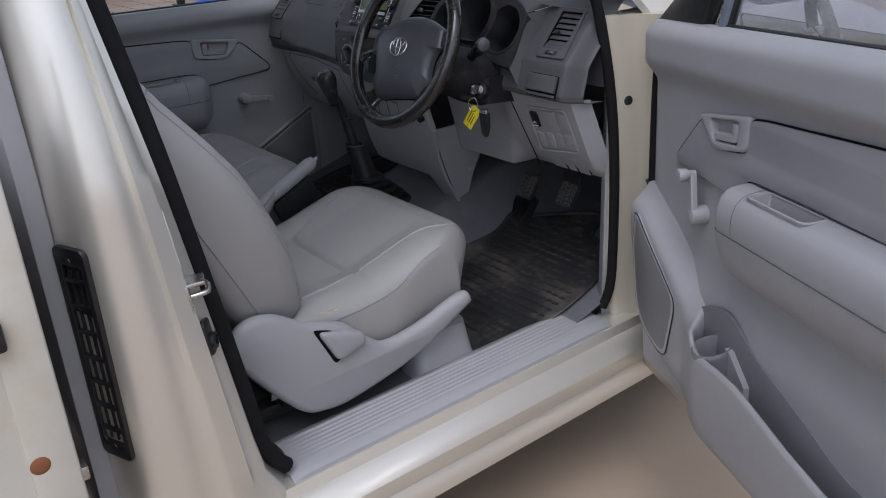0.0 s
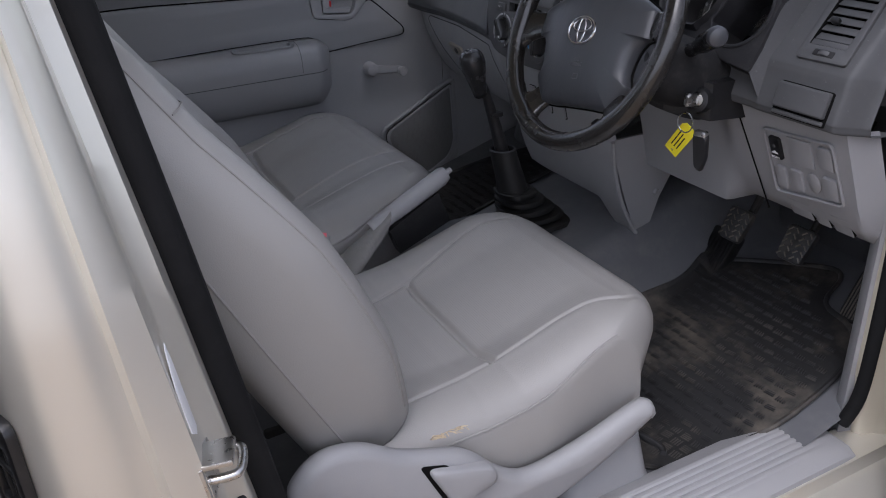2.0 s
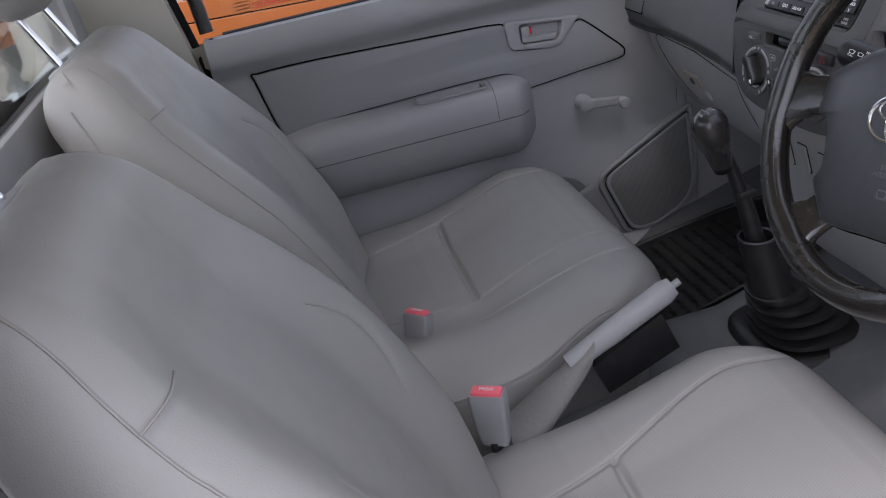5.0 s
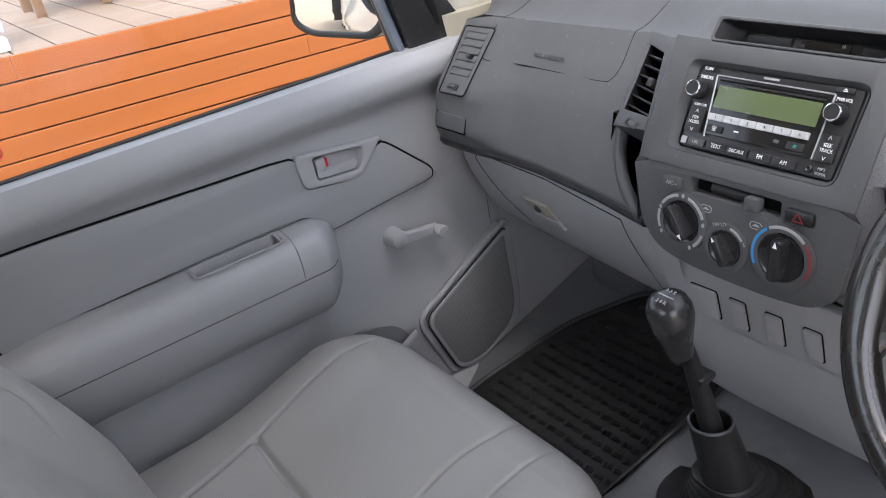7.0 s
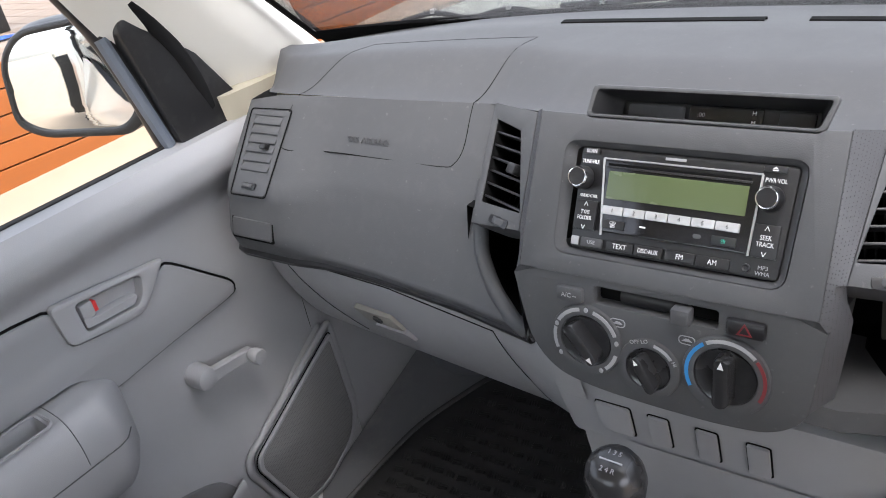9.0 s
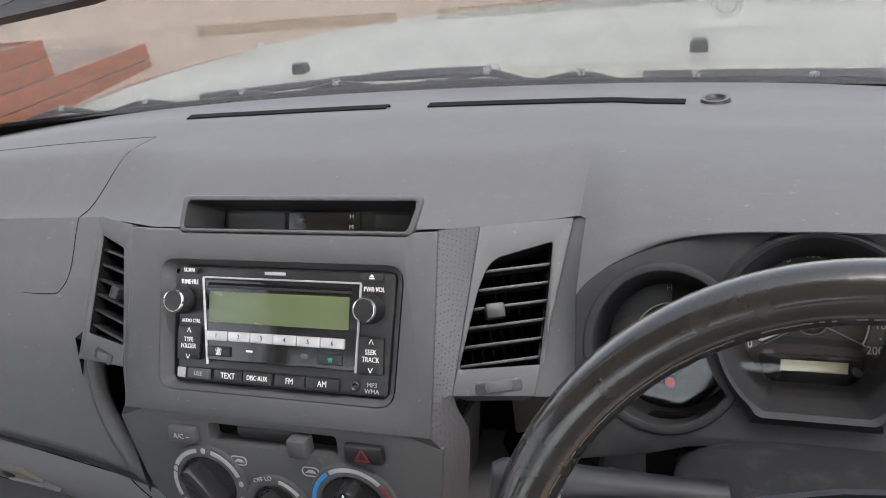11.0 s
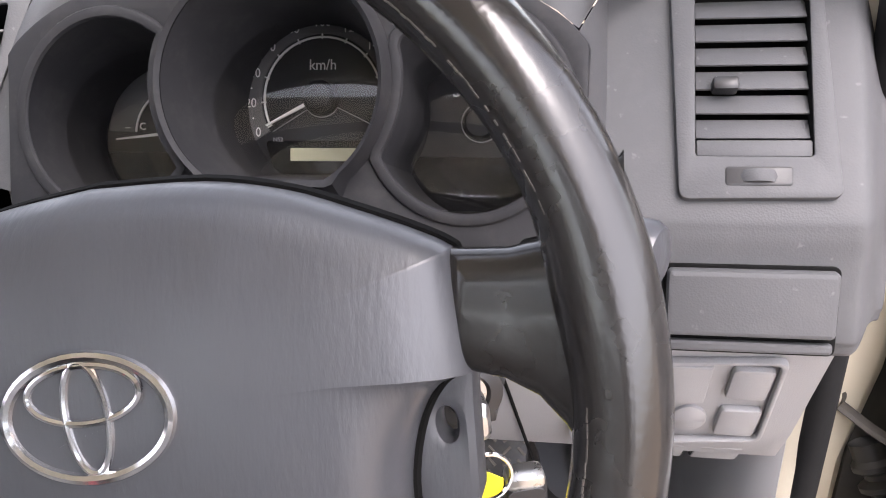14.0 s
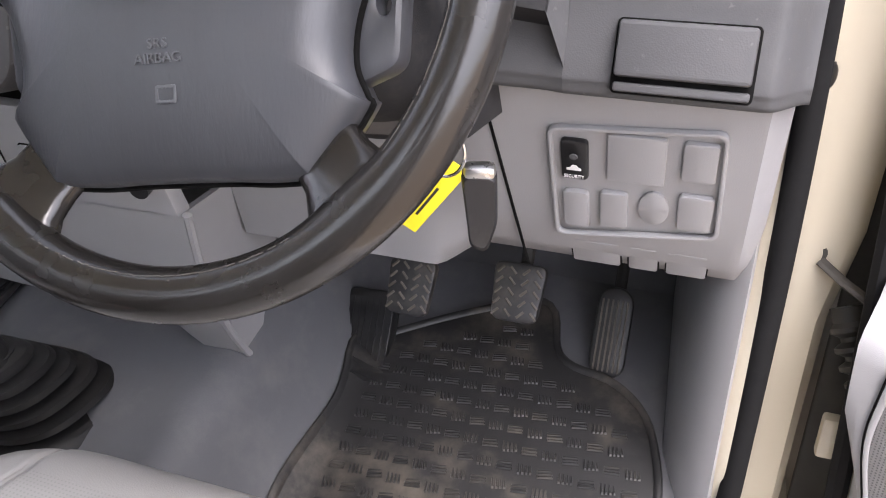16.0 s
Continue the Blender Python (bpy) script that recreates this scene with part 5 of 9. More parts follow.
part("blank", plate(rrect(-0.064, 0.0625, -0.008, 0.0775, 0.003), (), -0.029, -0.026, 0.001), DASH_PLASTIC, clock, m=CK)
lens = part("display", plate(rrect(-0.0034, 0.0615, 0.0635, 0.0790, 0.002), (), -0.029, -0.0255, 0.0006), GLOSS_BLACK, clock, "glossy black clock display", m=CK)
lettering(":00", 0.006, CK, GREY_INK, lens, 0.0080, 0.0705, -0.0254)
lettering("H", 0.0055, CK, WHITE_INK, lens, 0.0555, 0.0745, -0.0254)
lettering("M", 0.0055, CK, WHITE_INK, lens, 0.0555, 0.0660, -0.0254)
part("button", plate(rrect(0.0770, 0.0635, 0.1075, 0.0780, 0.003), (), -0.029, -0.025, 0.001), BLACK_PLASTIC, clock, m=CK)

# radio
radio = thing("car_radio", CS @ Vector((0, -0.07, -0.01)), "black double-height car radio with grey-green display and silver buttons", "car radio")
R0 = CS @ Matrix.Translation((0.006, 0, -0.006))
part("body", plate(rounded([(-0.1005, 0.0295), (0.1015, 0.0295), (0.0975, -0.0680), (-0.0980, -0.0680)], 0.005), (), -0.05, 0.004, 0.002), BLACK_PLASTIC, radio, "black radio body", m=R0)
R = CS @ Matrix.Translation((0, 0, -0.002))
part("panel", plate(rounded([(-0.0690, 0.0195), (0.0780, 0.0195), (0.0755, -0.0490), (-0.0620, -0.0490)], 0.002), (), 0.0, 0.0024, 0.0008), GLOSS_BLACK, radio, "gloss black display panel", m=R)
for a, b in (((-0.0685, 0.0200), (-0.0608, -0.0520)), ((0.0785, 0.0200), (0.0765, -0.0500))):
    part("silver_trim", tube(B(), [(*a, 0.0024), (*b, 0.0024)], 0.0011, 6), SILVER_PLASTIC, radio, "silver trim strip", m=R)
part("silver_trim", tube(B(), [(-0.0685, 0.0205, 0.0024), (0.0785, 0.0205, 0.0024)], 0.0008, 6), SILVER_PLASTIC, radio, "silver trim strip", m=R)
part("display", plate(rrect(-0.0612, -0.0170, 0.0692, 0.0092, 0.001), (), 0.0022, 0.0032, 0.0003), LCD, radio, "grey-green liquid crystal display", m=R)
part("disc_slot", boxed((-0.0630, 0.0142, 0.0016), (0.0702, 0.0164, 0.0032), 0.0004), MATT_BLACK, radio, "black disc slot", m=R)
part("slot_lip", boxed((-0.0640, 0.0118, 0.0016), (0.0710, 0.0138, 0.0040), 0.0006), BLACK_PLASTIC, radio, m=R)
for k in range(6):
    x = -0.0620 + k * 0.0216
    b = part("preset_button", boxed((x, -0.0320, 0.002), (x + 0.0210, -0.0238, 0.0052), 0.0009), SILVER_PLASTIC, radio, "silver preset button", m=R)
    lettering(str(k + 1), 0.0052, R, BLACK_PLASTIC, b, x + 0.0105, -0.0279, 0.0053)
for x, y, nm in ((-0.0878, 0.0, "tune_knob"), (0.0878, 0.0005, "volume_knob")):
    k = part(nm, lathe(B(), [(0.0115, 0.002), (0.0115, 0.006), (0.0105, 0.0075), (0.0095, 0.0145), (0.0088, 0.0160), (0, 0.0160)], 36, Matrix.Translation((x, y, 0))), BLACK_PLASTIC, radio, "black rotary knob with silver ring", m=R)
    part("knob_ring", lathe(B(), [(0.0096, 0.0140), (0.0100, 0.0150), (0.0092, 0.0166), (0.0084, 0.0163), (0.0084, 0.0150)], 36, Matrix.Translation((x, y, 0))), CHROME, k, "chromed ring", m=R)


def key(x0, y0, x1, y1, s, size, nm, ma=WHITE_INK, body=BLACK_PLASTIC, width=0.85):
    b = part(nm, boxed((x0, y0, 0.001), (x1, y1, 0.0040), 0.0008), body, radio, m=R)
    if s:
        lettering(s, size, R, ma, b, (x0 + x1) / 2, (y0 + y1) / 2, 0.0041, width=width)
    return b


key(-0.0530, -0.0655, -0.0257, -0.0560, "TEXT", 0.0068, "text_button")
key(-0.0250, -0.0655, 0.0022, -0.0560, "DISC·AUX", 0.0058, "disc_button", width=0.75)
key(0.0050, -0.0655, 0.0325, -0.0560, "FM", 0.0068, "fm_button")
key(0.0335, -0.0655, 0.0632, -0.0560, "AM", 0.0068, "am_button")
key(-0.0900, 0.0232, -0.0735, 0.0288, "SCAN", 0.0050, "scan_button")
b = key(0.0784, 0.0232, 0.0982, 0.0288, "", 0.005, "eject_button")
part("eject_symbol", plate([(-0.0024, 0.0), (0.0024, 0.0), (0, 0.0022)], (), 0, 0.0004, 0.0001), WHITE_INK, b, m=R @ Matrix.Translation((0.0883, 0.0258, 0.004)))
part("eject_symbol", plate(rrect(-0.0024, -0.0016, 0.0024, -0.0006, 0.0001), (), 0, 0.0004, 0.0001), WHITE_INK, b, m=R @ Matrix.Translation((0.0883, 0.0258, 0.004)))
b = key(-0.0905, -0.0495, -0.0680, -0.0212, "TYPE\nFOLDER", 0.0055, "type_button", width=0.75)
lettering("∧", 0.007, R, WHITE_INK, b, -0.0793, -0.0245, 0.0041)
lettering("∨", 0.007, R, WHITE_INK, b, -0.0793, -0.0468, 0.0041)
b = key(0.0790, -0.0500, 0.1005, -0.0215, "SEEK\nTRACK", 0.0058, "seek_button", width=0.8)
lettering("∧", 0.007, R, WHITE_INK, b, 0.0898, -0.0245, 0.0041)
lettering("∨", 0.007, R, WHITE_INK, b, 0.0898, -0.0468, 0.0041)
key(-0.0603, -0.0452, -0.0385, -0.0368, "☎", 0.006, "hang_up_button")
key(0.0440, -0.0452, 0.0655, -0.0368, "☏", 0.006, "call_button", GREEN_INK)
part("key_symbol", boxed((-0.0235, -0.0400, 0.0024), (-0.0175, -0.0385, 0.0029)), WHITE_INK, radio, m=R)
part("sensor", plate(rrect(0.0270, -0.0420, 0.0345, -0.0380, 0.002), (), 0.002, 0.003, 0.0004), DASH_PLASTIC, radio, m=R)
part("usb_cover", boxed((-0.0795, -0.0650, 0.001), (-0.0575, -0.0565, 0.0042), 0.001), DASH_PLASTIC, radio, "grey usb socket cover", m=R)
lettering("USE", 0.005, R, GREY_INK, radio, -0.0685, -0.0608, 0.0043)
part("disc_badge", plate(rrect(-0.0905, -0.0650, -0.0825, -0.0565, 0.001), (), 0.001, 0.0026, 0.0003), GREY_INK, radio, "small grey disc badge", m=R)
part("aux_socket", lathe(B(), [(0.0016, 0.0022), (0.0030, 0.0034), (0.0038, 0.0028), (0.0040, 0.0015), (0.0016, 0.001)], 20, Matrix.Translation((0.0767, -0.0605, 0))), BLACK_PLASTIC, radio, m=R)
lettering("MP3\nWMA", 0.0050, R, GREY_INK, radio, 0.0910, -0.0610, 0.0024, width=1.0)
lettering("TUNE·FILE", 0.0054, R, WHITE_INK, radio, -0.0820, 0.0160, 0.0024, width=0.72)
lettering("PWR·VOL", 0.0054, R, WHITE_INK, radio, 0.0900, 0.0160, 0.0024, width=0.78)
lettering("AUDIO CTRL", 0.0042, R, WHITE_INK, radio, -0.0790, -0.0168, 0.0024, width=0.75)
part("badge_bar", boxed((-0.0090, 0.0242, 0.0018), (0.0105, 0.0268, 0.0026), 0.0003), GREY_INK, radio, "small silver maker's mark", m=R)

# knee panel below the heater controls, light grey, with blank switches
knee = thing("lower_console", (0.0, 0.26, 0.55), "light grey lower console panel with blank switches", "console panel")
KN = plane((0.02, 0.235, 0.775), (1, 0, 0), (0, -0.22, 0.97))
part("panel", plate(rounded([(-0.165, 0.055), (0.20, 0.055), (0.215, -0.06), (-0.15, -0.06)], 0.01), (), -0.02, 0.0, 0.003), LIGHT_PLASTIC, knee, m=KN)
# black plate paints the shade of the gap below the heater controls
part("slot", plate(rounded([(-0.11, 0.080), (0.115, 0.080), (0.10, 0.046), (-0.09, 0.046)], 0.01), (), -0.06, -0.012, 0.002), MATT_BLACK, knee, "black plate standing for the shaded gap under heater fascia", m=KN)
for k in range(4):
    x = -0.09 + k * 0.052
    w = 0.040 if k == 0 else 0.022
    part("switch_gap", plate(rrect(x - w / 2 - 0.0015, -0.0385, x + w / 2 + 0.0018, 0.0135, 0.004), (), -0.001, 0.0009, 0.0003), MATT_BLACK, knee, m=KN)
    part("blank_switch", plate(rrect(x - w / 2, -0.036, x + w / 2, 0.012, 0.003), (), -0.001, 0.0045, 0.0016), LIGHT_PLASTIC, knee, "grey blank switch plate", m=KN)
rows = []
for t in np.linspace(0, 1, 20):
    row = []
    for x in np.r_[np.linspace(-0.12, 0.145, 20), np.linspace(0.150, 0.212, 14)]:
        z = lerp(0.728, 0.572 - 0.084 * smooth01((x - 0.152) / 0.016), t)
        s = (0.728 - z) / 0.26
        row.append((x + 0.028 * (1 - s) * smooth01((x - 0.15) / 0.06), 0.243 + 0.115 * s - 0.020 * math.sin(math.pi * s) + 0.30 * max(0, abs(x - 0.06) - 0.10) ** 1.5, z))
    rows.append(row)
part("lower_panel", sheet(B(), rows), LIGHT_PLASTIC, knee, smooth=60)
side = [(0.250, 0.728), (0.300, 0.600), (0.345, 0.500), (0.352, 0.489), (0.372, 0.488), (0.384, 0.500), (0.402, 0.570), (0.435, 0.640), (0.450, 0.728)]
part("side_return", loft(B(), [[(x + 0.10 * (z - 0.488), y, z) for y, z in side] for x in (0.203, 0.211)]), LIGHT_PLASTIC, knee, "light grey side return with foot", smooth=40)
part("panel_step", tube(B(), [(p[-1][0], p[-1][1] + 0.004, p[-1][2]) for p in rows], 0.005, 8), LIGHT_PLASTIC, knee, "rounded panel edge")
part("screw", lathe(B(), [(0, 0.005), (0.005, 0.0048), (0.0075, 0.002), (0.0080, -0.002), (0, -0.002)], 16), LIGHT_PLASTIC, knee, "trim screw cap", m=plane((0.2215, 0.390, 0.584), (0, 1, 0), (0, 0, 1)))
part("lighter_knob", lathe(B(), [(0.0, 0.03), (0.009, 0.03), (0.010, 0.018), (0.008, 0.014), (0.008, 0)], 20), BLACK_PLASTIC, knee, "black cigarette lighter knob with chrome collar", m=plane((0.205, 0.255, 0.765), (1, 0.2, 0), (0, -0.2, 1)))
part("lighter_collar", lathe(B(), [(0.009, 0.008), (0.0115, 0.008), (0.0115, 0.0), (0.009, 0)], 24), CHROME, knee, m=plane((0.205, 0.255, 0.765), (1, 0.2, 0), (0, -0.2, 1)))

# ---- driver's side of the dash ----
cluster = thing("instrument_cluster", (0.417, 0.30, 0.93), "instrument cluster with speedometer and two round gauges under a hood", "instrument cluster")


def lobes(n=72):
    """Outline of the three gauge mouths in the fascia's plane."""
    left = circle(-0.1085, 0.0420, 0.0545, 0.0585, 56)
    mid = circle(-0.0085, 0.0590, 0.0630, 0.0640, 80)
    right = circle(0.1020, 0.0420, 0.0565, 0.0585, 56)
    return left, mid, right


lft, mid, rgt = lobes()
mid = [(x, max(y, 0.0045)) for x, y in mid]
# fascia plate; the mouths of the side gauges pass behind the middle one
TOP_U = [-0.173, -0.166, -0.150, -0.130, -0.108, -0.088, -0.060, -0.030, 0.012, 0.045, 0.080, 0.105, 0.130, 0.150, 0.162, 0.166]
TOP_V = [0.060 + 0.071 * math.sqrt(max(0.0, 1 - ((u + 0.0035) / 0.1745) ** 2)) for u in TOP_U]
crest = [(p.x, p.y) for p in catmull([(u, v, 0) for u, v in zip(TOP_U, TOP_V)], 3)]
outer = [(-0.169, -0.044), (-0.1725, -0.005)] + crest + [(0.166, -0.005), (0.164, -0.045), (0.112, -0.040), (0.085, -0.031), (0.050, -0.024), (0.0, -0.0215), (-0.050, -0.0225), (-0.090, -0.027), (-0.122, -0.036)]
lft2 = [p for p in lft if (p[0] + 0.0085) ** 2 + (p[1] - 0.060) ** 2 > 0.071 ** 2]
rgt2 = [p for p in rgt if (p[0] + 0.0085) ** 2 + (p[1] - 0.060) ** 2 > 0.071 ** 2]


def close_side(pts, s):
    """Orders the kept arc and closes it along the middle bezel."""
    ang = sorted(pts, key=lambda p: math.atan2(p[1] - 0.042, (p[0] + 0.1085) * -1 if s < 0 else (p[0] - 0.102)))
    a0 = math.atan2(ang[-1][1] - 0.060, ang[-1][0] + 0.0085)
    a1 = math.atan2(ang[0][1] - 0.060, ang[0][0] + 0.0085)
    if s < 0:
        a0 %= 2 * math.pi
        a1 %= 2 * math.pi
    arc = [(-0.0085 + 0.0715 * math.cos(t), 0.060 + 0.0715 * math.sin(t)) for t in np.linspace(a0, a1, 14)][1:-1]
    return ang + arc


L_mouth, R_mouth = close_side(lft2, -1), close_side(rgt2, 1)
part("fascia", plate(outer, [L_mouth, mid, R_mouth], -0.006, 0.002, 0.0015), CLUSTER_PLASTIC, cluster, "charcoal cluster fascia", m=CL)
part("apron", ring_wall(B(), outer, 0.0, [(x * 1.03, y * 1.02 - 0.003) for x, y in outer], -0.06), CLUSTER_PLASTIC, cluster, m=CL)
DEEP = -0.088
for pts, nm, k in ((L_mouth, "left_well", (-0.130, -0.025)), (R_mouth, "right_well", (0.105, -0.022))):
    part(nm, ring_wall(B(), pts, 0.001, [(lerp(k[0], x, 0.93), lerp(k[1], y, 0.86)) for x, y in pts], DEEP), CLUSTER_PLASTIC, cluster, "dark gauge well", m=CL)
    part(nm + "_rim", tube(B(), [(x, y, 0.0022) for x, y in pts], 0.0036, 8, loop=True, flat=0.7), CLUSTER_PLASTIC, cluster, "satin charcoal gauge rim", m=CL)
sp_in = [(-0.0060 + (x + 0.0085) * 0.80, 0.0555 + (y - 0.059) * 0.82) for x, y in mid]
part("speedometer_well", ring_wall(B(), mid, 0.010, sp_in, DEEP + 0.004), CLUSTER_PLASTIC, cluster, "black speedometer well", m=CL)
big = [(-0.0085 + (x + 0.0085) * 1.115, (0.059 + (y - 0.059) * 1.115) if y > 0.0075 else -0.007) for x, y in mid]
part("speedometer_bezel", ring_wall(ring_wall(B(), mid, 0.011, [(lerp(x, a, 0.35), lerp(y, b, 0.35)) for (x, y), (a, b) in zip(mid, big)], 0.0135), [(lerp(x, a, 0.35), lerp(y, b, 0.35)) for (x, y), (a, b) in zip(mid, big)], 0.0135, big, 0.0), CLUSTER_PLASTIC, cluster, "raised charcoal bezel", m=CL)

# instrument faces
speedo = part("speedometer", plate(circle(-0.0030, 0.0, 0.060, 0.060, 60), (), -0.008, -0.001, 0.0003), DIAL_FACE, cluster, "black speedometer face with white figures", m=DI)
hub = Vector((-0.0030, -0.0003))


def polar(r, a):
    return (hub.x + r * math.cos(radians(a)), hub.y + r * math.sin(radians(a)))


A0, A1 = 207, -27
band = [polar(0.0585, a) for a in np.linspace(A0 + 4, A1 - 4, 60)] + [polar(0.0420, a) for a in np.linspace(A1 - 4, A0 + 4, 60)]
part("scale_band", plate(band, (), -0.001, 0.0002, 0.0001), DIAL_BAND, speedo, "grey figure band", m=DI)
arcp = [polar(0.0405, a) for a in np.linspace(A0, A1, 60)] + [polar(0.0393, a) for a in np.linspace(A1, A0, 60)]
part("scale_arc", plate(arcp, (), -0.001, 0.0003, 0.0001), WHITE_INK, speedo, m=DI)
for k in range(11):
    a = lerp(A0, A1, k / 10)
    lettering(str(20 * k), 0.0088, DI, WHITE_INK, speedo, *polar(0.0493, a), 0.0003, name="figure", width=0.9)
    part("tick", boxed((-0.0005, 0, 0), (0.0005, 0.0035, 0.0005)), WHITE_INK, speedo, m=DI @ Matrix.Translation((*polar(0.0385, a), 0)) @ Matrix.Rotation(radians(a - 90), 4, "Z"))
    if k < 10:
        part("tick", plate(circle(*polar(0.0493, a - 11.7), 0.0007, n=8), (), 0, 0.0004, 0.0001), WHITE_INK, speedo, m=DI)
lettering("km/h", 0.0098, DI, WHITE_INK, speedo, -0.0025, 0.0212, 0.0003, width=0.95)
part("needle", loft(B(), [[(x, y, z) for x, y in ((0, -w), (0.0405, -w * 0.45), (0.0405, w * 0.45), (0, w))] for w, z in ((0.0015, 0.006), (0.0012, 0.0075))]), WHITE_INK, speedo, "white needle", m=DI @ Matrix.Translation((*hub, 0)) @ Matrix.Rotation(radians(A0), 4, "Z"))
part("needle_cap", lathe(B(), [(0, 0.011), (0.0085, 0.0105), (0.0110, 0.008), (0.0115, 0.0), (0, 0)], 28, Matrix.Translation((*hub, 0))), BLACK_PLASTIC, speedo, "black needle cap", m=DI)
part("trim_line", tube(B(), [(*polar(0.040, A0 + 6), 0.0006), (*polar(0.013, A0 + 10), 0.0006), *[(*polar(0.0125, a), 0.0006) for a in np.linspace(A0 + 12, 330, 8)], (*polar(0.040, A1), 0.0006)], 0.0004, 5), GREY_INK, speedo, m=DI)
part("odometer_panel", plate(rounded([(-0.042, -0.028), (0.036, -0.028), (0.030, -0.053), (-0.034, -0.053)], 0.004), (), -0.001, 0.0006, 0.0002), GLOSS_BLACK, speedo, "gloss black lower panel", m=DI)
part("odometer", plate(rrect(-0.0243, -0.0415, 0.0232, -0.0330, 0.0006), (), 0.0, 0.0012, 0.0002), LCD_PALE, speedo, "pale green odometer display", m=DI)
part("trip_knob", lathe(B(), [(0, 0.016), (0.0028, 0.016), (0.0030, 0.0), (0, 0)], 16, Matrix.Translation((0.0285, -0.0385, 0))), BLACK_PLASTIC, speedo, "black trip reset knob", m=DI)
lettering("NS2", 0.0040, DI, GREY_INK, speedo, -0.0330, -0.0275, 0.0008)

tg = part("temperature_gauge", plate(circle(-0.1130, -0.0290, 0.0520, 0.0540, 50), (), -0.010, -0.002, 0.0003), DIAL_FACE, cluster, "black temperature gauge face", m=DI)
gh = Vector((-0.1060, -0.0230))
for r, w, ma in ((0.0400, 0.0095, DIAL_BAND), (0.0300, 0.0006, WHITE_INK)):
    a = [(gh.x + (r + w) * math.cos(t), gh.y + (r + w) * math.sin(t)) for t in np.radians(np.linspace(178, 92, 24))]
    b = [(gh.x + (r - w) * math.cos(t), gh.y + (r - w) * math.sin(t)) for t in np.radians(np.linspace(92, 178, 24))]
    part("scale_arc", plate(a + b, (), -0.002, -0.0013 if w > 0.005 else -0.0009, 0.0001), ma, tg, m=DI)
lettering("C", 0.0070, DI, WHITE_INK, tg, -0.1310, -0.0185, -0.0012)
lettering("–", 0.0070, DI, WHITE_INK, tg, -0.1420, -0.0190, -0.0012)
lettering("H", 0.0070, DI, WHITE_INK, tg, -0.1090, 0.0190, -0.0012)
part("needle", loft(B(), [[(x, y, z) for x, y in ((0, -w), (0.042, -w * 0.4), (0.042, w * 0.4), (0, w))] for w, z in ((0.0013, 0.003), (0.001, 0.0042))]), WHITE_INK, tg, "white needle", m=DI @ Matrix.Translation((*gh, 0)) @ Matrix.Rotation(radians(186), 4, "Z"))
part("needle_cap", lathe(B(), [(0, 0.007), (0.007, 0.0065), (0.0085, 0.004), (0.009, 0.0), (0, 0)], 24, Matrix.Translation((*gh, 0))), BLACK_PLASTIC, tg, m=DI)
part("lower_window", plate([(x, y) for x, y in circle(-0.113, -0.029, 0.0505, 0.0525, 50) if y < -0.030], (), -0.0022, -0.0010, 0.0002), GLOSS_BLACK, tg, "smoked warning lamp window", m=DI)
part("warning_lamp", plate(circle(-0.107, -0.058, 0.0035, 0.004, 18), (), -0.001, -0.0004, 0.0001), ROSE_TINT, tg, "red warning lamp", m=DI)

fg = part("fuel_gauge", plate(circle(0.1040, -0.0250, 0.0540, 0.0560, 50), (), -0.010, -0.002, 0.0003), DIAL_FACE, cluster, "black fuel gauge face", m=DI)
fh = Vector((0.1025, -0.0166))
for r, w, ma in ((0.0400, 0.0080, DIAL_BAND), (0.0330, 0.0006, WHITE_INK)):
    a = [(fh.x + (r + w) * math.cos(t), fh.y + (r + w) * math.sin(t)) for t in np.radians(np.linspace(98, -4, 24))]
    b = [(fh.x + (r - w) * math.cos(t), fh.y + (r - w) * math.sin(t)) for t in np.radians(np.linspace(-4, 98, 24))]
    part("scale_arc", plate(a + b, (), -0.002, -0.0013 if w > 0.005 else -0.0009, 0.0001), ma, fg, m=DI)
for a in (92, 62, 32, -2):
    part("tick", boxed((-0.0006, 0.033, -0.0012), (0.0006, 0.038, -0.0006)), WHITE_INK, fg, m=DI @ Matrix.Translation((*fh, 0)) @ Matrix.Rotation(radians(a - 90), 4, "Z"))
lettering("F", 0.0080, DI, WHITE_INK, fg, 0.1020, 0.0105, -0.0012)
lettering("E", 0.0080, DI, WHITE_INK, fg, 0.1300, -0.0175, -0.0012)
bm = plate(rrect(-0.0032, -0.0045, 0.0018, 0.0045, 0.0006), [rrect(-0.0022, 0.0010, 0.0008, 0.0034, 0.0003)], 0, 0.0005, 0.0001)
part("pump_symbol", bm, WHITE_INK, fg, m=DI @ Matrix.Translation((0.0920, 0.0128, -0.0014)))
part("needle", loft(B(), [[(x, y, z) for x, y in ((0, -w), (0.043, -w * 0.4), (0.043, w * 0.4), (0, w))] for w, z in ((0.0013, 0.003), (0.001, 0.0042))]), WHITE_INK, fg, "white needle", m=DI @ Matrix.Translation((*fh, 0)) @ Matrix.Rotation(radians(-6), 4, "Z"))
part("needle_cap", lathe(B(), [(0, 0.007), (0.009, 0.0065), (0.0105, 0.004), (0.011, 0.0), (0, 0)], 24, Matrix.Translation((*fh, 0))), BLACK_PLASTIC, fg, m=DI)
part("needle_ring", tube(B(), [(fh.x + 0.0125 * math.cos(t), fh.y + 0.0125 * math.sin(t), 0) for t in np.linspace(0, 2 * math.pi, 30, endpoint=False)], 0.0004, 5, loop=True), GREY_INK, fg, m=DI)
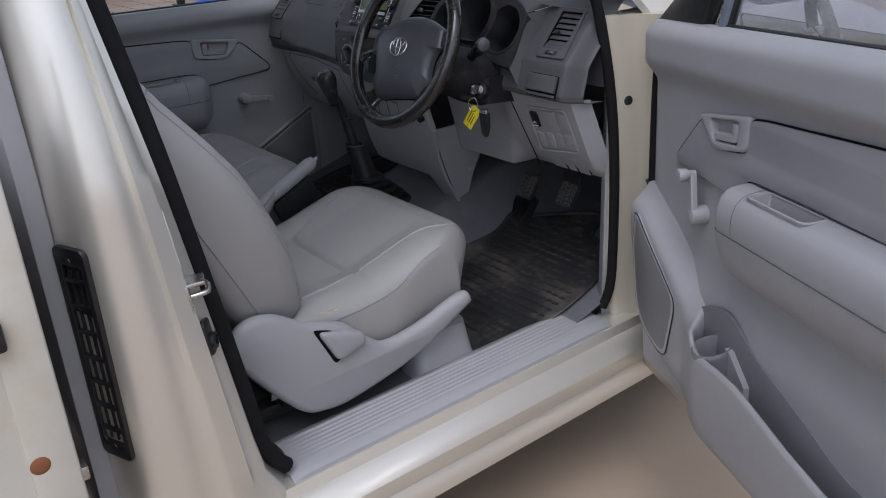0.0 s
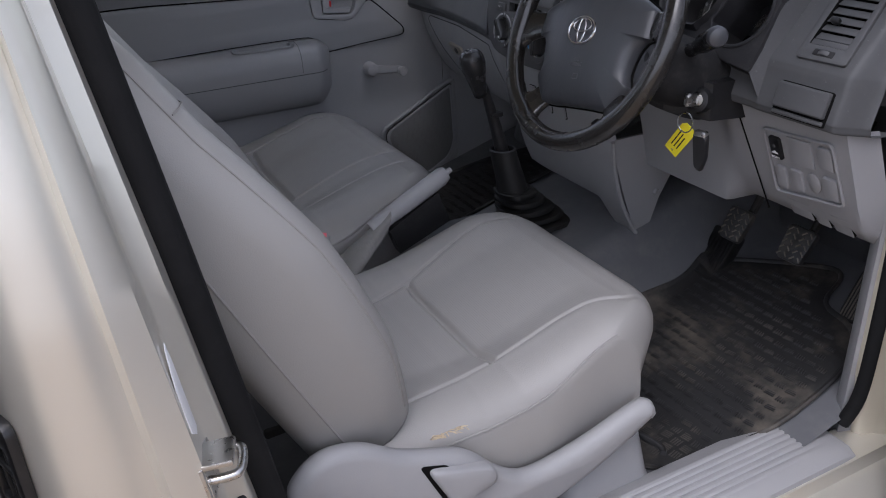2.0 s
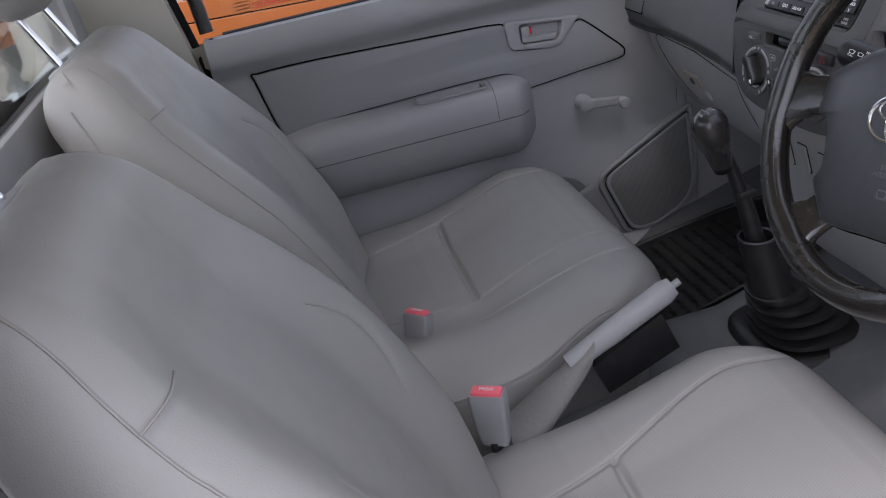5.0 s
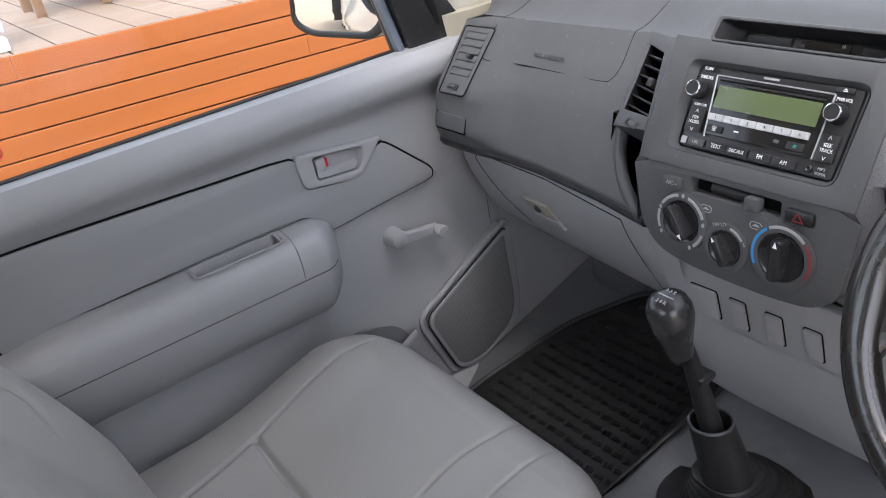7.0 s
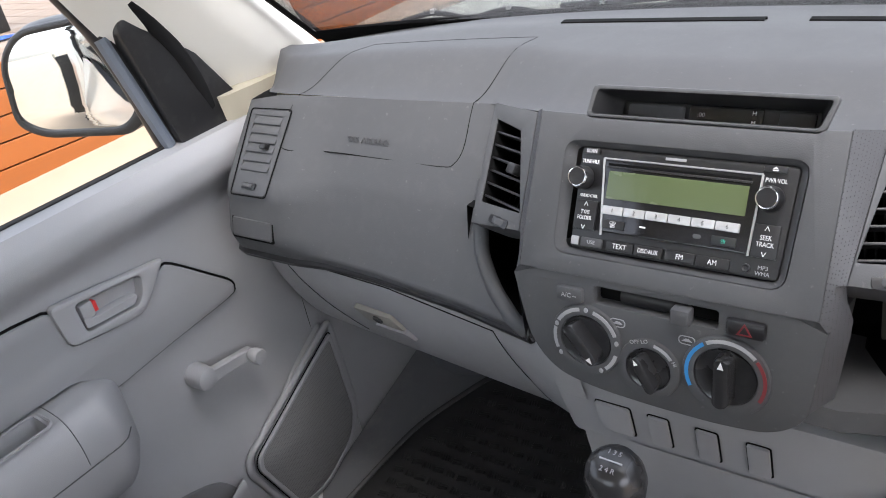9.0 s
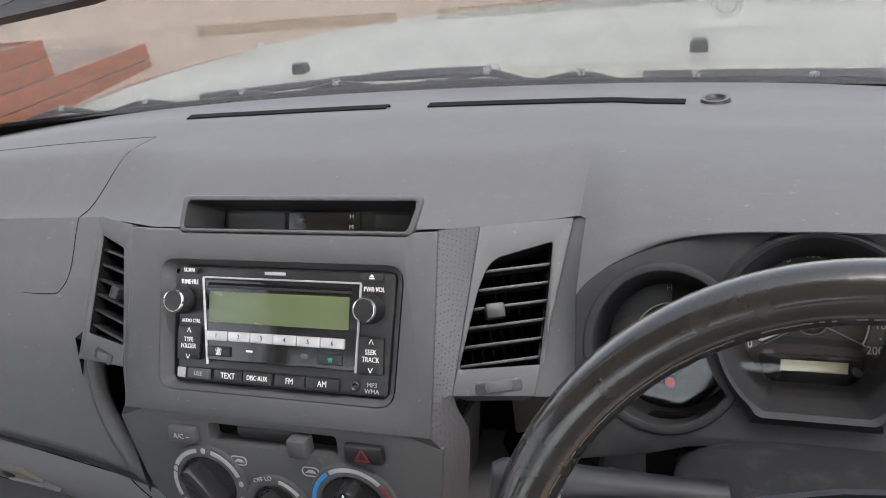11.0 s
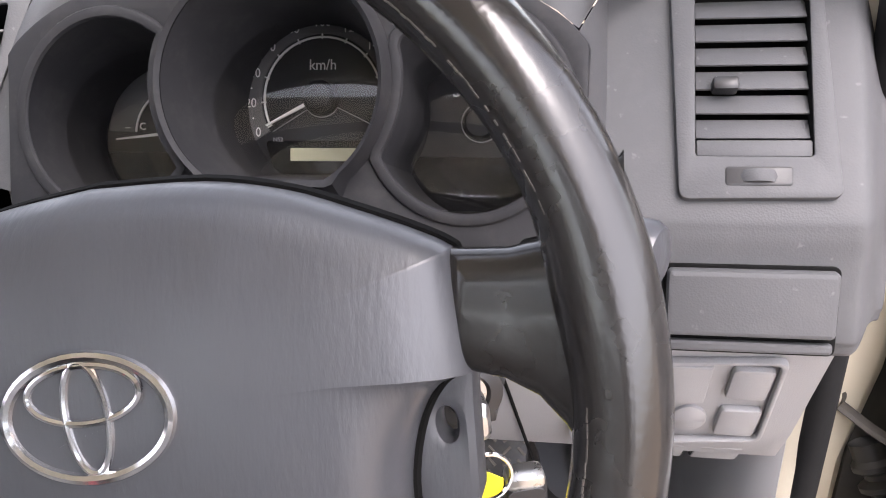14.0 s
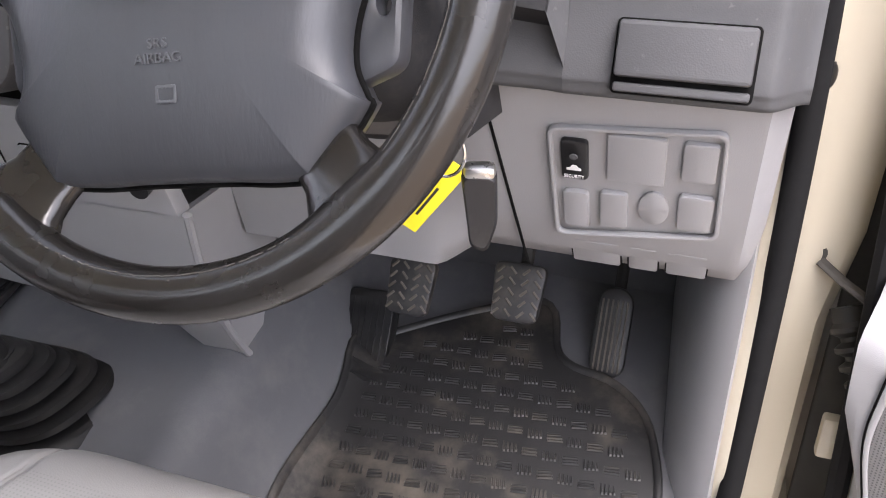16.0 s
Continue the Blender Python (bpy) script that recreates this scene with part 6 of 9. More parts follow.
part("lower_window", plate([(x, y) for x, y in circle(0.104, -0.025, 0.0525, 0.0545, 50) if y < -0.032], (), -0.0022, -0.0010, 0.0002), GLOSS_BLACK, fg, "smoked warning lamp window", m=DI)

# clear lens bowed across the three gauges
rows, dep = [], -0.038
for k in range(17):
    v = -0.020 + k * 0.0078
    rows.append([(x, v, dep) for x in np.linspace(-0.163, 0.160, 24)])
    dep += 0.0078 * math.tan(radians(-26.0 * smooth01((k - 5) / 8)))
lens_ = part("lens", sheet(B(), rows), LENS, cluster, "clear curved instrument lens", smooth=80, m=CL)
lens_.visible_shadow = False

# brow: from the pad's front edge to the fascia
rows = []
xs_b = np.linspace(0.244, 0.594, 64)
for t in np.linspace(0, 1, 8):
    row = []
    for x in xs_b:
        p = Vector(pad(x, 0.0))
        u = x - 0.417
        q = CL @ Vector((u, table(u, TOP_U, TOP_V), -0.001))
        if u > 0.160:
            q = (CL @ Vector((0.160, table(0.160, TOP_U, TOP_V), -0.001))).lerp(Vector((0.594, 0.350, 1.071)), (u - 0.160) / 0.017)
        r = p.lerp(q, t)
        row.append(r + Vector((0, -0.004 * math.sin(math.pi * t), 0.001)))
    rows.append(row)
part("brow", sheet(B(), rows), DASH_PLASTIC, cluster, "charcoal hood brow", smooth=60)

# end panel with vent, coin drawer, right of the cluster
endp = part("end_panel", boxed((0.60, 0.36, 0.90), (0.74, 0.40, 1.03), 0.004), DASH_PLASTIC, dash, "charcoal dash end panel")
prof_r = [(0.352, 1.072), (0.342, 1.065), (0.300, 1.019), (0.258, 0.972), (0.250, 0.958), (0.246, 0.940), (0.236, 0.905), (0.236, 0.895), (0.245, 0.884), (0.30, 0.880)]


def cut_out(bm, frame_, x0, y0, x1, y1):
    """Opens a window in a sheet where a vent sits."""
    inv = frame_.inverted()
    gone = []
    for f in bm.faces:
        c = inv @ f.calc_center_median()
        if x0 < c.x < x1 and y0 < c.y < y1 and abs(c.z) < 0.03:
            gone.append(f)
    bmesh.ops.delete(bm, geom=gone, context="FACES")
    return bm


fine = [(p.x, p.y) for p in catmull([(y, z, 0) for y, z in prof_r], 6)]
rows = []
for y, z in fine:
    rows.append([(x, y + 0.045 * smooth01((x - 0.728) / 0.03), z - 0.006 * smooth01((x - 0.728) / 0.03)) for x in np.linspace(0.592, 0.758, 50)])
part("panel", cut_out(sheet(B(), rows), RV, -0.040, -0.050, 0.034, 0.062), DASH_PLASTIC, endp, smooth=45)
rows = []
for y, z in [p for p in fine if p[1] < 0.962]:
    rows.append([(x, y + 0.004 * smooth01((0.595 - x) / 0.02), z) for x in np.linspace(0.514, 0.596, 12)])
part("lower_strip", sheet(B(), rows), DASH_PLASTIC, endp, "charcoal strip beside the column", smooth=45)
part("end_backing", boxed((0.580, 0.366, 0.95), (0.66, 0.376, 1.050), 0.002), DASH_PLASTIC, endp)
# panel between the centre vent and the cluster
a = [VR @ Vector((lerp(0.0590, 0.0050, t), lerp(0.0705, -0.0643, t), -0.001)) for t in np.linspace(0, 1, 10)]
b = [Vector(pad(0.248, 0.0))] + [CL @ Vector((table(t, [0, 0.3, 1], [-0.168, -0.1725, -0.1725]), table(t, [0, 0.3, 1], [0.078, 0.055, -0.004]), -0.002)) for t in np.linspace(0, 1, 9)]
part("vent_filler", sheet(B(), [a, [p.lerp(q, 0.5) + Vector((0, 0.004, 0)) for p, q in zip(a, b)], b]), DASH_PLASTIC, endp, "charcoal panel beside the cluster", smooth=60)
# strip between cluster and end panel, and the shelf below the cluster
rows = []
for t in np.linspace(0, 1, 10):
    row = []
    for u in np.linspace(0, 1, 8):
        c = CL @ Vector((table(t, [0, 0.25, 1], [0.160, 0.166, 0.164]), table(t, [0, 0.25, 1], [0.084, 0.060, -0.045]), -0.002))
        d = Vector((0.594, table(t, [0, 0.35, 0.6, 1], [0.350, 0.305, 0.262, 0.238]), table(t, [0, 0.35, 0.6, 1], [1.071, 1.022, 0.975, 0.90])))
        row.append(c.lerp(d, u))
    rows.append(row)
part("filler", sheet(B(), rows), DASH_PLASTIC, endp, smooth=60)
ev = thing("end_vent", RV @ Vector((0, -0.06, 0)), "charcoal driver's end air vent with slats and thumbwheel", "air vent", group="dash air vents")
hole = rrect(-0.0335, -0.0385, 0.0275, 0.0560, 0.002)
part("surround", plate(rounded([(-0.0475, 0.0660), (0.0345, 0.0660), (0.0420, -0.0615), (-0.0425, -0.0630)], 0.006), [hole], -0.004, 0.003, 0.0015), DASH_PLASTIC, ev, m=RV @ Matrix.Translation((0, 0, 0.002)))
part("duct", ring_wall(B(), hole, 0.004, rrect(-0.031, -0.036, 0.025, 0.053, 0.002), -0.03), MATT_BLACK, ev, m=RV)
part("duct_back", plate(hole, (), -0.034, -0.030, 0.0005), MATT_BLACK, ev, m=RV)
for k in range(7):
    y = 0.0535 - k * 0.0142
    bm = boxed((-0.033, -0.0064, -0.0008), (0.027, 0.0064, 0.0008), 0.0005)
    part("slat", bm, DASH_PLASTIC, ev, m=RV @ Matrix.Translation((0, y - 0.004, -0.002)) @ Matrix.Rotation(radians(-20), 4, "X"))
part("lower_blade", boxed((-0.033, -0.0385, -0.010), (0.0275, -0.0290, 0.003), 0.001), DASH_PLASTIC, ev, m=RV)
part("slider", boxed((-0.0245, -0.0015, -0.003), (-0.0105, 0.0065, 0.008), 0.002), BLACK_PLASTIC, ev, m=RV)
part("thumbwheel_frame", plate(rrect(-0.0185, -0.0555, 0.0165, -0.0445, 0.002), (), 0.002, 0.0055, 0.001), BLACK_PLASTIC, ev, m=RV)
part("thumbwheel", lathe(B(), [(0, -0.0034), (0.0125, -0.0034), (0.0135, 0), (0.0125, 0.0034), (0, 0.0034)], 28, Matrix.Translation((-0.001, -0.05, -0.004)) @ Matrix.Rotation(radians(90), 4, "X")), DASH_PLASTIC, ev, m=RV)

dr = part("coin_drawer", plate(rrect(-0.0490, -0.0290, 0.0440, 0.0216, 0.004), (), -0.001, 0.0025, 0.0008), MATT_BLACK, dash, "charcoal flip-down coin drawer in dark recess", m=PK)
part("flap", plate(rrect(-0.0470, -0.0175, 0.0420, 0.0200, 0.003), (), 0.001, 0.011, 0.003), DASH_PLASTIC, dr, m=PK)
part("flap_lip", plate(rrect(-0.0470, -0.0275, 0.0420, -0.0210, 0.002), (), 0.001, 0.006, 0.002), DASH_PLASTIC, dr, m=PK)

# light grey knee panel, driver's side
kp = thing("knee_panel", (0.5, 0.33, 0.67), "light grey driver's knee panel with switch bank", "dash panel")
prof_k = [(0.262, 0.884), (0.272, 0.862), (0.298, 0.805), (0.322, 0.752), (0.348, 0.705), (0.375, 0.680), (0.42, 0.676)]
rows = []
for y, z in prof_k:
    row = []
    for x in np.linspace(0.235, 0.752, 60):
        e = smooth01((x - 0.735) / 0.02)
        c = smooth01((0.50 - x) / 0.05)
        # under the column the panel sits lower and stands more upright
        zc = min(z, 0.845) - 0.020 * smooth01((0.80 - z) / 0.12)
        yc = 0.300 + 0.26 * (0.845 - zc) + (0.06 if z == prof_k[-1][1] else 0.0)
        row.append((x, lerp(y + 0.05 * e, yc, c), lerp(z, zc, c)))
    rows.append(row)
part("panel", sheet(B(), rows), LIGHT_PLASTIC, kp, smooth=60)
KF = SW @ Matrix.Translation((0, 0.0, 0.002))
part("switch_frame", plate(rounded([(-0.0760, 0.0480), (0.0600, 0.0600), (0.0640, -0.0640), (-0.0740, -0.0860)], 0.010), [rounded([(-0.0720, 0.0440), (0.0560, 0.0560), (0.0600, -0.0600), (-0.0700, -0.0815)], 0.008)], -0.002, 0.004, 0.0018), LIGHT_PLASTIC, kp, "grey switch bank frame", m=KF)


def blank(x0, y0, x1, y1, nm="blank_switch", ma=LIGHT_PLASTIC, h=0.0032, r=0.004):
    y0, y1 = min(y0, y1), max(y0, y1)
    return part(nm, plate(rrect(min(x0, x1), y0, max(x0, x1), y1, r), (), -0.003, h, 0.0018), ma, kp, m=KF)


sec = blank(-0.0657, -0.0089, -0.0437, 0.0349, "security_lamp", BLACK_PLASTIC)
lettering("SECURITY", 0.0052, KF, WHITE_INK, sec, -0.0547, -0.0030, 0.0052, width=0.72)
part("lamp", lathe(B(), [(0, 0.0065), (0.003, 0.006), (0.0035, 0.005), (0, 0.005)], 16, Matrix.Translation((-0.0547, 0.020, 0))), DASH_PLASTIC, sec, m=KF)
part("car_symbol", plate([(-0.006, -0.002), (-0.006, 0.0005), (-0.003, 0.001), (-0.0015, 0.004), (0.002, 0.004), (0.004, 0.001), (0.006, 0.0005), (0.006, -0.002)], (), 0.005, 0.0055, 0.0001), WHITE_INK, sec, m=KF @ Matrix.Translation((-0.0547, 0.0065, 0)))
blank(-0.0289, -0.0069, 0.0166, 0.0455, h=0.0022, r=0.002)
blank(0.0286, 0.0038, 0.0548, 0.0456)
blank(-0.0654, -0.0706, -0.0438, -0.0250)
blank(-0.0344, -0.0655, -0.0114, -0.0210)
blank(0.0289, -0.0558, 0.0567, -0.0133)
part("blank_cap", lathe(B(), [(0, 0.0012), (0.0115, 0.0012), (0.0125, 0.0004), (0.0125, -0.002), (0, -0.002)], 28, Matrix.Translation((0.0096, -0.0362, 0)) @ Matrix.Diagonal((1, 1.6, 1, 1))), LIGHT_PLASTIC, kp, m=KF)
FL = plane((0.65, 0.3525, 0.7035), (1, 0, 0), (0, -0.58, 0.81))
for x0, x1 in ((-0.062, -0.018), (-0.010, 0.016), (0.024, 0.059)):
    part("flap_gap", plate(rrect(x0 - 0.0014, -0.026, x1 + 0.0014, 0.0175, 0.003), (), -0.006, 0.0008, 0.0003), MATT_BLACK, kp, m=FL)
    part("lower_flap", plate(rrect(x0, -0.027, x1, 0.016, 0.003), (), -0.006, 0.0018, 0.0008), LIGHT_PLASTIC, kp, m=FL)
part("panel_seam", tube(B(), [SW @ Vector((lerp(-0.125, -0.104, t), lerp(0.060, -0.140, t), 0.001)) for t in np.linspace(0, 1, 12)], 0.0014, 5), MATT_BLACK, kp)

# steering column shroud
col = thing("steering_column", (0.43, 0.2, 0.9), "black plastic steering column shroud with stalks and ignition lock", "steering column")
W0 = plane((0.4195, 0.0406, 1.0055), (1, 0.0, 0), (0, 0.407, 0.914))     # wheel plane, z towards the driver
rings = []
for t in np.linspace(0, 1, 10):
    z = lerp(-0.055, -0.235, t)
    k = smooth01(t / 0.6)
    w, top, low = lerp(0.074, 0.104, k), lerp(0.014, 0.047, k), lerp(0.058, 0.077, t)
    ring = []
    for a in np.linspace(0, 2 * math.pi, 40, endpoint=False):
        c, s_ = math.cos(a), math.sin(a)
        ring.append((w * math.copysign(abs(c) ** 0.6, c), (top if s_ > 0 else low) * math.copysign(abs(s_) ** (0.7 if s_ > 0 else 0.6), s_), z))
    rings.append(ring)
part("shroud", loft(B(), rings), SHROUD_PLASTIC, col, "black column shroud", smooth=60, m=W0)
# added black sheet; its colour stands for the shade over the column
part("gap_shade", plate(rounded([(-0.125, -0.10), (0.115, -0.10), (0.115, 0.0), (-0.125, 0.0)], 0.01), (), -0.004, 0.0, 0.001), MATT_BLACK, col, "black sheet put in for the shade above the column", m=plane((0.417, 0.268, 0.958), (1, 0, 0), (0, 0.1, 1)))
part("shroud_seam", tube(B(), [(x, 0.012, z) for x, z in ((-0.066, -0.06), (-0.084, -0.22))], 0.0012, 5), MATT_BLACK, col, m=W0)


def stalk(s, nm, tip, label):
    root = Vector((0.486, 0.180, 0.960)) if s > 0 else Vector((0.352, 0.166, 0.976))
    tip = Vector(tip)
    d = (tip - root)
    pts = [root + d * t for t in (0, 0.18, 0.2, 0.4, 0.62, 0.64, 0.95, 1.0)]
    ob = part(nm, tube(B(), pts, [0.012, 0.012, 0.010, 0.0105, 0.0125, 0.0145, 0.0150, 0.011], 18) if s > 0 else tube(B(), pts, [0.0125, 0.0130, 0.0125, 0.0140, 0.0152, 0.0158, 0.0160, 0.012], 18), GLOSS_BLACK if s > 0 else BLACK_PLASTIC, col, label, smooth=50)
    x = d.normalized()
    return ob, root, tip, x


sw1, r1, t1, x1 = stalk(1, "light_stalk", (0.603, 0.126, 1.016), "black headlamp stalk with worn tip")
part("worn_tip", lathe(B(), [(0.0150, -0.002), (0.0152, 0.004), (0.013, 0.008), (0.008, 0.010), (0, 0.0105)], 20, plane(t1, (0, 0, 1), (x1.y, -x1.x, 0)) @ Matrix.Identity(4)), HUB_PLASTIC, sw1, "shiny worn tip")
mm = plane(r1.lerp(t1, 0.68) + Vector((0, -0.0135, 0.0065)), x1, (0, 0.45, 1)) @ Matrix.Diagonal((0.55, 0.55, 1, 1))
bm = plate([(-0.009, 0), (-0.004, 0.004), (-0.004, 0.0018), (0.004, 0.0018), (0.004, 0.004), (0.009, 0), (0.004, -0.004), (0.004, -0.0018), (-0.004, -0.0018), (-0.004, -0.004)], [[(-0.007, 0), (-0.005, 0.0017), (-0.005, 0.0009), (0.005, 0.0009), (0.005, 0.0017), (0.007, 0), (0.005, -0.0017), (0.005, -0.0009), (-0.005, -0.0009), (-0.005, -0.0017)]], 0, 0.0006, 0.0001)
part("arrows", bm, WHITE_INK, sw1, "white indicator arrows", m=mm)
lettering("OFF", 0.003, plane(r1.lerp(t1, 0.86) + Vector((0, -0.013, 0.0085)), x1, (0, 0.5, 1)), WHITE_INK, sw1)
sw2, r2, t2, x2 = stalk(-1, "wiper_stalk", (0.213, 0.128, 1.006), "black wiper stalk with white lettering")
mm = plane(r2.lerp(t2, 0.72) + Vector((0, -0.0142, 0.0078)), -x2, (0, 0.48, 1))
lettering("MIST\nOFF\nLO\nHI", 0.0036, mm, WHITE_INK, sw2, 0.004, 0.001, 0.0004, width=0.95)
lettering("PULL", 0.0034, mm, WHITE_INK, sw2, -0.0165, -0.002, 0.0004)
for xx in (-0.0235, -0.0075):
    part("wiper_symbol", plate([(xx - 0.004, 0.0), (xx - 0.0055, 0.005), (xx, 0.0065), (xx + 0.0055, 0.005), (xx + 0.004, 0.0)], [[(xx - 0.003, 0.001), (xx - 0.0042, 0.0043), (xx, 0.0054), (xx + 0.0042, 0.0043), (xx + 0.003, 0.001)]], 0, 0.0006, 0.0001), WHITE_INK, sw2, m=mm @ Matrix.Diagonal((0.7, 0.7, 1, 1)))

# ignition lock, key, fob and tag
ig = plane((0.519, 0.192, 0.893), (0.94, 0.33, 0), (0.05, 0.25, 0.96))
lockb = part("ignition_lock", lathe(B(), [(0.0, 0.012), (0.009, 0.012), (0.012, 0.016), (0.019, 0.014), (0.021, 0.0), (0.023, -0.05), (0, -0.05)], 32), BLACK_PLASTIC, col, "black ignition lock collar", m=ig)
part("barrel", lathe(B(), [(0, 0.0135), (0.011, 0.0135), (0.012, 0.010), (0, 0.010)], 28), STEEL, lockb, "worn steel lock barrel", m=ig)
part("lock_boss", loft(B(), [[(0.470, 0.16, 0.93), (0.535, 0.20, 0.92), (0.535, 0.20, 0.86), (0.470, 0.16, 0.87)], [(0.46, 0.30, 0.93), (0.54, 0.32, 0.92), (0.54, 0.32, 0.85), (0.46, 0.30, 0.86)]]), BLACK_PLASTIC, col)
keys = thing("car_key", (0.54, 0.175, 0.80), "car key in the ignition with black fob and yellow paper tag", "key")
part("key_head", loft(B(), [[(x * k, y * k, z) for x, y in rrect(-0.0055, -0.011, 0.0055, 0.011, 0.005)] for k, z in ((0.6, 0.012), (0.9, 0.018), (1.0, 0.03), (0.95, 0.045), (0.5, 0.050))]), STEEL, keys, "dull metal key head", m=ig)
kr = Vector((0.536, 0.148, 0.872))
part("split_ring", tube(B(), [kr + Vector((0.012 * math.cos(a), 0.004 * math.cos(a), 0.016 * math.sin(a) - 0.004)) for a in np.linspace(0, 2 * math.pi, 28, endpoint=False)], 0.0012, 6, loop=True), CHROME, keys, "steel split ring")
fobm = plane((0.553, 0.168, 0.822), (0.95, 0.3, 0), (0.10, 0.0, 1))
fob = part("fob", loft(B(), [[(x, y, z) for x, y in rounded([(-0.013 * k, 0.030 * k), (0.012 * k, 0.030 * k), (0.013 * k, -0.010 * k), (0.006 * k, -0.034 * k), (-0.006 * k, -0.030 * k)], 0.006)] for k, z in ((0.85, -0.007), (1.0, -0.003), (1.0, 0.003), (0.85, 0.007))]), BLACK_PLASTIC, keys, "black remote fob", m=fobm)
part("fob_cap", boxed((-0.011, 0.024, -0.0075), (0.011, 0.034, 0.0075), 0.004), STEEL, fob, "chromed fob cap", m=fobm)
tagm = plane((0.516, 0.160, 0.832), (0.78, 0.2, -0.58), (0.60, 0.0, 0.80))
tg_ = part("paper_tag", plate([(-0.014, -0.032), (0.013, -0.032), (0.014, 0.026), (0.008, 0.034), (-0.008, 0.034), (-0.014, 0.026)], [circle(0.0, -0.026, 0.0022, n=10)], 0, 0.0012, 0.0003), YELLOW_TAG, keys, "yellow key tag with handwriting", m=tagm)
for k in range(3):
    part("writing_bar", boxed((-0.008 + k * 0.006, -0.018, 0.0012), (-0.006 + k * 0.006, 0.018 - 0.004 * k, 0.0016)), BLACK_PLASTIC, tg_, m=tagm)

# ---- steering wheel ----
wheel = thing("steering_wheel", (0.4175, 0.05, 0.82), "worn black leather steering wheel with charcoal airbag pad", "steering wheel")
W1 = W0 @ Matrix.Rotation(radians(9), 4, "Z")    # the wheel stands turned a little to the left
RW, rr = 0.1752, 0.0153
SPOKES = (4, 176, 231, 309)
bm = B()
rings = []
for k in range(120):
    a = 2 * math.pi * k / 120
    sw_ = sum(math.exp(-(((math.degrees(a) - s + 180) % 360 - 180) / 9.0) ** 2) for s in SPOKES)
    r_in = rr * (1 + 0.18 * sw_)
    ring = []
    for j in range(18):
        b = 2 * math.pi * j / 18
        c, s_ = math.cos(b), math.sin(b)
        q = RW + (rr if c > 0 else r_in) * c
        ring.append((q * math.cos(a), q * math.sin(a), rr * 1.02 * s_))
    rings.append(ring)
loft(bm, rings, True, False, True)
rim = part("rim", bm, LEATHER_BLACK, wheel, "worn shiny black leather rim", smooth=80, m=W1)
rnd = random.Random(12)
bm = B()
for k in range(420):
    if rnd.random() < 0.16 + 0.16 * math.sin(k * 0.071 + 1.0):
        continue
    t0, t1 = 2 * math.pi * k / 420, 2 * math.pi * (k + rnd.uniform(0.8, 1.02)) / 420
    q = RW - rr * 0.72 + rnd.uniform(-0.0002, 0.0002)
    tube(bm, [(q * math.cos(t), q * math.sin(t), rr * 0.703) for t in (t0, (t0 + t1) / 2, t1)], 0.00042, 4)
tagged(part("rim_seam", bm, RIM_THREAD, rim, "pale worn stitching", m=W1), kind="stuff")
def spoke(rows, turn=0.0, flip=1):
    """A spoke: rows of (along, upper edge, lower edge, height of its face)."""
    rings = []
    for x, a, b, z in rows:
        c, w = (a + b) / 2, (a - b) / 2
        rings.append([(x * flip, c + w * math.copysign(abs(math.cos(t)) ** 0.55, math.cos(t)), z - 0.009 + 0.009 * math.copysign(abs(math.sin(t)) ** 0.6, math.sin(t))) for t in np.linspace(0, 2 * math.pi, 28, endpoint=False)])
    part("spoke", loft(B(), rings), LEATHER_BLACK, wheel, "worn black leather spoke", smooth=70, m=W1 @ Matrix.Rotation(radians(turn), 4, "Z"))


for side in (-1, 1):
    spoke([(0.112, 0.052, 0.012, -0.014), (0.124, 0.0525, 0.0115, -0.0085), (0.138, 0.0535, 0.010, -0.005), (0.149, 0.057, 0.006, -0.001), (0.158, 0.064, -0.002, 0.003), (0.166, 0.074, -0.014, 0.006), (0.173, 0.085, -0.027, 0.006)], -9 * side, side)
    spoke([(0.118, 0.021, -0.021, -0.016), (0.132, 0.0205, -0.0205, -0.010), (0.144, 0.021, -0.021, -0.006), (0.155, 0.025, -0.025, 0.0), (0.164, 0.034, -0.034, 0.005), (0.172, 0.046, -0.046, 0.006)], -51 * side, side)
# airbag pad: soft domed cover
half_shape = [(0.0, 0.0712), (0.04, 0.068), (0.07, 0.0605), (0.095, 0.0495), (0.113, 0.0405), (0.1234, 0.0341), (0.1255, 0.0287), (0.1273, -0.005), (0.1258, -0.0083), (0.1145, -0.0121), (0.1049, -0.0247), (0.0988, -0.044), (0.098, -0.0621), (0.1037, -0.0772), (0.1048, -0.0829), (0.0817, -0.1137), (0.0762, -0.1169), (0.0522, -0.1181), (0.03, -0.1172), (0.0, -0.117)]
half_shape = [(p.x, p.y) for p in catmull([(x, y, 0) for x, y in half_shape], 4)]
shape = [Vector((x, y, 0)) for x, y in half_shape + [(-x, y) for x, y in half_shape[-2:0:-1]]]
rings = []
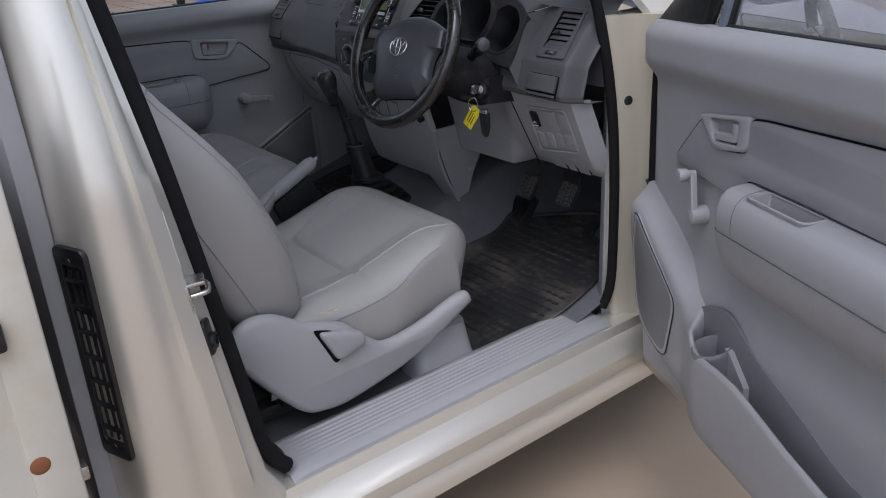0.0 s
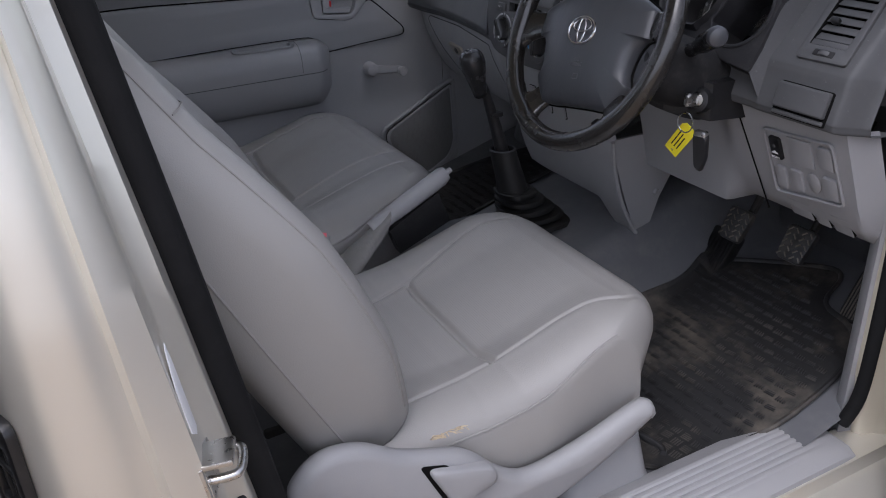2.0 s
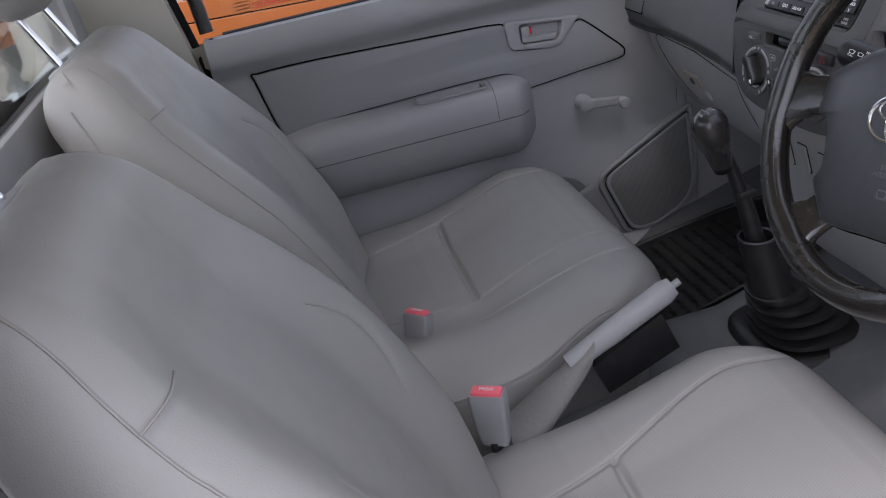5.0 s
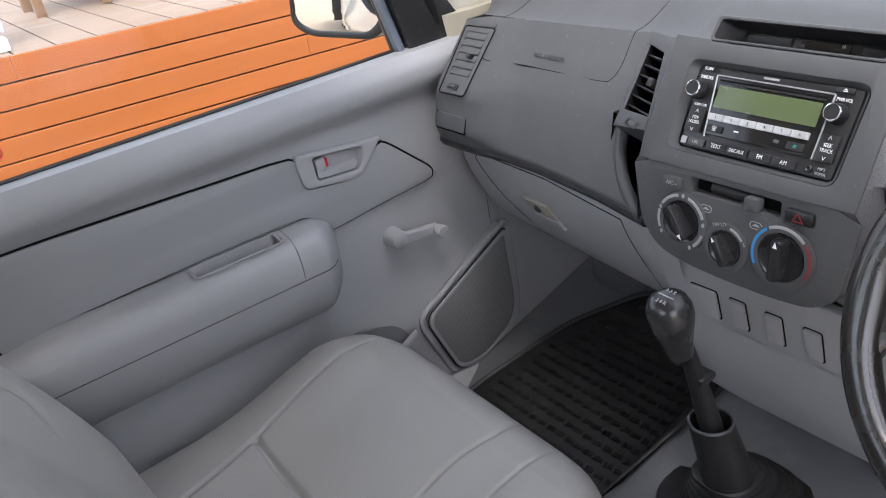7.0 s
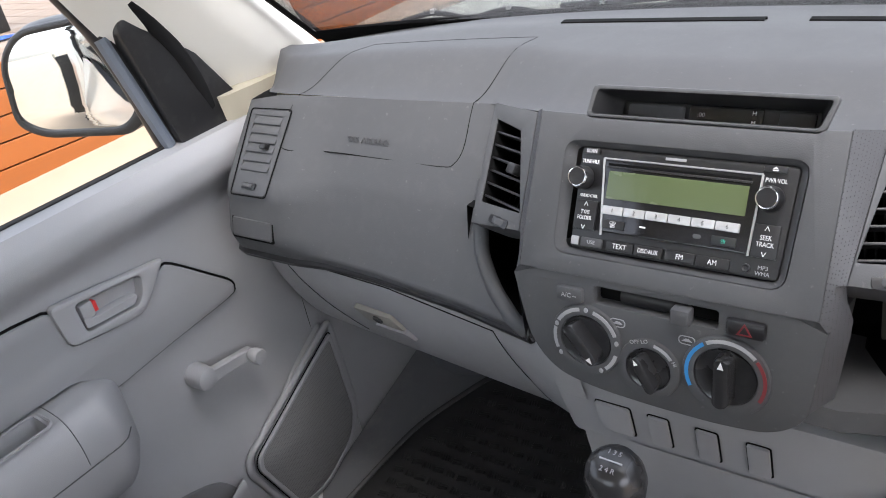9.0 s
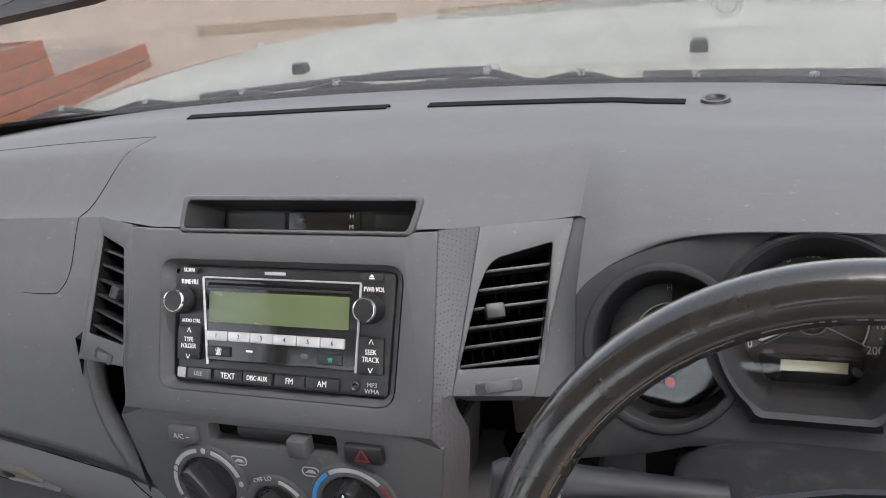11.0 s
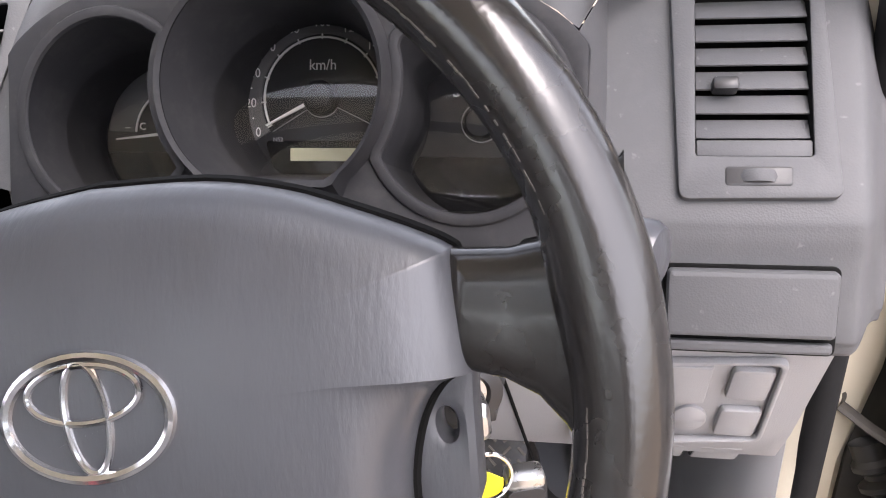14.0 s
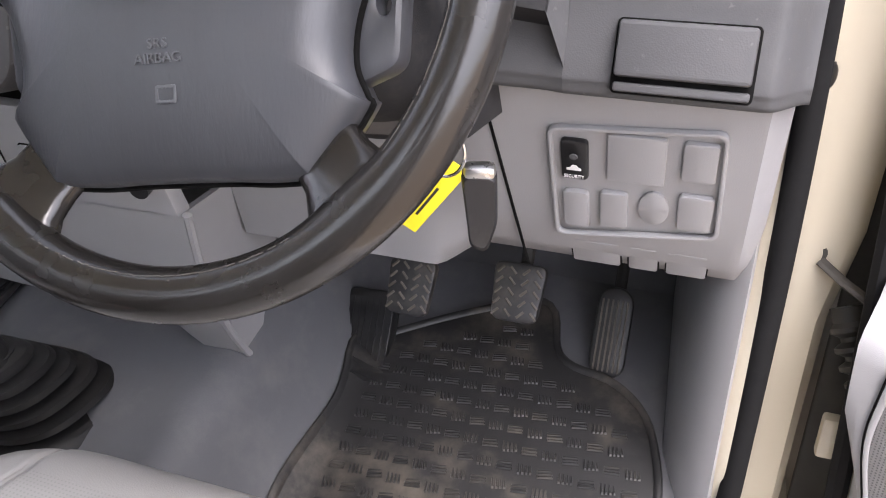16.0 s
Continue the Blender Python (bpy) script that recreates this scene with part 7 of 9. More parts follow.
for k, z in ((0.97, -0.045), (1.0, -0.030), (1.0, -0.016), (0.993, -0.0115), (0.975, -0.008), (0.93, -0.0035), (0.85, 0.0015), (0.72, 0.0055), (0.55, 0.0085), (0.35, 0.0105), (0.12, 0.0115)):
    w = smooth01((1.0 - k) / 0.35)
    ring = []
    for p in shape:
        a = math.atan2((p.y + 0.020) / 0.092, p.x / 0.118)
        soft_ = Vector((0.116 * math.copysign(abs(math.cos(a)) ** 0.8, math.cos(a)), 0.090 * math.copysign(abs(math.sin(a)) ** 0.8, math.sin(a)) - 0.020, 0))
        q = p.lerp(soft_, w)
        ring.append((q.x * k, (q.y + 0.020) * k - 0.020 * k - 0.004 * (1 - k), z))
    rings.append(ring)
pad_ = part("airbag_pad", loft(B(), rings), HUB_PLASTIC, wheel, "charcoal airbag pad with fine wrinkles", smooth=75, m=W1)
part("pad_gap", tube(B(), [(p.x * 1.003, p.y * 1.003, -0.024) for p in shape], 0.0022, 6, loop=True), MATT_BLACK, wheel, m=W1)
# chrome emblem: crossed ovals in a ring
E = W1 @ Matrix.Translation((0.001, -0.004, 0.0100))
part("emblem_seat", plate(circle(0, 0, 0.0335, 0.0245, 48), (), -0.003, 0.0006, 0.0003), BLACK_PLASTIC, pad_, m=E)


def oval(cx, cy, rx, ry, r):
    return tube(B(), [(cx + rx * math.cos(t), cy + ry * math.sin(t), 0.0018) for t in np.linspace(0, 2 * math.pi, 44, endpoint=False)], r, 8, loop=True)


part("emblem_ring", oval(0, 0, 0.0300, 0.0208, 0.0021), CHROME, pad_, "chromed oval ring", m=E)
part("emblem_oval", oval(0, 0.0080, 0.0205, 0.0098, 0.0014), CHROME, pad_, "chromed oval", m=E)
part("emblem_oval", oval(0, 0.0, 0.0078, 0.0188, 0.0014), CHROME, pad_, "chromed oval", m=E)
lettering("SRS\nAIRBAG", 0.0072, W1 @ Matrix.Translation((0.006, -0.052, 0.0100)), EMBOSS, pad_, width=1.1, lift=0.0006)
part("pad_mark", plate(rrect(-0.006, -0.0045, 0.006, 0.0045, 0.001), [rrect(-0.0045, -0.003, 0.0045, 0.003, 0.0008)], 0.0, 0.0012, 0.0002), EMBOSS, pad_, m=W1 @ Matrix.Translation((0.008, -0.073, 0.0066)))
for s in (-1, 1):
    cover = rounded([(0.085 * s, 0.020), (0.128 * s, 0.010), (0.124 * s, -0.022), (0.121 * s, -0.062), (0.085 * s, -0.075)], 0.008)
    part("hub_cover", plate(cover, [circle(0.1125 * s, -0.030, 0.0032, 0.006, 16)], -0.044, -0.026, 0.004), HUB_PLASTIC, wheel, "charcoal hub side cover", m=W1)
part("hub_cone", loft(B(), [[(r * math.cos(t), r * math.sin(t), z) for t in np.linspace(0, 2 * math.pi, 28, endpoint=False)] for r, z in ((0.058, -0.012), (0.054, -0.035), (0.050, -0.060))]), BLACK_PLASTIC, wheel, "black hub cone", m=W1)

# ---- doors ----
def car_door(name, m, label, crank_turn, belt, sail_at, edge):
    """A front door in its own frame: x from the hinge backwards, y up, z towards the cab."""
    base = m @ Vector((0.5, 0.25, 0))
    ob = thing(name, base, label, "car door", group="cab doors")
    L = 1.075

    def relief(u, z):
        w = 0.030 * smooth01((z - 0.925) / 0.05) - 0.045 * smooth01((z - belt + 0.035) / 0.06) ** 1.5
        w += 0.020 * smooth01((0.60 - z) / 0.12)
        pod = math.exp(-(max(0.0, abs(u - 0.135) - 0.06) / 0.07) ** 2 - (max(0.0, abs(z - 0.45) - 0.08) / 0.07) ** 2)
        w += 0.004 * pod * (1 - smooth01((u - 0.12 - 0.45 * (0.62 - z)) / 0.10) * 0.4)
        w -= 0.05 * smooth01((edge + 0.018 - u) / 0.02)
        return w

    us, zs = np.linspace(edge, L, 90), np.linspace(0.262, belt, 80)

    trim = part("trim_panel", sheet(B(), [[(u, z, relief(u, z)) for u in us] for z in zs]), LIGHT_PLASTIC, ob, "moulded grey plastic trim panel", smooth=70, m=m)
    # outer skin and shell
    skin = []
    for z in np.linspace(0.20, belt - 0.012, 18):
        k = -0.115 - 0.02 * math.sin((z - 0.2) / 0.83 * math.pi) + 0.075 * smooth01((z - 0.80) / 0.22)
        skin.append([(0.02, z, -0.06), (-0.010, z, k + 0.02), (0.0, z, k), (0.3, z, k - 0.008), (0.7, z, k - 0.008), (L + 0.03, z, k), (L + 0.032, z, k + 0.03), (L + 0.005, z, -0.035), (L, z, -0.010)])
    part("outer_skin", sheet(B(), skin), PAINT, ob, "champagne painted door skin", smooth=50, m=m)
    part("shell_edge", loft(B(), [[(u, z, w) for u, w in ((0.018, -0.075), (0.05, -0.075), (0.05, -0.012), (0.026, -0.012))] for z in (0.24, 0.6, 1.02)]), JAMB_PAINT, ob, "cream painted door edge", m=m)
    part("bottom_edge", boxed((0.0, 0.205, -0.11), (L, 0.262, -0.005), 0.01), JAMB_PAINT, ob, m=m)
    q = edge - 0.006 if edge else 0.05
    seal = [(q + 0.002, 1.02, -0.02), (q, 0.9, -0.012), (q, 0.6, -0.008), (q, 0.36, -0.006), (q + 0.01, 0.275, 0.0), (0.1, 0.258, 0.0), (0.6, 0.256, 0), (L - 0.05, 0.258, 0), (L, 0.30, 0), (L + 0.004, 0.6, -0.004), (L - 0.02, 1.02, -0.012)]
    part("door_seal", tube(B(), catmull(seal, 5), 0.011 if edge else 0.009, 8), SEAL_RUBBER, ob, "black rubber door seal", m=m)

    # vinyl insert with its dark border groove
    ins = [(0.998, 0.920), (0.990, 0.931), (0.88, 0.9315), (0.7735, 0.9270), (0.60, 0.9190), (0.455, 0.9105), (0.445, 0.885), (0.440, 0.858), (0.425, 0.846), (0.345, 0.836), (0.322, 0.842), (0.300, 0.868), (0.280, 0.878), (0.262, 0.874), (0.205, 0.822), (0.178, 0.796), (0.174, 0.782), (0.190, 0.773), (0.2984, 0.7657), (0.4136, 0.7562), (0.424, 0.766), (0.436, 0.790), (0.458, 0.8022), (0.52, 0.8045), (0.6954, 0.8034), (0.8947, 0.7985), (0.930, 0.791), (0.962, 0.786), (0.974, 0.796)]
    ins = [(p.x, p.y) for p in catmull([(a, b, 0) for a, b in ins], 3, True)]
    cx, cz = 0.6, 0.85

    def pillow(pts, rise):
        bm = B()
        rings = []
        for k, h in ((1.0, -0.004), (1.0, rise * 0.4), (0.994, rise * 0.8), (0.985, rise)):
            rings.append([(lerp(cx, u, k), lerp(cz, z, k), h + relief(u, z) * 0.8) for u, z in pts])
        loft(bm, rings, True, False)
        top = [(lerp(cx, u, 0.985), lerp(cz, z, 0.985)) for u, z in pts]
        cap = plate(top, (), rise - 0.001, rise + 0.0003, 0.0001)
        me = bpy.data.meshes.new("tmp")
        cap.to_mesh(me)
        cap.free()
        bm.from_mesh(me)
        bpy.data.meshes.remove(me)
        return bm
    part("insert_panel", pillow(ins, 0.010), DOOR_VINYL, ob, "soft grey vinyl door insert", smooth=40, m=m)
    part("insert_groove", tube(B(), [(u, z, 0.004 + relief(u, z) * 0.8) for u, z in ins], 0.0030, 6, loop=True), MATT_BLACK, ob, "dark border groove", m=m)

    # armrest with its grab slot
    rows = []
    prof = [(0.0, 0.797), (0.010, 0.799), (0.020, 0.7985), (0.028, 0.798), (0.036, 0.7965), (0.044, 0.795), (0.052, 0.792), (0.060, 0.786), (0.068, 0.775), (0.0735, 0.755), (0.074, 0.735), (0.072, 0.715), (0.069, 0.695), (0.062, 0.670), (0.050, 0.645), (0.030, 0.622), (0.0, 0.612)]
    fine = [(p.x, p.y) for p in catmull([(a, b, 0) for a, b in prof], 4)]
    for u in np.r_[np.linspace(0.405, 0.47, 18), np.linspace(0.475, 0.72, 90), np.linspace(0.74, 1.06, 20)]:
        f = smooth01((u - 0.400) / 0.060) ** 0.5
        g = smooth01((1.075 - u) / 0.05)
        row = []
        for w, z in fine:
            zc = 0.725
            zz = lerp(zc, z, 0.55 + 0.45 * f)
            if z > 0.77:
                zz -= 0.016 * smooth01((u - 0.88) / 0.15)
            ww = w * f * (0.85 + 0.15 * g)
            ww -= 0.002
            inside = min((u - 0.522) / 0.003, (0.673 - u) / 0.003, (w - 0.012) / 0.002, (0.050 - w) / 0.002)
            if z > 0.78 and inside > 0:
                zz -= 0.042 * min(1, inside)
            row.append((u, zz, ww))
        rows.append(row)
    arm = part("armrest", sheet(B(), rows), LIGHT_PLASTIC, ob, "moulded grey armrest with grab slot", smooth=55, m=m)
    # dash-dark floor puts the slot's inner shade into colour
    part("slot_floor", boxed((0.526, 0.753, 0.016), (0.669, 0.760, 0.044), 0.002), DASH_PLASTIC, arm, "slot floor coloured dark for the slot's shade", m=m)
    part("slot_rim", tube(B(), [(u, 0.7975 - 0.02 * max(0, w - 0.03), w) for u, w in rrect(0.516, 0.008, 0.679, 0.054, 0.012)], 0.0024, 6, loop=True), LIGHT_PLASTIC, arm, m=m)
    part("armrest_seam", tube(B(), [(u, 0.722 - 0.002, 0.0722 * smooth01((u - 0.400) / 0.060) ** 0.5) for u in np.linspace(0.43, 1.05, 40)], 0.0009, 5), DASH_PLASTIC, arm, "dark armrest split line", m=m)

    # inner handle
    H = m @ Matrix.Translation((0, 0, 0.006))
    bez = rounded([(0.449, 0.916), (0.274, 0.893), (0.300, 0.866), (0.326, 0.838), (0.348, 0.836), (0.437, 0.850), (0.444, 0.862)], [0.012, 0.006, 0.012, 0.012, 0.01, 0.012, 0.01])
    hol = rounded([(0.416, 0.902), (0.316, 0.890), (0.322, 0.866), (0.333, 0.851), (0.414, 0.858)], 0.008)
    hd = part("inner_handle", plate(bez, [hol], -0.004, 0.010, 0.004), LIGHT_PLASTIC, ob, "grey inner door handle", m=H)
    part("handle_well", ring_wall(B(), hol, 0.008, [(lerp(0.365, u, 0.9), lerp(0.875, z, 0.9)) for u, z in hol], -0.022), LIGHT_PLASTIC, hd, m=H)
    part("well_back", plate([(lerp(0.365, u, 0.92), lerp(0.875, z, 0.92)) for u, z in hol], (), -0.024, -0.020, 0.001), DASH_PLASTIC, hd, m=H)
    part("lever", loft(B(), [[(u, z, w) for u, z in rounded([(0.330, 0.868 - e), (0.395, 0.872 - e), (0.412, 0.878), (0.412, 0.862), (0.395, 0.858 + e), (0.338, 0.853 + e)], 0.004)] for e, w in ((0.0, -0.018), (0.0, 0.004), (0.002, 0.008))]), LIGHT_PLASTIC, hd, "grey pull lever", m=H)
    part("lock_knob", boxed((0.392, 0.872, -0.015), (0.412, 0.896, 0.008), 0.004), LIGHT_PLASTIC, hd, "grey lock knob", m=H)
    if not edge:
        part("lock_flag", boxed((0.3865, 0.876, -0.012), (0.3925, 0.891, 0.005), 0.001), RED_INK, hd, "red unlocked flag", m=H)
    part("armrest_joint", tube(B(), [(0.506, z + 0.0003, w - 0.0018) for w, z in fine if z > 0.722 and w > 0.004], 0.0006, 4), DASH_PLASTIC, arm, "fine armrest joint", m=m)

    # window winder
    P = Vector((0.287, 0.690, 0.012))
    C = m @ Matrix.Translation(P)
    wd = part("window_winder", lathe(B(), [(0.0, 0.0235), (0.012, 0.0232), (0.0165, 0.021), (0.0185, 0.016), (0.0185, 0.004), (0.0195, 0.0), (0.0195, -0.012), (0, -0.012)], 28), LIGHT_PLASTIC, ob, "grey window winder", m=C)
    A = C @ Matrix.Rotation(radians(crank_turn), 4, "Z")
    part("winder_arm", loft(B(), [[(x, y, z) for x, y in rounded([(-0.008 + e, -0.012 + e), (0.092 - e, -0.0095 + e), (0.092 - e, 0.0095 - e), (-0.008 + e, 0.012 - e)], 0.008)] for e, z in ((0.0, 0.010), (0.0, 0.019), (0.0025, 0.022))]), LIGHT_PLASTIC, wd, m=A)
    part("winder_knob", lathe(B(), [(0.0, 0.046), (0.011, 0.045), (0.0135, 0.041), (0.0125, 0.030), (0.009, 0.022), (0, 0.02)], 24, Matrix.Translation((0.084, 0, 0))), LIGHT_PLASTIC, wd, "grey winder knob", m=A)

    # speaker grille
    sp = rounded([(0.040, 0.612), (0.058, 0.604), (0.2554, 0.5024), (0.262, 0.480), (0.212, 0.352), (0.190, 0.338), (0.140, 0.338), (0.055, 0.380), (0.032, 0.43)], [0.012, 0.012, 0.03, 0.03, 0.03, 0.03, 0.04, 0.04, 0.04])
    if edge:
        sp = rounded([(0.066, 0.634), (0.082, 0.627), (0.135, 0.587), (0.204, 0.541), (0.262, 0.500), (0.264, 0.470), (0.232, 0.356), (0.205, 0.348), (0.116, 0.372), (0.078, 0.421), (0.054, 0.555)], [0.008, 0.01, 0.02, 0.03, 0.018, 0.02, 0.014, 0.03, 0.03, 0.03, 0.03])
    S = m @ Matrix.Translation((0, 0, 0.0485 if edge else 0.034))
    spk = part("speaker_grille", plate([(lerp(0.14, u, 0.93), lerp(0.47, z, 0.93)) for u, z in sp], (), -0.02, 0.0025, 0.001), material("grey_speaker_mesh", (0.19, 0.188, 0.185), 0.6, grain=0.7, grain_kind="holes", grain_scale=330, grain_size=0.0006, stretch=(1, 0.0001, 1) if edge else (0.0001, 1, 1), hole=0.5), ob, "perforated grey speaker grille", m=S)
    part("grille_rim", plate(sp, [[(lerp(0.14, u, 0.93), lerp(0.47, z, 0.93)) for u, z in sp]], -0.012, 0.0030 if edge else 0.0035, 0.0012), LIGHT_PLASTIC, spk, m=S)
    if not edge:
        part("pod", ring_wall(B(), sp, -0.020, [(lerp(0.14, u, 1.10), lerp(0.46, z, 1.07)) for u, z in sp], -0.034), LIGHT_PLASTIC, spk, m=S)
    if not edge:
        part("grille_bead", tube(B(), [(lerp(0.14, u, 1.10), lerp(0.47, z, 1.09), -0.010) for u, z in sp], 0.007, 8, loop=True, flat=0.8), LIGHT_PLASTIC, spk, "moulded bead round the speaker", smooth=80, m=S)
    part("rim_line", tube(B(), [(lerp(0.14, u, 1.012), lerp(0.47, z, 1.012), 0.0015 if edge else -0.003) for u, z in sp], 0.0012, 5, loop=True), MATT_BLACK, spk, m=S)

    # map pocket with bottle cup; on the open door its wall runs on into the speaker pod
    def rim_z(u):
        return table(u, [0.30, 0.34, 0.37, 0.395, 0.43, 0.50, 0.56, 0.62, 0.72, 0.82, 1.04], [0.500, 0.490, 0.480, 0.465, 0.458, 0.463, 0.463, 0.453, 0.433, 0.419, 0.410])

    def pod_z(u):
        return table(u, [0.032, 0.06, 0.12, 0.18, 0.257, 0.31, 0.36, 0.42], [0.640, 0.632, 0.600, 0.570, 0.522, 0.488, 0.470, 0.455])

    def foot_z(u):
        return table(u, [0.032, 0.050, 0.073, 0.116, 0.20, 0.30, 0.42, 1.05], [0.56, 0.50, 0.42, 0.365, 0.322, 0.300, 0.275, 0.265])
    rows = []
    for u in np.r_[np.linspace(edge + 0.002, 0.30, 30), np.linspace(0.305, 0.45, 36), np.linspace(0.46, 1.045, 30)] if edge else np.linspace(0.30, 1.045, 40):
        f = smooth01((u - 0.28) / 0.16) * smooth01((1.06 - u) / 0.03)
        out = 0.046 + 0.036 * f
        rz, zb = rim_z(u), foot_z(u)
        pocket = [(0.285, out - 0.012), (0.34, out - 0.012), (rz - 0.03, out - 0.010), (rz - 0.010, out - 0.009), (rz - 0.002, out - 0.007), (rz, out - 0.003), (rz - 0.004, out + 0.001), (rz - 0.014, out + 0.002), (rz - 0.06, out + 0.002)]
        pz = pod_z(u)
        pod = [(pz + 0.070, relief(u, pz + 0.07) - 0.003), (pz + 0.052, 0.004), (pz + 0.038, 0.013), (pz + 0.026, 0.026), (pz + 0.015, 0.038), (pz + 0.004, 0.045), (pz - 0.010, out), (pz - 0.03, out + 0.001), (lerp(pz, zb, 0.4), out + 0.001)]
        b = smooth01((u - 0.325) / 0.05) if edge else 1.0
        prof_d = [(lerp(p[0], q[0], b), lerp(p[1], q[1], b)) for p, q in zip(pod, pocket)]
        prof_d += [(lerp(prof_d[-1][0], zb, 0.6), out + 0.0005), (zb + 0.018, out - 0.002), (zb + 0.006, out - 0.008), (zb, out - 0.022), (zb - 0.002, 0.004)]
        rows.append([(u, z, w) for z, w in prof_d])
    part("map_pocket", sheet(B(), rows), LIGHT_PLASTIC, ob, "grey map pocket wall", smooth=70, m=m)
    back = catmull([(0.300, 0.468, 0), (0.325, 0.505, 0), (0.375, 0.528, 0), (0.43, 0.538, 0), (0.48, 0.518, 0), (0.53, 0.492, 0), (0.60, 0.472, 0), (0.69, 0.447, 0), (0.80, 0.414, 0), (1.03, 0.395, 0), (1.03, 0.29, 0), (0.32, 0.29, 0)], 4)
    # the shade behind the pocket wall is put into this lining's colour
    part("pocket_lining", plate([(p.x, p.y) for p in back], (), 0.016, 0.0225, 0.001), SHADED_POCKET, ob, "pocket lining, its grey darkened for shade", m=m)
    # cup holder leaning out of the front of the pocket, in the shade-darkened grey
    C2 = Matrix.Translation((0.424, 0.470, 0.049)) @ Matrix.Rotation(radians(16), 4, "X") @ Matrix.Rotation(radians(-90), 4, "X")
    cu = part("bottle_cup", lathe(B(), [(0.0, -0.105), (0.026, -0.105), (0.0345, -0.004), (0.0365, 0.0), (0.0390, -0.003), (0.0395, -0.010), (0.030, -0.11), (0.0, -0.11)], 36, C2), SHADED_POCKET, ob, "grey bottle cup in the map pocket", smooth=60, m=m)
    # black floor: the cup's inner shade given as colour
    part("cup_floor", lathe(B(), [(0.0, -0.090), (0.027, -0.090), (0.027, -0.094), (0, -0.094)], 24, C2), MATT_BLACK, cu, m=m)
    part("cup_web", loft(B(), [[(0.448, 0.474, w), (0.462, 0.472, w), (0.520, 0.425, w), (0.520, 0.36, w), (0.448, 0.36, w)] for w in (0.020, 0.034)]), LIGHT_PLASTIC, cu, "grey web behind the cup", m=m)

    # belt line, sail, window frame and pane
    part("belt_strip", tube(B(), [(u, belt, -0.030) for u in np.linspace(sail_at, L - 0.04, 8)], 0.005, 6), RUBBER, ob, "black window belt strip", m=m)
    part("inner_ledge", sheet(B(), [[(u, belt, relief(u, belt)) for u in us], [(u, belt, -0.028) for u in us]]), LIGHT_PLASTIC, ob, m=m)
    q = sail_at - 0.17
    sail = [(0.02, belt - 0.004), (0.165 + q * 0.5, belt - 0.004), (0.205 + q, 1.20), (0.185 + q, 1.215), (0.10 + q * 0.7, 1.14)]
    part("sail_panel", plate(rounded(sail, 0.012), (), -0.045, -0.012, 0.004), BLACK_PLASTIC, ob, "black mirror sail panel", m=m)
    fr = [(0.175 + q, belt, -0.036), (0.215 + q, 1.20, -0.048), (0.30 + q * 0.6, 1.36, -0.075), (0.42, 1.49, -0.105), (0.60, 1.515, -0.11), (1.04, 1.50, -0.108), (1.078, 1.30, -0.07), (1.066, 1.03, -0.036)]
    part("window_frame", tube(B(), catmull(fr, 6), 0.015, 10), BLACK_PLASTIC, ob, "black window frame", m=m)
    part("channel", tube(B(), [(0.178 + q, belt, -0.026), (0.215 + q, 1.19, -0.040)], 0.010, 8), material("slate_channel", (0.12, 0.14, 0.17), 0.5), ob, "slate grey glass run", m=m)
    g = sheet(B(), [[(lerp(0.185, 1.052, t), belt - 0.006, -0.034) for t in np.linspace(0, 1, 6)], [(lerp(0.225, 1.045, t), 1.2, -0.048) for t in np.linspace(0, 1, 6)], [(lerp(0.30, 1.04, t), 1.35, -0.074) for t in np.linspace(0, 1, 6)], [(lerp(0.42, 1.01, t), 1.49, -0.104) for t in np.linspace(0, 1, 6)]])
    bmesh.ops.solidify(g, geom=g.faces[:], thickness=0.0035)
    pane = part("pane", g, GLASS, ob, "clear door glass", smooth=70, m=m)
    pane.visible_shadow = False
    return ob, pane


PM = plane((-0.730, 0.43, 0), (0, -1, 0), (0, 0, 1)) @ Matrix.Diagonal((1, 1, -1, 1))
p_door, p_pane = car_door("passenger_door", PM, "closed grey-trimmed passenger door with window winder and speaker", 187, 1.020, 0.17, 0.0)
th = radians(63.4)
DM = plane((0.870, 0.393, 0.002), (math.sin(th), -math.cos(th), 0.062), (0, 0, 1))
d_door, d_pane = car_door("driver_door", DM, "open grey-trimmed driver's door with map pocket and bottle cup", 97, 1.052, 0.265, 0.032)
# printed warning on the passenger glass
SM = PM @ Matrix.Translation((0.93, 1.062, -0.0325))
tagp = part("glass_print", plate(rrect(-0.05, -0.006, 0.03, 0.006, 0.001), [rrect(-0.048, -0.004, 0.028, 0.004, 0.001)], 0.0, 0.0008, 0.0001), RED_INK, p_pane, "red printed safety mark", m=SM)
part("glass_print", plate(circle(-0.062, 0.002, 0.011, n=24), [circle(-0.062, 0.002, 0.0085, n=24)], 0, 0.0008, 0.0001), RED_INK, p_pane, m=SM)
part("glass_print", boxed((-0.0635, -0.008, 0), (-0.0605, 0.012, 0.0006)), RED_INK, p_pane, m=SM @ Matrix.Translation((-0.062, 0.002, 0)) @ Matrix.Rotation(radians(45), 4, "Z") @ Matrix.Translation((0.062, -0.002, 0)))
for k in range(8):
    part("writing_bar", boxed((-0.045 + k * 0.009, -0.0022, 0), (-0.0385 + k * 0.009, 0.0022, 0.0006)), RED_INK, p_pane, m=SM)
for k in range(4):
    part("writing_bar", boxed((0.036, -0.010 + k * 0.007, 0), (0.070 - 0.004 * (k % 2), -0.0075 + k * 0.007, 0.0006)), RUST, p_pane, m=SM)


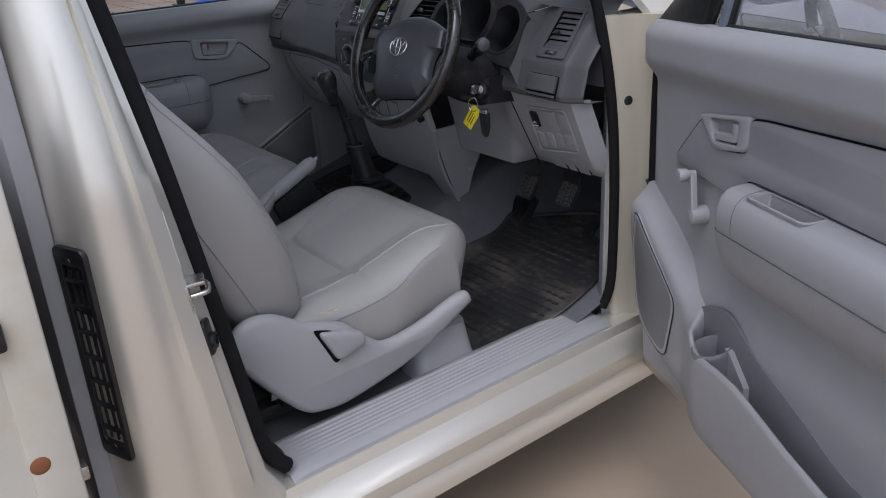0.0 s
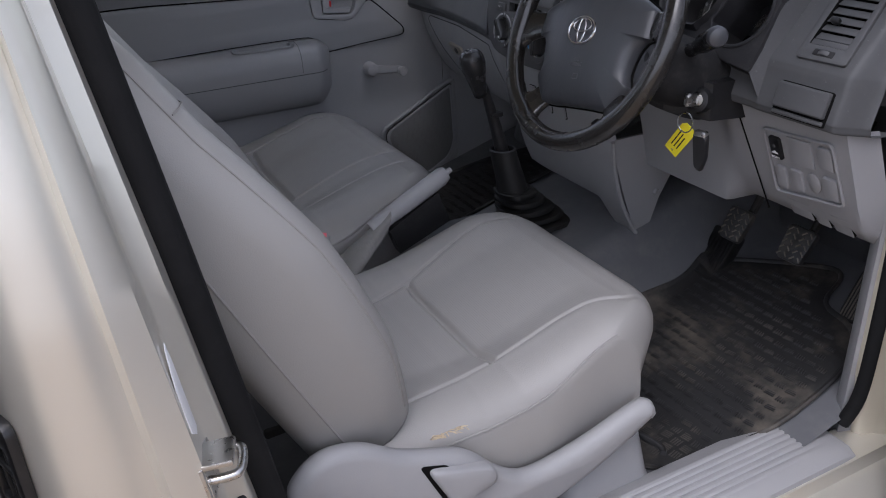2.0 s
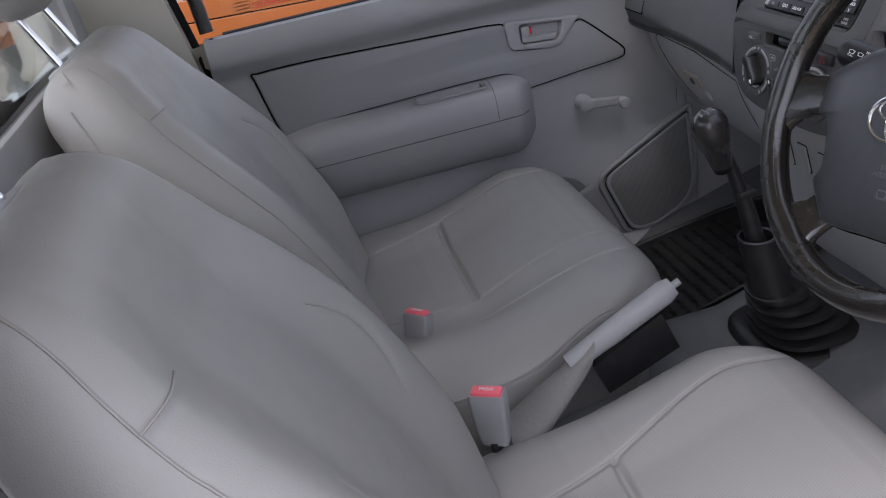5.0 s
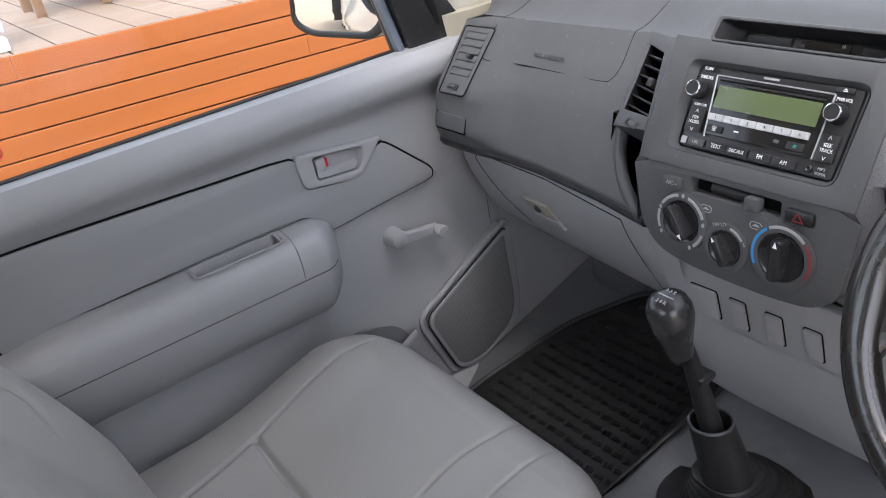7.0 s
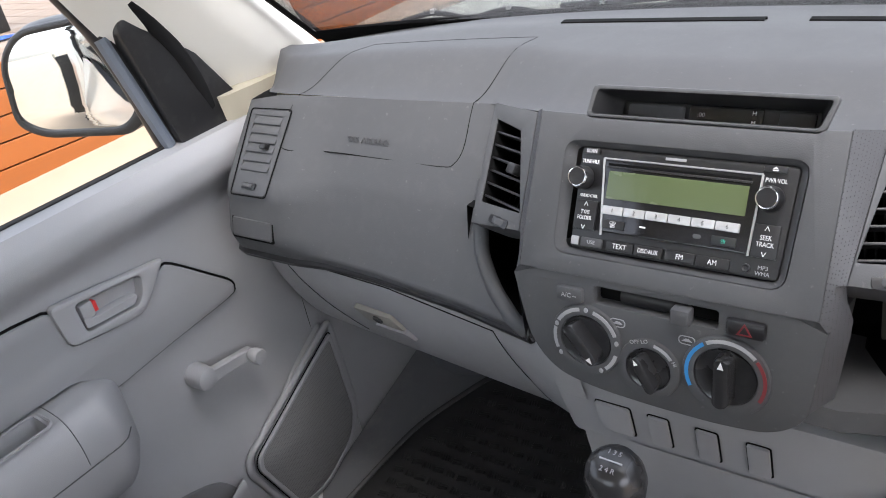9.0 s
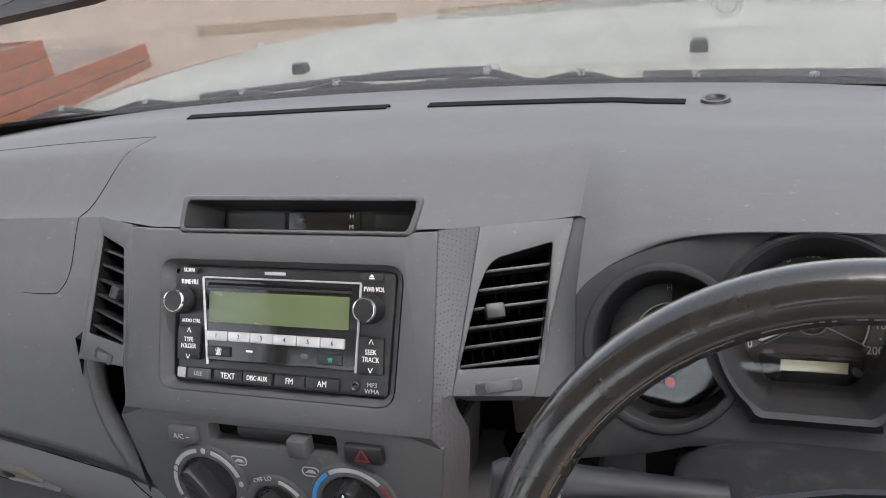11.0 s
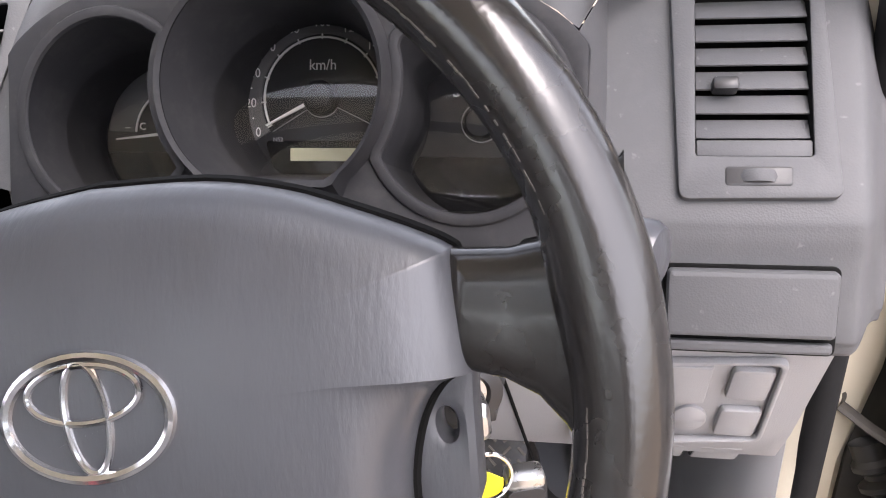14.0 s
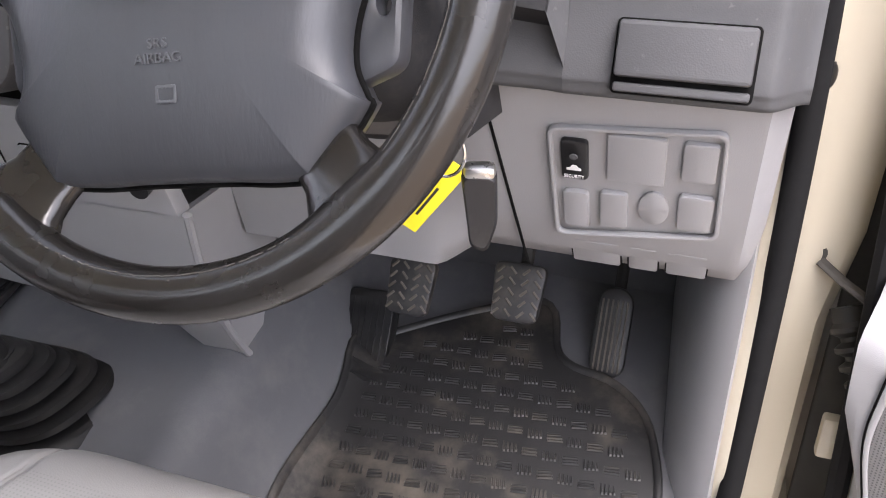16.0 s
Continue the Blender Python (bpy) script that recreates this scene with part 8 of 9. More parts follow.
def door_mirror(name, F, root, label):
    """Door mirror: F is the plane of its glass, z facing backwards."""
    ob = thing(name, root, label, "door mirror", group="door mirrors")
    out = rounded([(-0.128, -0.055), (-0.090, -0.080), (0.050, -0.094), (0.085, -0.070), (0.105, -0.005), (0.120, 0.055), (0.085, 0.092), (-0.070, 0.085), (-0.112, 0.045)], [0.03, 0.03, 0.03, 0.03, 0.03, 0.035, 0.04, 0.04, 0.03])
    inn = [(x * 0.87 - 0.007, y * 0.86 + 0.001) for x, y in out]
    part("shell", loft(B(), [[(x * k, y * k, z) for x, y in out] for k, z in ((0.985, 0.004), (1.01, -0.006), (1.03, -0.02), (1.0, -0.055), (0.85, -0.09), (0.55, -0.11))]), BLACK_PLASTIC, ob, "black mirror shell", smooth=60, m=F)
    part("rim", plate(out, [inn], -0.002, 0.010, 0.004), BLACK_PLASTIC, ob, "black mirror rim", m=F)
    part("mirror_glass", plate([(x * 0.885 - 0.007, y * 0.88 + 0.001) for x, y in out], (), 0.003, 0.0065, 0.0003), MIRROR, ob, "silvered mirror glass", m=F)
    e = F @ Vector((0.09, -0.04, -0.04))
    part("arm", tube(B(), [root, root.lerp(e, 0.5) + Vector((0, 0, 0.006)), e], [0.034, 0.028, 0.024], 12, flat=0.8), BLACK_PLASTIC, ob, "black mirror arm")
    return ob


door_mirror("passenger_mirror", plane((-0.90, 0.24, 1.12), (0.857, 0.515, 0), (0, 0, 1)), PM @ Vector((0.10, 1.07, -0.03)), "black passenger door mirror with silvered glass")
door_mirror("driver_mirror", DM @ plane((0.16, 1.165, -0.22), (0.515, 0, -0.857), (0, 1, 0)) @ Matrix.Diagonal((-1, 1, 1, 1)), DM @ Vector((0.10, 1.09, -0.03)), "black driver's door mirror with silvered glass")

# hinges, check strap and wiring gaiter between door and pillar
for zz in (0.0, -0.42):
    bm = B()
    box(bm, (0.850, 0.440, 0.862 + zz), (0.900, 0.456, 0.915 + zz), 0.004)
    box(bm, (0.892, 0.405, 0.862 + zz), (0.908, 0.450, 0.875 + zz), 0.003)
    box(bm, (0.892, 0.405, 0.902 + zz), (0.908, 0.450, 0.915 + zz), 0.003)
    hg = part("hinge", bm, JAMB_PAINT, a_driver, "cream painted steel hinge")
    part("pin", tube(B(), [(0.900, 0.414, 0.858 + zz), (0.900, 0.414, 0.92 + zz)], 0.0055, 12), STEEL, hg, "greased steel hinge pin")
ck = thing("door_check", (0.81, 0.44, 0.66), "greasy steel door check strap", "door check")
part("eye", tube(B(), [(0.804 + 0.010 * math.cos(a), 0.452 + 0.004, 0.680 + 0.010 * math.sin(a)) for a in np.linspace(0, 2 * math.pi, 20, endpoint=False)], 0.0045, 8, loop=True), DIRTY_BLACK, ck, "greasy strap eye")
part("strap", tube(B(), [(0.812, 0.450, 0.674), (0.835, 0.435, 0.662), (0.862, 0.418, 0.652), (0.915, 0.385, 0.645)], 0.0065, 8, flat=0.6), DIRTY_BLACK, ck)
gt = thing("wiring_gaiter", (0.84, 0.46, 0.50), "black ribbed rubber wiring gaiter between door and pillar", "gaiter")
pts, rad = [], []
for k in range(41):
    t = k / 40
    pts.append((lerp(0.848, 0.915, t), lerp(0.465, 0.405, t) - 0.012 * math.sin(math.pi * t), 0.62 - 0.10 * t - 0.02 * math.sin(math.pi * t)))
    rad.append(0.017 + 0.004 * (1 if k % 4 < 2 else -1) * (1 if 3 < k < 37 else 0))
part("bellows", tube(B(), pts, rad, 14), RUBBER, gt, smooth=30)

# ---- gear lever, handbrake, pedals, mats ----
gear = thing("gear_lever", (0.045, 0.15, 0.45), "worn black gear lever with ribbed rubber boot", "gear lever")
rings = []
steps = 34
for k in range(steps + 1):
    t = k / steps
    z = 0.462 + 0.121 * t
    rib = 0.009 * (1 if (k // 3) % 2 == 0 else -1) * (1 - t) ** 0.3
    wx, wy = lerp(0.088, 0.036, t ** 0.65) + rib, lerp(0.095, 0.036, t ** 0.65) + rib
    cxx, cyy = lerp(0.012, 0.026, t), lerp(0.232, 0.152, t)
    rings.append([(cxx + wx * math.copysign(abs(math.cos(a)) ** 0.75, math.cos(a)), cyy + wy * math.copysign(abs(math.sin(a)) ** 0.75, math.sin(a)), z) for a in np.linspace(0, 2 * math.pi, 40, endpoint=False)])
part("boot", loft(B(), rings), RUBBER, gear, "black ribbed rubber boot", smooth=30)
part("boot_flange", loft(B(), [[(0.000 + w * math.copysign(abs(math.cos(a)) ** 0.6, math.cos(a)), 0.236 + (w + 0.012) * math.copysign(abs(math.sin(a)) ** 0.6, math.sin(a)), z) for a in np.linspace(0, 2 * math.pi, 40, endpoint=False)] for w, z in ((0.108, 0.440), (0.106, 0.462), (0.098, 0.470), (0.080, 0.472))]), RUBBER, gear, "black boot flange", smooth=60)
part("collar", loft(B(), [[(c[0] + r * math.cos(a), c[1] + r * math.sin(a), c[2]) for a in np.linspace(0, 2 * math.pi, 28, endpoint=False)] for c, r in (((0.030, 0.152, 0.565), 0.036), ((0.026, 0.146, 0.605), 0.032), ((0.020, 0.135, 0.655), 0.029), ((0.018, 0.132, 0.672), 0.029), ((0.018, 0.132, 0.672), 0.025), ((0.020, 0.135, 0.650), 0.022))], caps=False), RUBBER, gear, "worn rubber collar", smooth=50)
part("collar_lip", tube(B(), [(0.018 + 0.027 * math.cos(a), 0.132 + 0.027 * math.sin(a), 0.673) for a in np.linspace(0, 2 * math.pi, 28, endpoint=False)], 0.0022, 6, loop=True), HUB_PLASTIC, gear, "scuffed collar lip")
part("shaft", tube(B(), [(0.022, 0.138, 0.63), (0.016, 0.118, 0.72), (0.014, 0.098, 0.79), (0.018, 0.075, 0.845)], [0.016, 0.013, 0.010, 0.009], 14), BLACK_PLASTIC, gear, "black lever shaft")
part("shaft_clip", boxed((0.004, 0.100, 0.748), (0.030, 0.128, 0.758), 0.003), BLACK_PLASTIC, gear)
K = plane((0.016, 0.074, 0.820), (1, 0.05, 0.0), (0, 0.94, 0.34))
ax = Vector((0.012, -0.045, 1.0)).normalized()
K = plane(Vector((0.0175, 0.078, 0.800)), (1, 0, 0), ax.cross(Vector((1, 0, 0))))
K = Matrix.Translation((0.0175, 0.080, 0.802)) @ Vector((0, 0, 1)).rotation_difference(Vector((0.03, -0.26, 0.96))).to_matrix().to_4x4()
knob = part("knob", lathe(B(), [(0.0, -0.004), (0.013, -0.004), (0.0155, 0.008), (0.0185, 0.030), (0.0235, 0.052), (0.0262, 0.066), (0.0258, 0.078), (0.0225, 0.088), (0.0165, 0.0945), (0.008, 0.0972), (0.0, 0.0978)], 36), KNOB_BLACK, gear, "glossy worn black knob with gear pattern", smooth=80, m=K)
lettering("1 3 5", 0.0062, K, GREY_INK, knob, 0, 0.0085, 0.0962, lift=0.0012)
lettering("2 4 R", 0.0062, K, GREY_INK, knob, 0, -0.0085, 0.0962, lift=0.0012)
part("pattern_bar", boxed((-0.010, -0.0006, 0.0965), (0.010, 0.0006, 0.0984)), GREY_INK, knob, m=K)

hb = thing("handbrake_lever", (0.10, -0.2, 0.45), "grey plastic handbrake lever with worn vinyl gaiter", "handbrake")
A_, B_ = Vector((0.095, -0.215, 0.600)), Vector((0.101, -0.050, 0.684))
d = (B_ - A_)
part("grip", tube(B(), [A_ + d * t for t in (0, 0.1, 0.4, 0.7, 0.92, 1.0)], [0.0135, 0.0145, 0.0165, 0.0165, 0.0165, 0.0125], 16, flat=1.15), LIGHT_PLASTIC, hb, "grey plastic grip", smooth=60)
part("button", tube(B(), [B_, B_ + d.normalized() * 0.012], 0.0055, 12), LIGHT_PLASTIC, hb, "grey release button")
part("lever_web", loft(B(), [[(0.088, A_.y + 0.03 + 0.11 * t, A_.z - 0.005 + 0.056 * t), (0.112, A_.y + 0.03 + 0.11 * t, A_.z - 0.005 + 0.056 * t), (0.112, A_.y + 0.05 + 0.115 * t, A_.z - 0.06 + 0.045 * t), (0.088, A_.y + 0.05 + 0.115 * t, A_.z - 0.06 + 0.045 * t)] for t in (0, 0.5, 1)]), BLACK_PLASTIC, hb, "dark lever underside")
rings = []
rnd = random.Random(9)
for k in range(13):
    t = k / 12
    c = Vector((0.098, lerp(-0.34, -0.185, t), lerp(0.47, 0.612, t ** 1.1)))
    w, h = lerp(0.055, 0.021, t ** 0.7), lerp(0.06, 0.026, t ** 0.7)
    rings.append([c + Vector((w * math.cos(a) * (1 + 0.10 * math.sin(3 * a + 5 * t)), 0.3 * h * math.sin(a), h * math.sin(a) * (1 + 0.08 * math.sin(2 * a + 9 * t)))) for a in np.linspace(0, 2 * math.pi, 26, endpoint=False)])
part("gaiter", loft(B(), rings), material("worn_tan_vinyl", (0.21, 0.204, 0.195), 0.65, grain=0.6, grain_scale=120, grain_size=0.002, dust=0.2, dust_col=(0.27, 0.25, 0.225), dust_scale=20), hb, "wrinkled grey vinyl gaiter", smooth=70)


def pedal(name, c, w, h, tilt, label, ribs, group="pedals"):
    ob = thing(name, c, label, "pedal", group=group)
    m = plane(c, (1, 0, 0), (0, math.sin(tilt), math.cos(tilt)))
    part("pad", plate(rounded([(-w * 0.42, -h / 2), (w * 0.42, -h / 2), (w / 2, h / 2), (-w / 2, h / 2)], 0.012) if ribs == "chevron" else rrect(-w / 2, -h / 2, w / 2, h / 2, w / 2), (), -0.012, 0.004, 0.004), TREAD_RUBBER if ribs == "chevron" else RUBBER, ob, "worn black rubber pedal pad", m=m)
    bm = B()
    if ribs == "chevron":
        for i in range(4):
            for j in range(5):
                x, y = (-0.36 + 0.24 * i) * w, (-0.36 + 0.18 * j) * h
                s = 1 if i % 2 == 0 else -1
                tube(bm, [(x - 0.004, y - 0.004 * s, 0.004), (x + 0.004, y + 0.004 * s, 0.004)], 0.0018, 5)
    else:
        for i in range(6):
            x = (-0.34 + 0.136 * i) * w
            box(bm, (x - 0.0012, -h * 0.42, 0.003), (x + 0.0012, h * 0.36, 0.0062), 0.0005)
    part("tread", bm, DUSTY_TREAD, ob, "dusty raised tread", m=m)
    part("arm", tube(B(), [m @ Vector((0, h * 0.3, -0.012)), m @ Vector((0, h * 0.55, -0.03)), Vector((c[0], c[1] + 0.16, c[2] + 0.22))], 0.008, 8), DIRTY_BLACK, ob, "black steel pedal arm")
    return ob


pedal("clutch_pedal", (0.372, 0.474, 0.545), 0.062, 0.070, 0.55, "black rubber clutch pedal with chevron tread", "chevron")
pedal("brake_pedal", (0.500, 0.502, 0.545), 0.066, 0.072, 0.55, "black rubber brake pedal with chevron tread", "chevron")
pedal("accelerator_pedal", (0.608, 0.575, 0.462), 0.046, 0.120, 0.55, "long black accelerator pedal with ribbed worn foot", "ribs")
fr_ = thing("foot_rest", (0.295, 0.53, 0.42), "black rubber-padded foot rest beside the clutch", "foot rest")
m = plane((0.289, 0.517, 0.440), (1, 0.08, 0), (0, 0.62, 0.78))
part("pad", plate(rounded([(-0.032, -0.048), (0.026, -0.048), (0.034, -0.036), (0.034, 0.052), (-0.032, 0.052)], 0.008), (), -0.03, 0.004, 0.003), RUBBER, fr_, m=m)
bm = B()
for i in range(7):
    for j in range(10):
        box(bm, (-0.028 + i * 0.009, -0.042 + j * 0.009, 0.003), (-0.022 + i * 0.009, -0.061 + j * 0.009, 0.006))
part("studs", bm, MAT_RUBBER, fr_, "dusty studs", m=m)


def tread_mat(name, outline, rubber, label, height, seed):
    """Rubber mat with raised five-bar tread; height(x, y) is the floor under it."""
    ob = thing(name, (sum(p[0] for p in outline) / len(outline), sum(p[1] for p in outline) / len(outline), FLOOR_Z), label, "floor mat", group="floor mats")
    pts = rounded(outline, 0.05)

    def lay(bm):
        for v in bm.verts:
            v.co.z += height(v.co.x, v.co.y)
        return bm
    bm = plate(pts, (), 0.004, 0.008, 0.001)
    bmesh.ops.triangulate(bm, faces=bm.faces)
    for _ in range(5):
        es = [e for e in bm.edges if e.calc_length() > 0.05]
        if not es:
            break
        bmesh.ops.subdivide_edges(bm, edges=es, cuts=1)
        bmesh.ops.triangulate(bm, faces=bm.faces)
    part("sheet", lay(bm), rubber, ob, smooth=50)
    part("border", lay(tube(B(), [(lerp(sum(p[0] for p in pts) / len(pts), x, 0.985), lerp(sum(p[1] for p in pts) / len(pts), y, 0.985), 0.009) for x, y in pts], 0.005, 6, loop=True)), rubber, ob, "raised mat border", smooth=60)
    P = np.array(pts)

    def inside(x, y):
        c = False
        j = len(P) - 1
        for i in range(len(P)):
            if (P[i][1] > y) != (P[j][1] > y) and x < (P[j][0] - P[i][0]) * (y - P[i][1]) / (P[j][1] - P[i][1]) + P[i][0]:
                c = not c
            j = i
        return c
    bm = B()
    step = 0.0245
    x0, x1, y0, y1 = P[:, 0].min(), P[:, 0].max(), P[:, 1].min(), P[:, 1].max()
    i = 0
    y = y0 + step
    while y < y1:
        j = 0
        x = x0 + step
        while x < x1:
            if all(inside(x + dx, y + dy) for dx in (-0.025, 0.025) for dy in (-0.025, 0.025)):
                a = radians(12 if (i + j) % 2 == 0 else 102) + 0.06 * math.sin(3.1 * i + 1.7 * j)
                ca, sa = math.cos(a), math.sin(a)
                for k in range(4):
                    o = (k - 1.5) * 0.0047
                    h = height(x, y)
                    q = [(-0.0098, o - 0.0015), (0.0098, o - 0.0015), (0.0098, o + 0.0015), (-0.0098, o + 0.0015)]
                    lo = [bm.verts.new((x + px * ca - py * sa, y + px * sa + py * ca, h + 0.007)) for px, py in q]
                    hi = [bm.verts.new((x + px * 0.85 * ca - (o + (py - o) * 0.6) * sa, y + px * 0.85 * sa + (o + (py - o) * 0.6) * ca, h + 0.0093)) for px, py in q]
                    bm.faces.new(hi)
                    for e in range(4):
                        bm.faces.new((lo[e], lo[(e + 1) % 4], hi[(e + 1) % 4], hi[e]))
            x += step
            j += 1
        y += step
        i += 1
    tagged(part("tread", bm, TREAD_RUBBER if rubber is MAT_RUBBER else TREAD_CLEAN, ob, smooth=20), kind="stuff")
    return ob


tread_mat("driver_mat", [(0.268, 0.515), (0.40, 0.60), (0.52, 0.66), (0.546, 0.548), (0.625, 0.537), (0.673, 0.498), (0.70, 0.42), (0.708, 0.28), (0.668, 0.055), (0.60, 0.0), (0.44, -0.06), (0.30, 0.0), (0.272, 0.28), (0.287, 0.435)], MAT_RUBBER, "dusty black tread-plate rubber mat in driver's footwell", floor_height, 1)
tread_mat("passenger_mat", [(-0.652, 0.204), (-0.595, 0.446), (-0.50, 0.60), (-0.30, 0.66), (-0.14, 0.60), (-0.125, 0.30), (-0.19, 0.02), (-0.25, -0.06), (-0.63, -0.04)], MAT_CLEAN, "black tread-plate rubber mat in passenger's footwell", floor_height, 2)

# demister slots and sun sensor on the top pad
dm = thing("demister_slot", (0, 0.56, 1.10), "black demister slots and sun sensor along the windscreen", "air vent")
for xa, xb in ((-0.262, -0.012), (0.036, 0.306)):
    rows = []
    for x in np.linspace(xa, xb, 16):
        yy = 0.548 + 0.020 * (1 - ((x - 0.02) / 0.29) ** 2)
        y0, y1 = table(x, EDGE_X, EDGE_Y), screen_base(x)
        z = pad(x, (yy - y0) / (y1 - y0))[2]
        rows.append([(x, yy - 0.006, z - 0.001), (x, yy - 0.005, z + 0.0022), (x, yy + 0.006, z + 0.0026), (x, yy + 0.007, z - 0.001)])
    part("slot", sheet(B(), rows), MATT_BLACK, dm, smooth=30)
z = pad(0.333, 0.60)[2]
part("sensor", lathe(B(), [(0.0, 0.001), (0.008, 0.001), (0.010, 0.004), (0.013, 0.0042), (0.015, -0.001)], 24, Matrix.Translation((0.333, 0.556, pad(0.333, (0.556 - table(0.333, EDGE_X, EDGE_Y)) / (screen_base(0.333) - table(0.333, EDGE_X, EDGE_Y)))[2]))), BLACK_PLASTIC, dm, "round black sun sensor")

# interior mirror
rm = thing("rear_view_mirror", (-0.03, 0.10, 1.30), "black interior rear-view mirror", "mirror")
m = plane((-0.045, 0.115, 1.345), (0.985, -0.12, 0.10), (-0.10, -0.12, 0.98))
out = rounded([(-0.125, -0.032), (0.125, -0.032), (0.12, 0.036), (-0.12, 0.036)], 0.02)
part("shell", loft(B(), [[(x * k, y * k, z) for x, y in out] for k, z in ((0.98, 0.012), (1.0, 0.006), (1.0, -0.008), (0.85, -0.024), (0.5, -0.03))]), BLACK_PLASTIC, rm, smooth=60, m=m)
part("glass", plate([(x * 0.93, y * 0.86) for x, y in out], (), 0.0115, 0.0135, 0.0004), MIRROR, rm, "silvered glass", m=m)
part("stem", tube(B(), [m @ Vector((0, 0.01, -0.02)), Vector((-0.02, 0.17, 1.42)), Vector((-0.01, 0.135, 1.505))], 0.009, 10), BLACK_PLASTIC, rm)

# ---- bonnet, wipers, guards ----
def bonnet_z(x, y):
    t = max(0.0, (y - 0.80) / 0.98)
    return 1.082 - 0.015 * t - 0.13 * t ** 2.6 - 0.055 * (abs(x - 0.02) / 0.72) ** 2.6 * (0.7 + 0.5 * t)


def half_width(y):
    return table(y, [0.70, 0.80, 1.2, 1.6, 1.80], [0.735, 0.735, 0.70, 0.62, 0.52])


bonnet = thing("bonnet", (0.02, 1.25, 1.0), "pale champagne painted bonnet beyond the windscreen", "bonnet")
rows = []
for y in np.r_[0.770, 0.774, 0.780, 0.788, 0.798, np.linspace(0.81, 1.80, 40)]:
    rows.append([(0.02 + half_width(y) * u, y - 0.06 * u * u * (1 if y < 0.9 else 0.4), bonnet_z(0.02 + half_width(y) * u, y) - 0.020 * smooth01((0.800 - y) / 0.03) ** 1.6) for u in np.linspace(-1, 1, 40)])
part("panel", sheet(B(), rows), BONNET_PAINT, bonnet, "champagne bonnet panel", smooth=60)
for x, y in ((-0.268, 0.842), (0.304, 0.842)):
    nz = part("washer_nozzle", loft(B(), [[(x + a * 0.011 * k, y + b * 0.008 * k, bonnet_z(x, y) + h) for a, b in ((-1, -1), (1, -1), (1, 1), (-1, 1))] for k, h in ((1.0, -0.004), (1.0, 0.010), (0.75, 0.015))]), BLACK_PLASTIC, bonnet, "black washer nozzle")
cowl = thing("cowl_panel", (0.02, 0.72, 1.05), "black plastic cowl panel under the wipers", "cowl")
rows = []
for t in np.linspace(0, 1, 8):
    rows.append([(x, screen_base(x) + 0.020 + 0.115 * t, 1.066 - 0.012 * math.sin(math.pi * t) - 0.05 * (abs(x - 0.02) / 0.72) ** 3) for x in np.linspace(-0.71, 0.75, 30)])
part("panel", sheet(B(), rows), BLACK_PLASTIC, cowl, smooth=60)


def wiper(name, pivot, tip, label):
    ob = thing(name, pivot, label, "wiper", group="wipers")
    a, b = Vector(pivot), Vector(tip)
    d = b - a
    arm = [a + Vector((0, 0, 0.01)), a + d * 0.25 + Vector((0, 0.0, 0.016)), a + d * 0.6 + Vector((0, -0.01, 0.014))]
    part("arm", tube(B(), catmull(arm, 5), [0.011] * 5 + [0.008] * 6, 8, flat=0.6), BLACK_PLASTIC, ob, "black wiper arm")
    part("pivot_cap", lathe(B(), [(0, 0.02), (0.008, 0.019), (0.011, 0.012), (0.012, 0.0), (0, 0)], 16, Matrix.Translation(a)), STEEL, ob, "pivot nut")
    bl = part("blade", tube(B(), [a + d * t + Vector((0, -0.022, 0.004 + 0.006 * math.sin(math.pi * t))) for t in np.linspace(0.12, 1.06, 20)], 0.0045, 6), RUBBER, ob, "black wiper blade")
    for t in (0.3, 0.5, 0.72, 0.92):
        c = a + d * t + Vector((0, -0.018, 0.016))
        part("bridge", tube(B(), catmull([c - d * 0.09 + Vector((0, -0.002, -0.010)), c, c + d * 0.09 + Vector((0, -0.002, -0.010))], 5), 0.0042, 6), BLACK_PLASTIC, bl)
        part("rivet", lathe(B(), [(0, 0.007), (0.005, 0.006), (0.006, 0.0)], 12, Matrix.Translation(c)), STEEL, bl)
    return ob


wiper("wiper", (0.60, 0.655, 1.072), (0.02, 0.722, 1.090), "black windscreen wiper resting along the cowl")
wiper("wiper", (0.06, 0.740, 1.085), (-0.60, 0.660, 1.080), "black windscreen wiper resting along the cowl")
for s, nm in ((1, "guard_driver"), (-1, "guard_passenger")):
    rows = []
    for y in np.linspace(0.53, 1.78, 24):
        hw = half_width(max(y, 0.8))
        ox = 0.878 - 0.05 * smooth01((y - 1.3) / 0.5)
        zt = bonnet_z(0.02 + hw * 0.98, max(0.8, y)) - 0.006
        rows.append([(s * (0.80 if y < 0.56 else hw - 0.01), y, zt), (s * lerp(hw, ox, 0.55), y, zt - 0.018), (s * lerp(hw, ox, 0.9), y, zt - 0.07), (s * ox, y, zt - 0.15), (s * (ox + 0.004), y, 0.70), (s * (ox - 0.01), y, 0.45), (s * (ox - 0.03), y, 0.22)])
    g = thing(nm, (0.86 * s, 1.1, 0.22), "pale champagne painted front guard", "guard", group="front guards")
    part("panel", sheet(B(), rows), PAINT, g, smooth=60)
    hl = part("headlamp", plate(rounded([(-0.14, -0.07), (0.14, -0.09), (0.15, 0.04), (-0.12, 0.08)], 0.03), (), 0, 0.02, 0.008), CHROME, g, "clear headlamp", m=Matrix.Translation((0.80 * s, 1.60, 0.86)) @ Matrix.Rotation(radians(90), 4, "X") @ Matrix.Rotation(radians(62 * s), 4, "Y"))

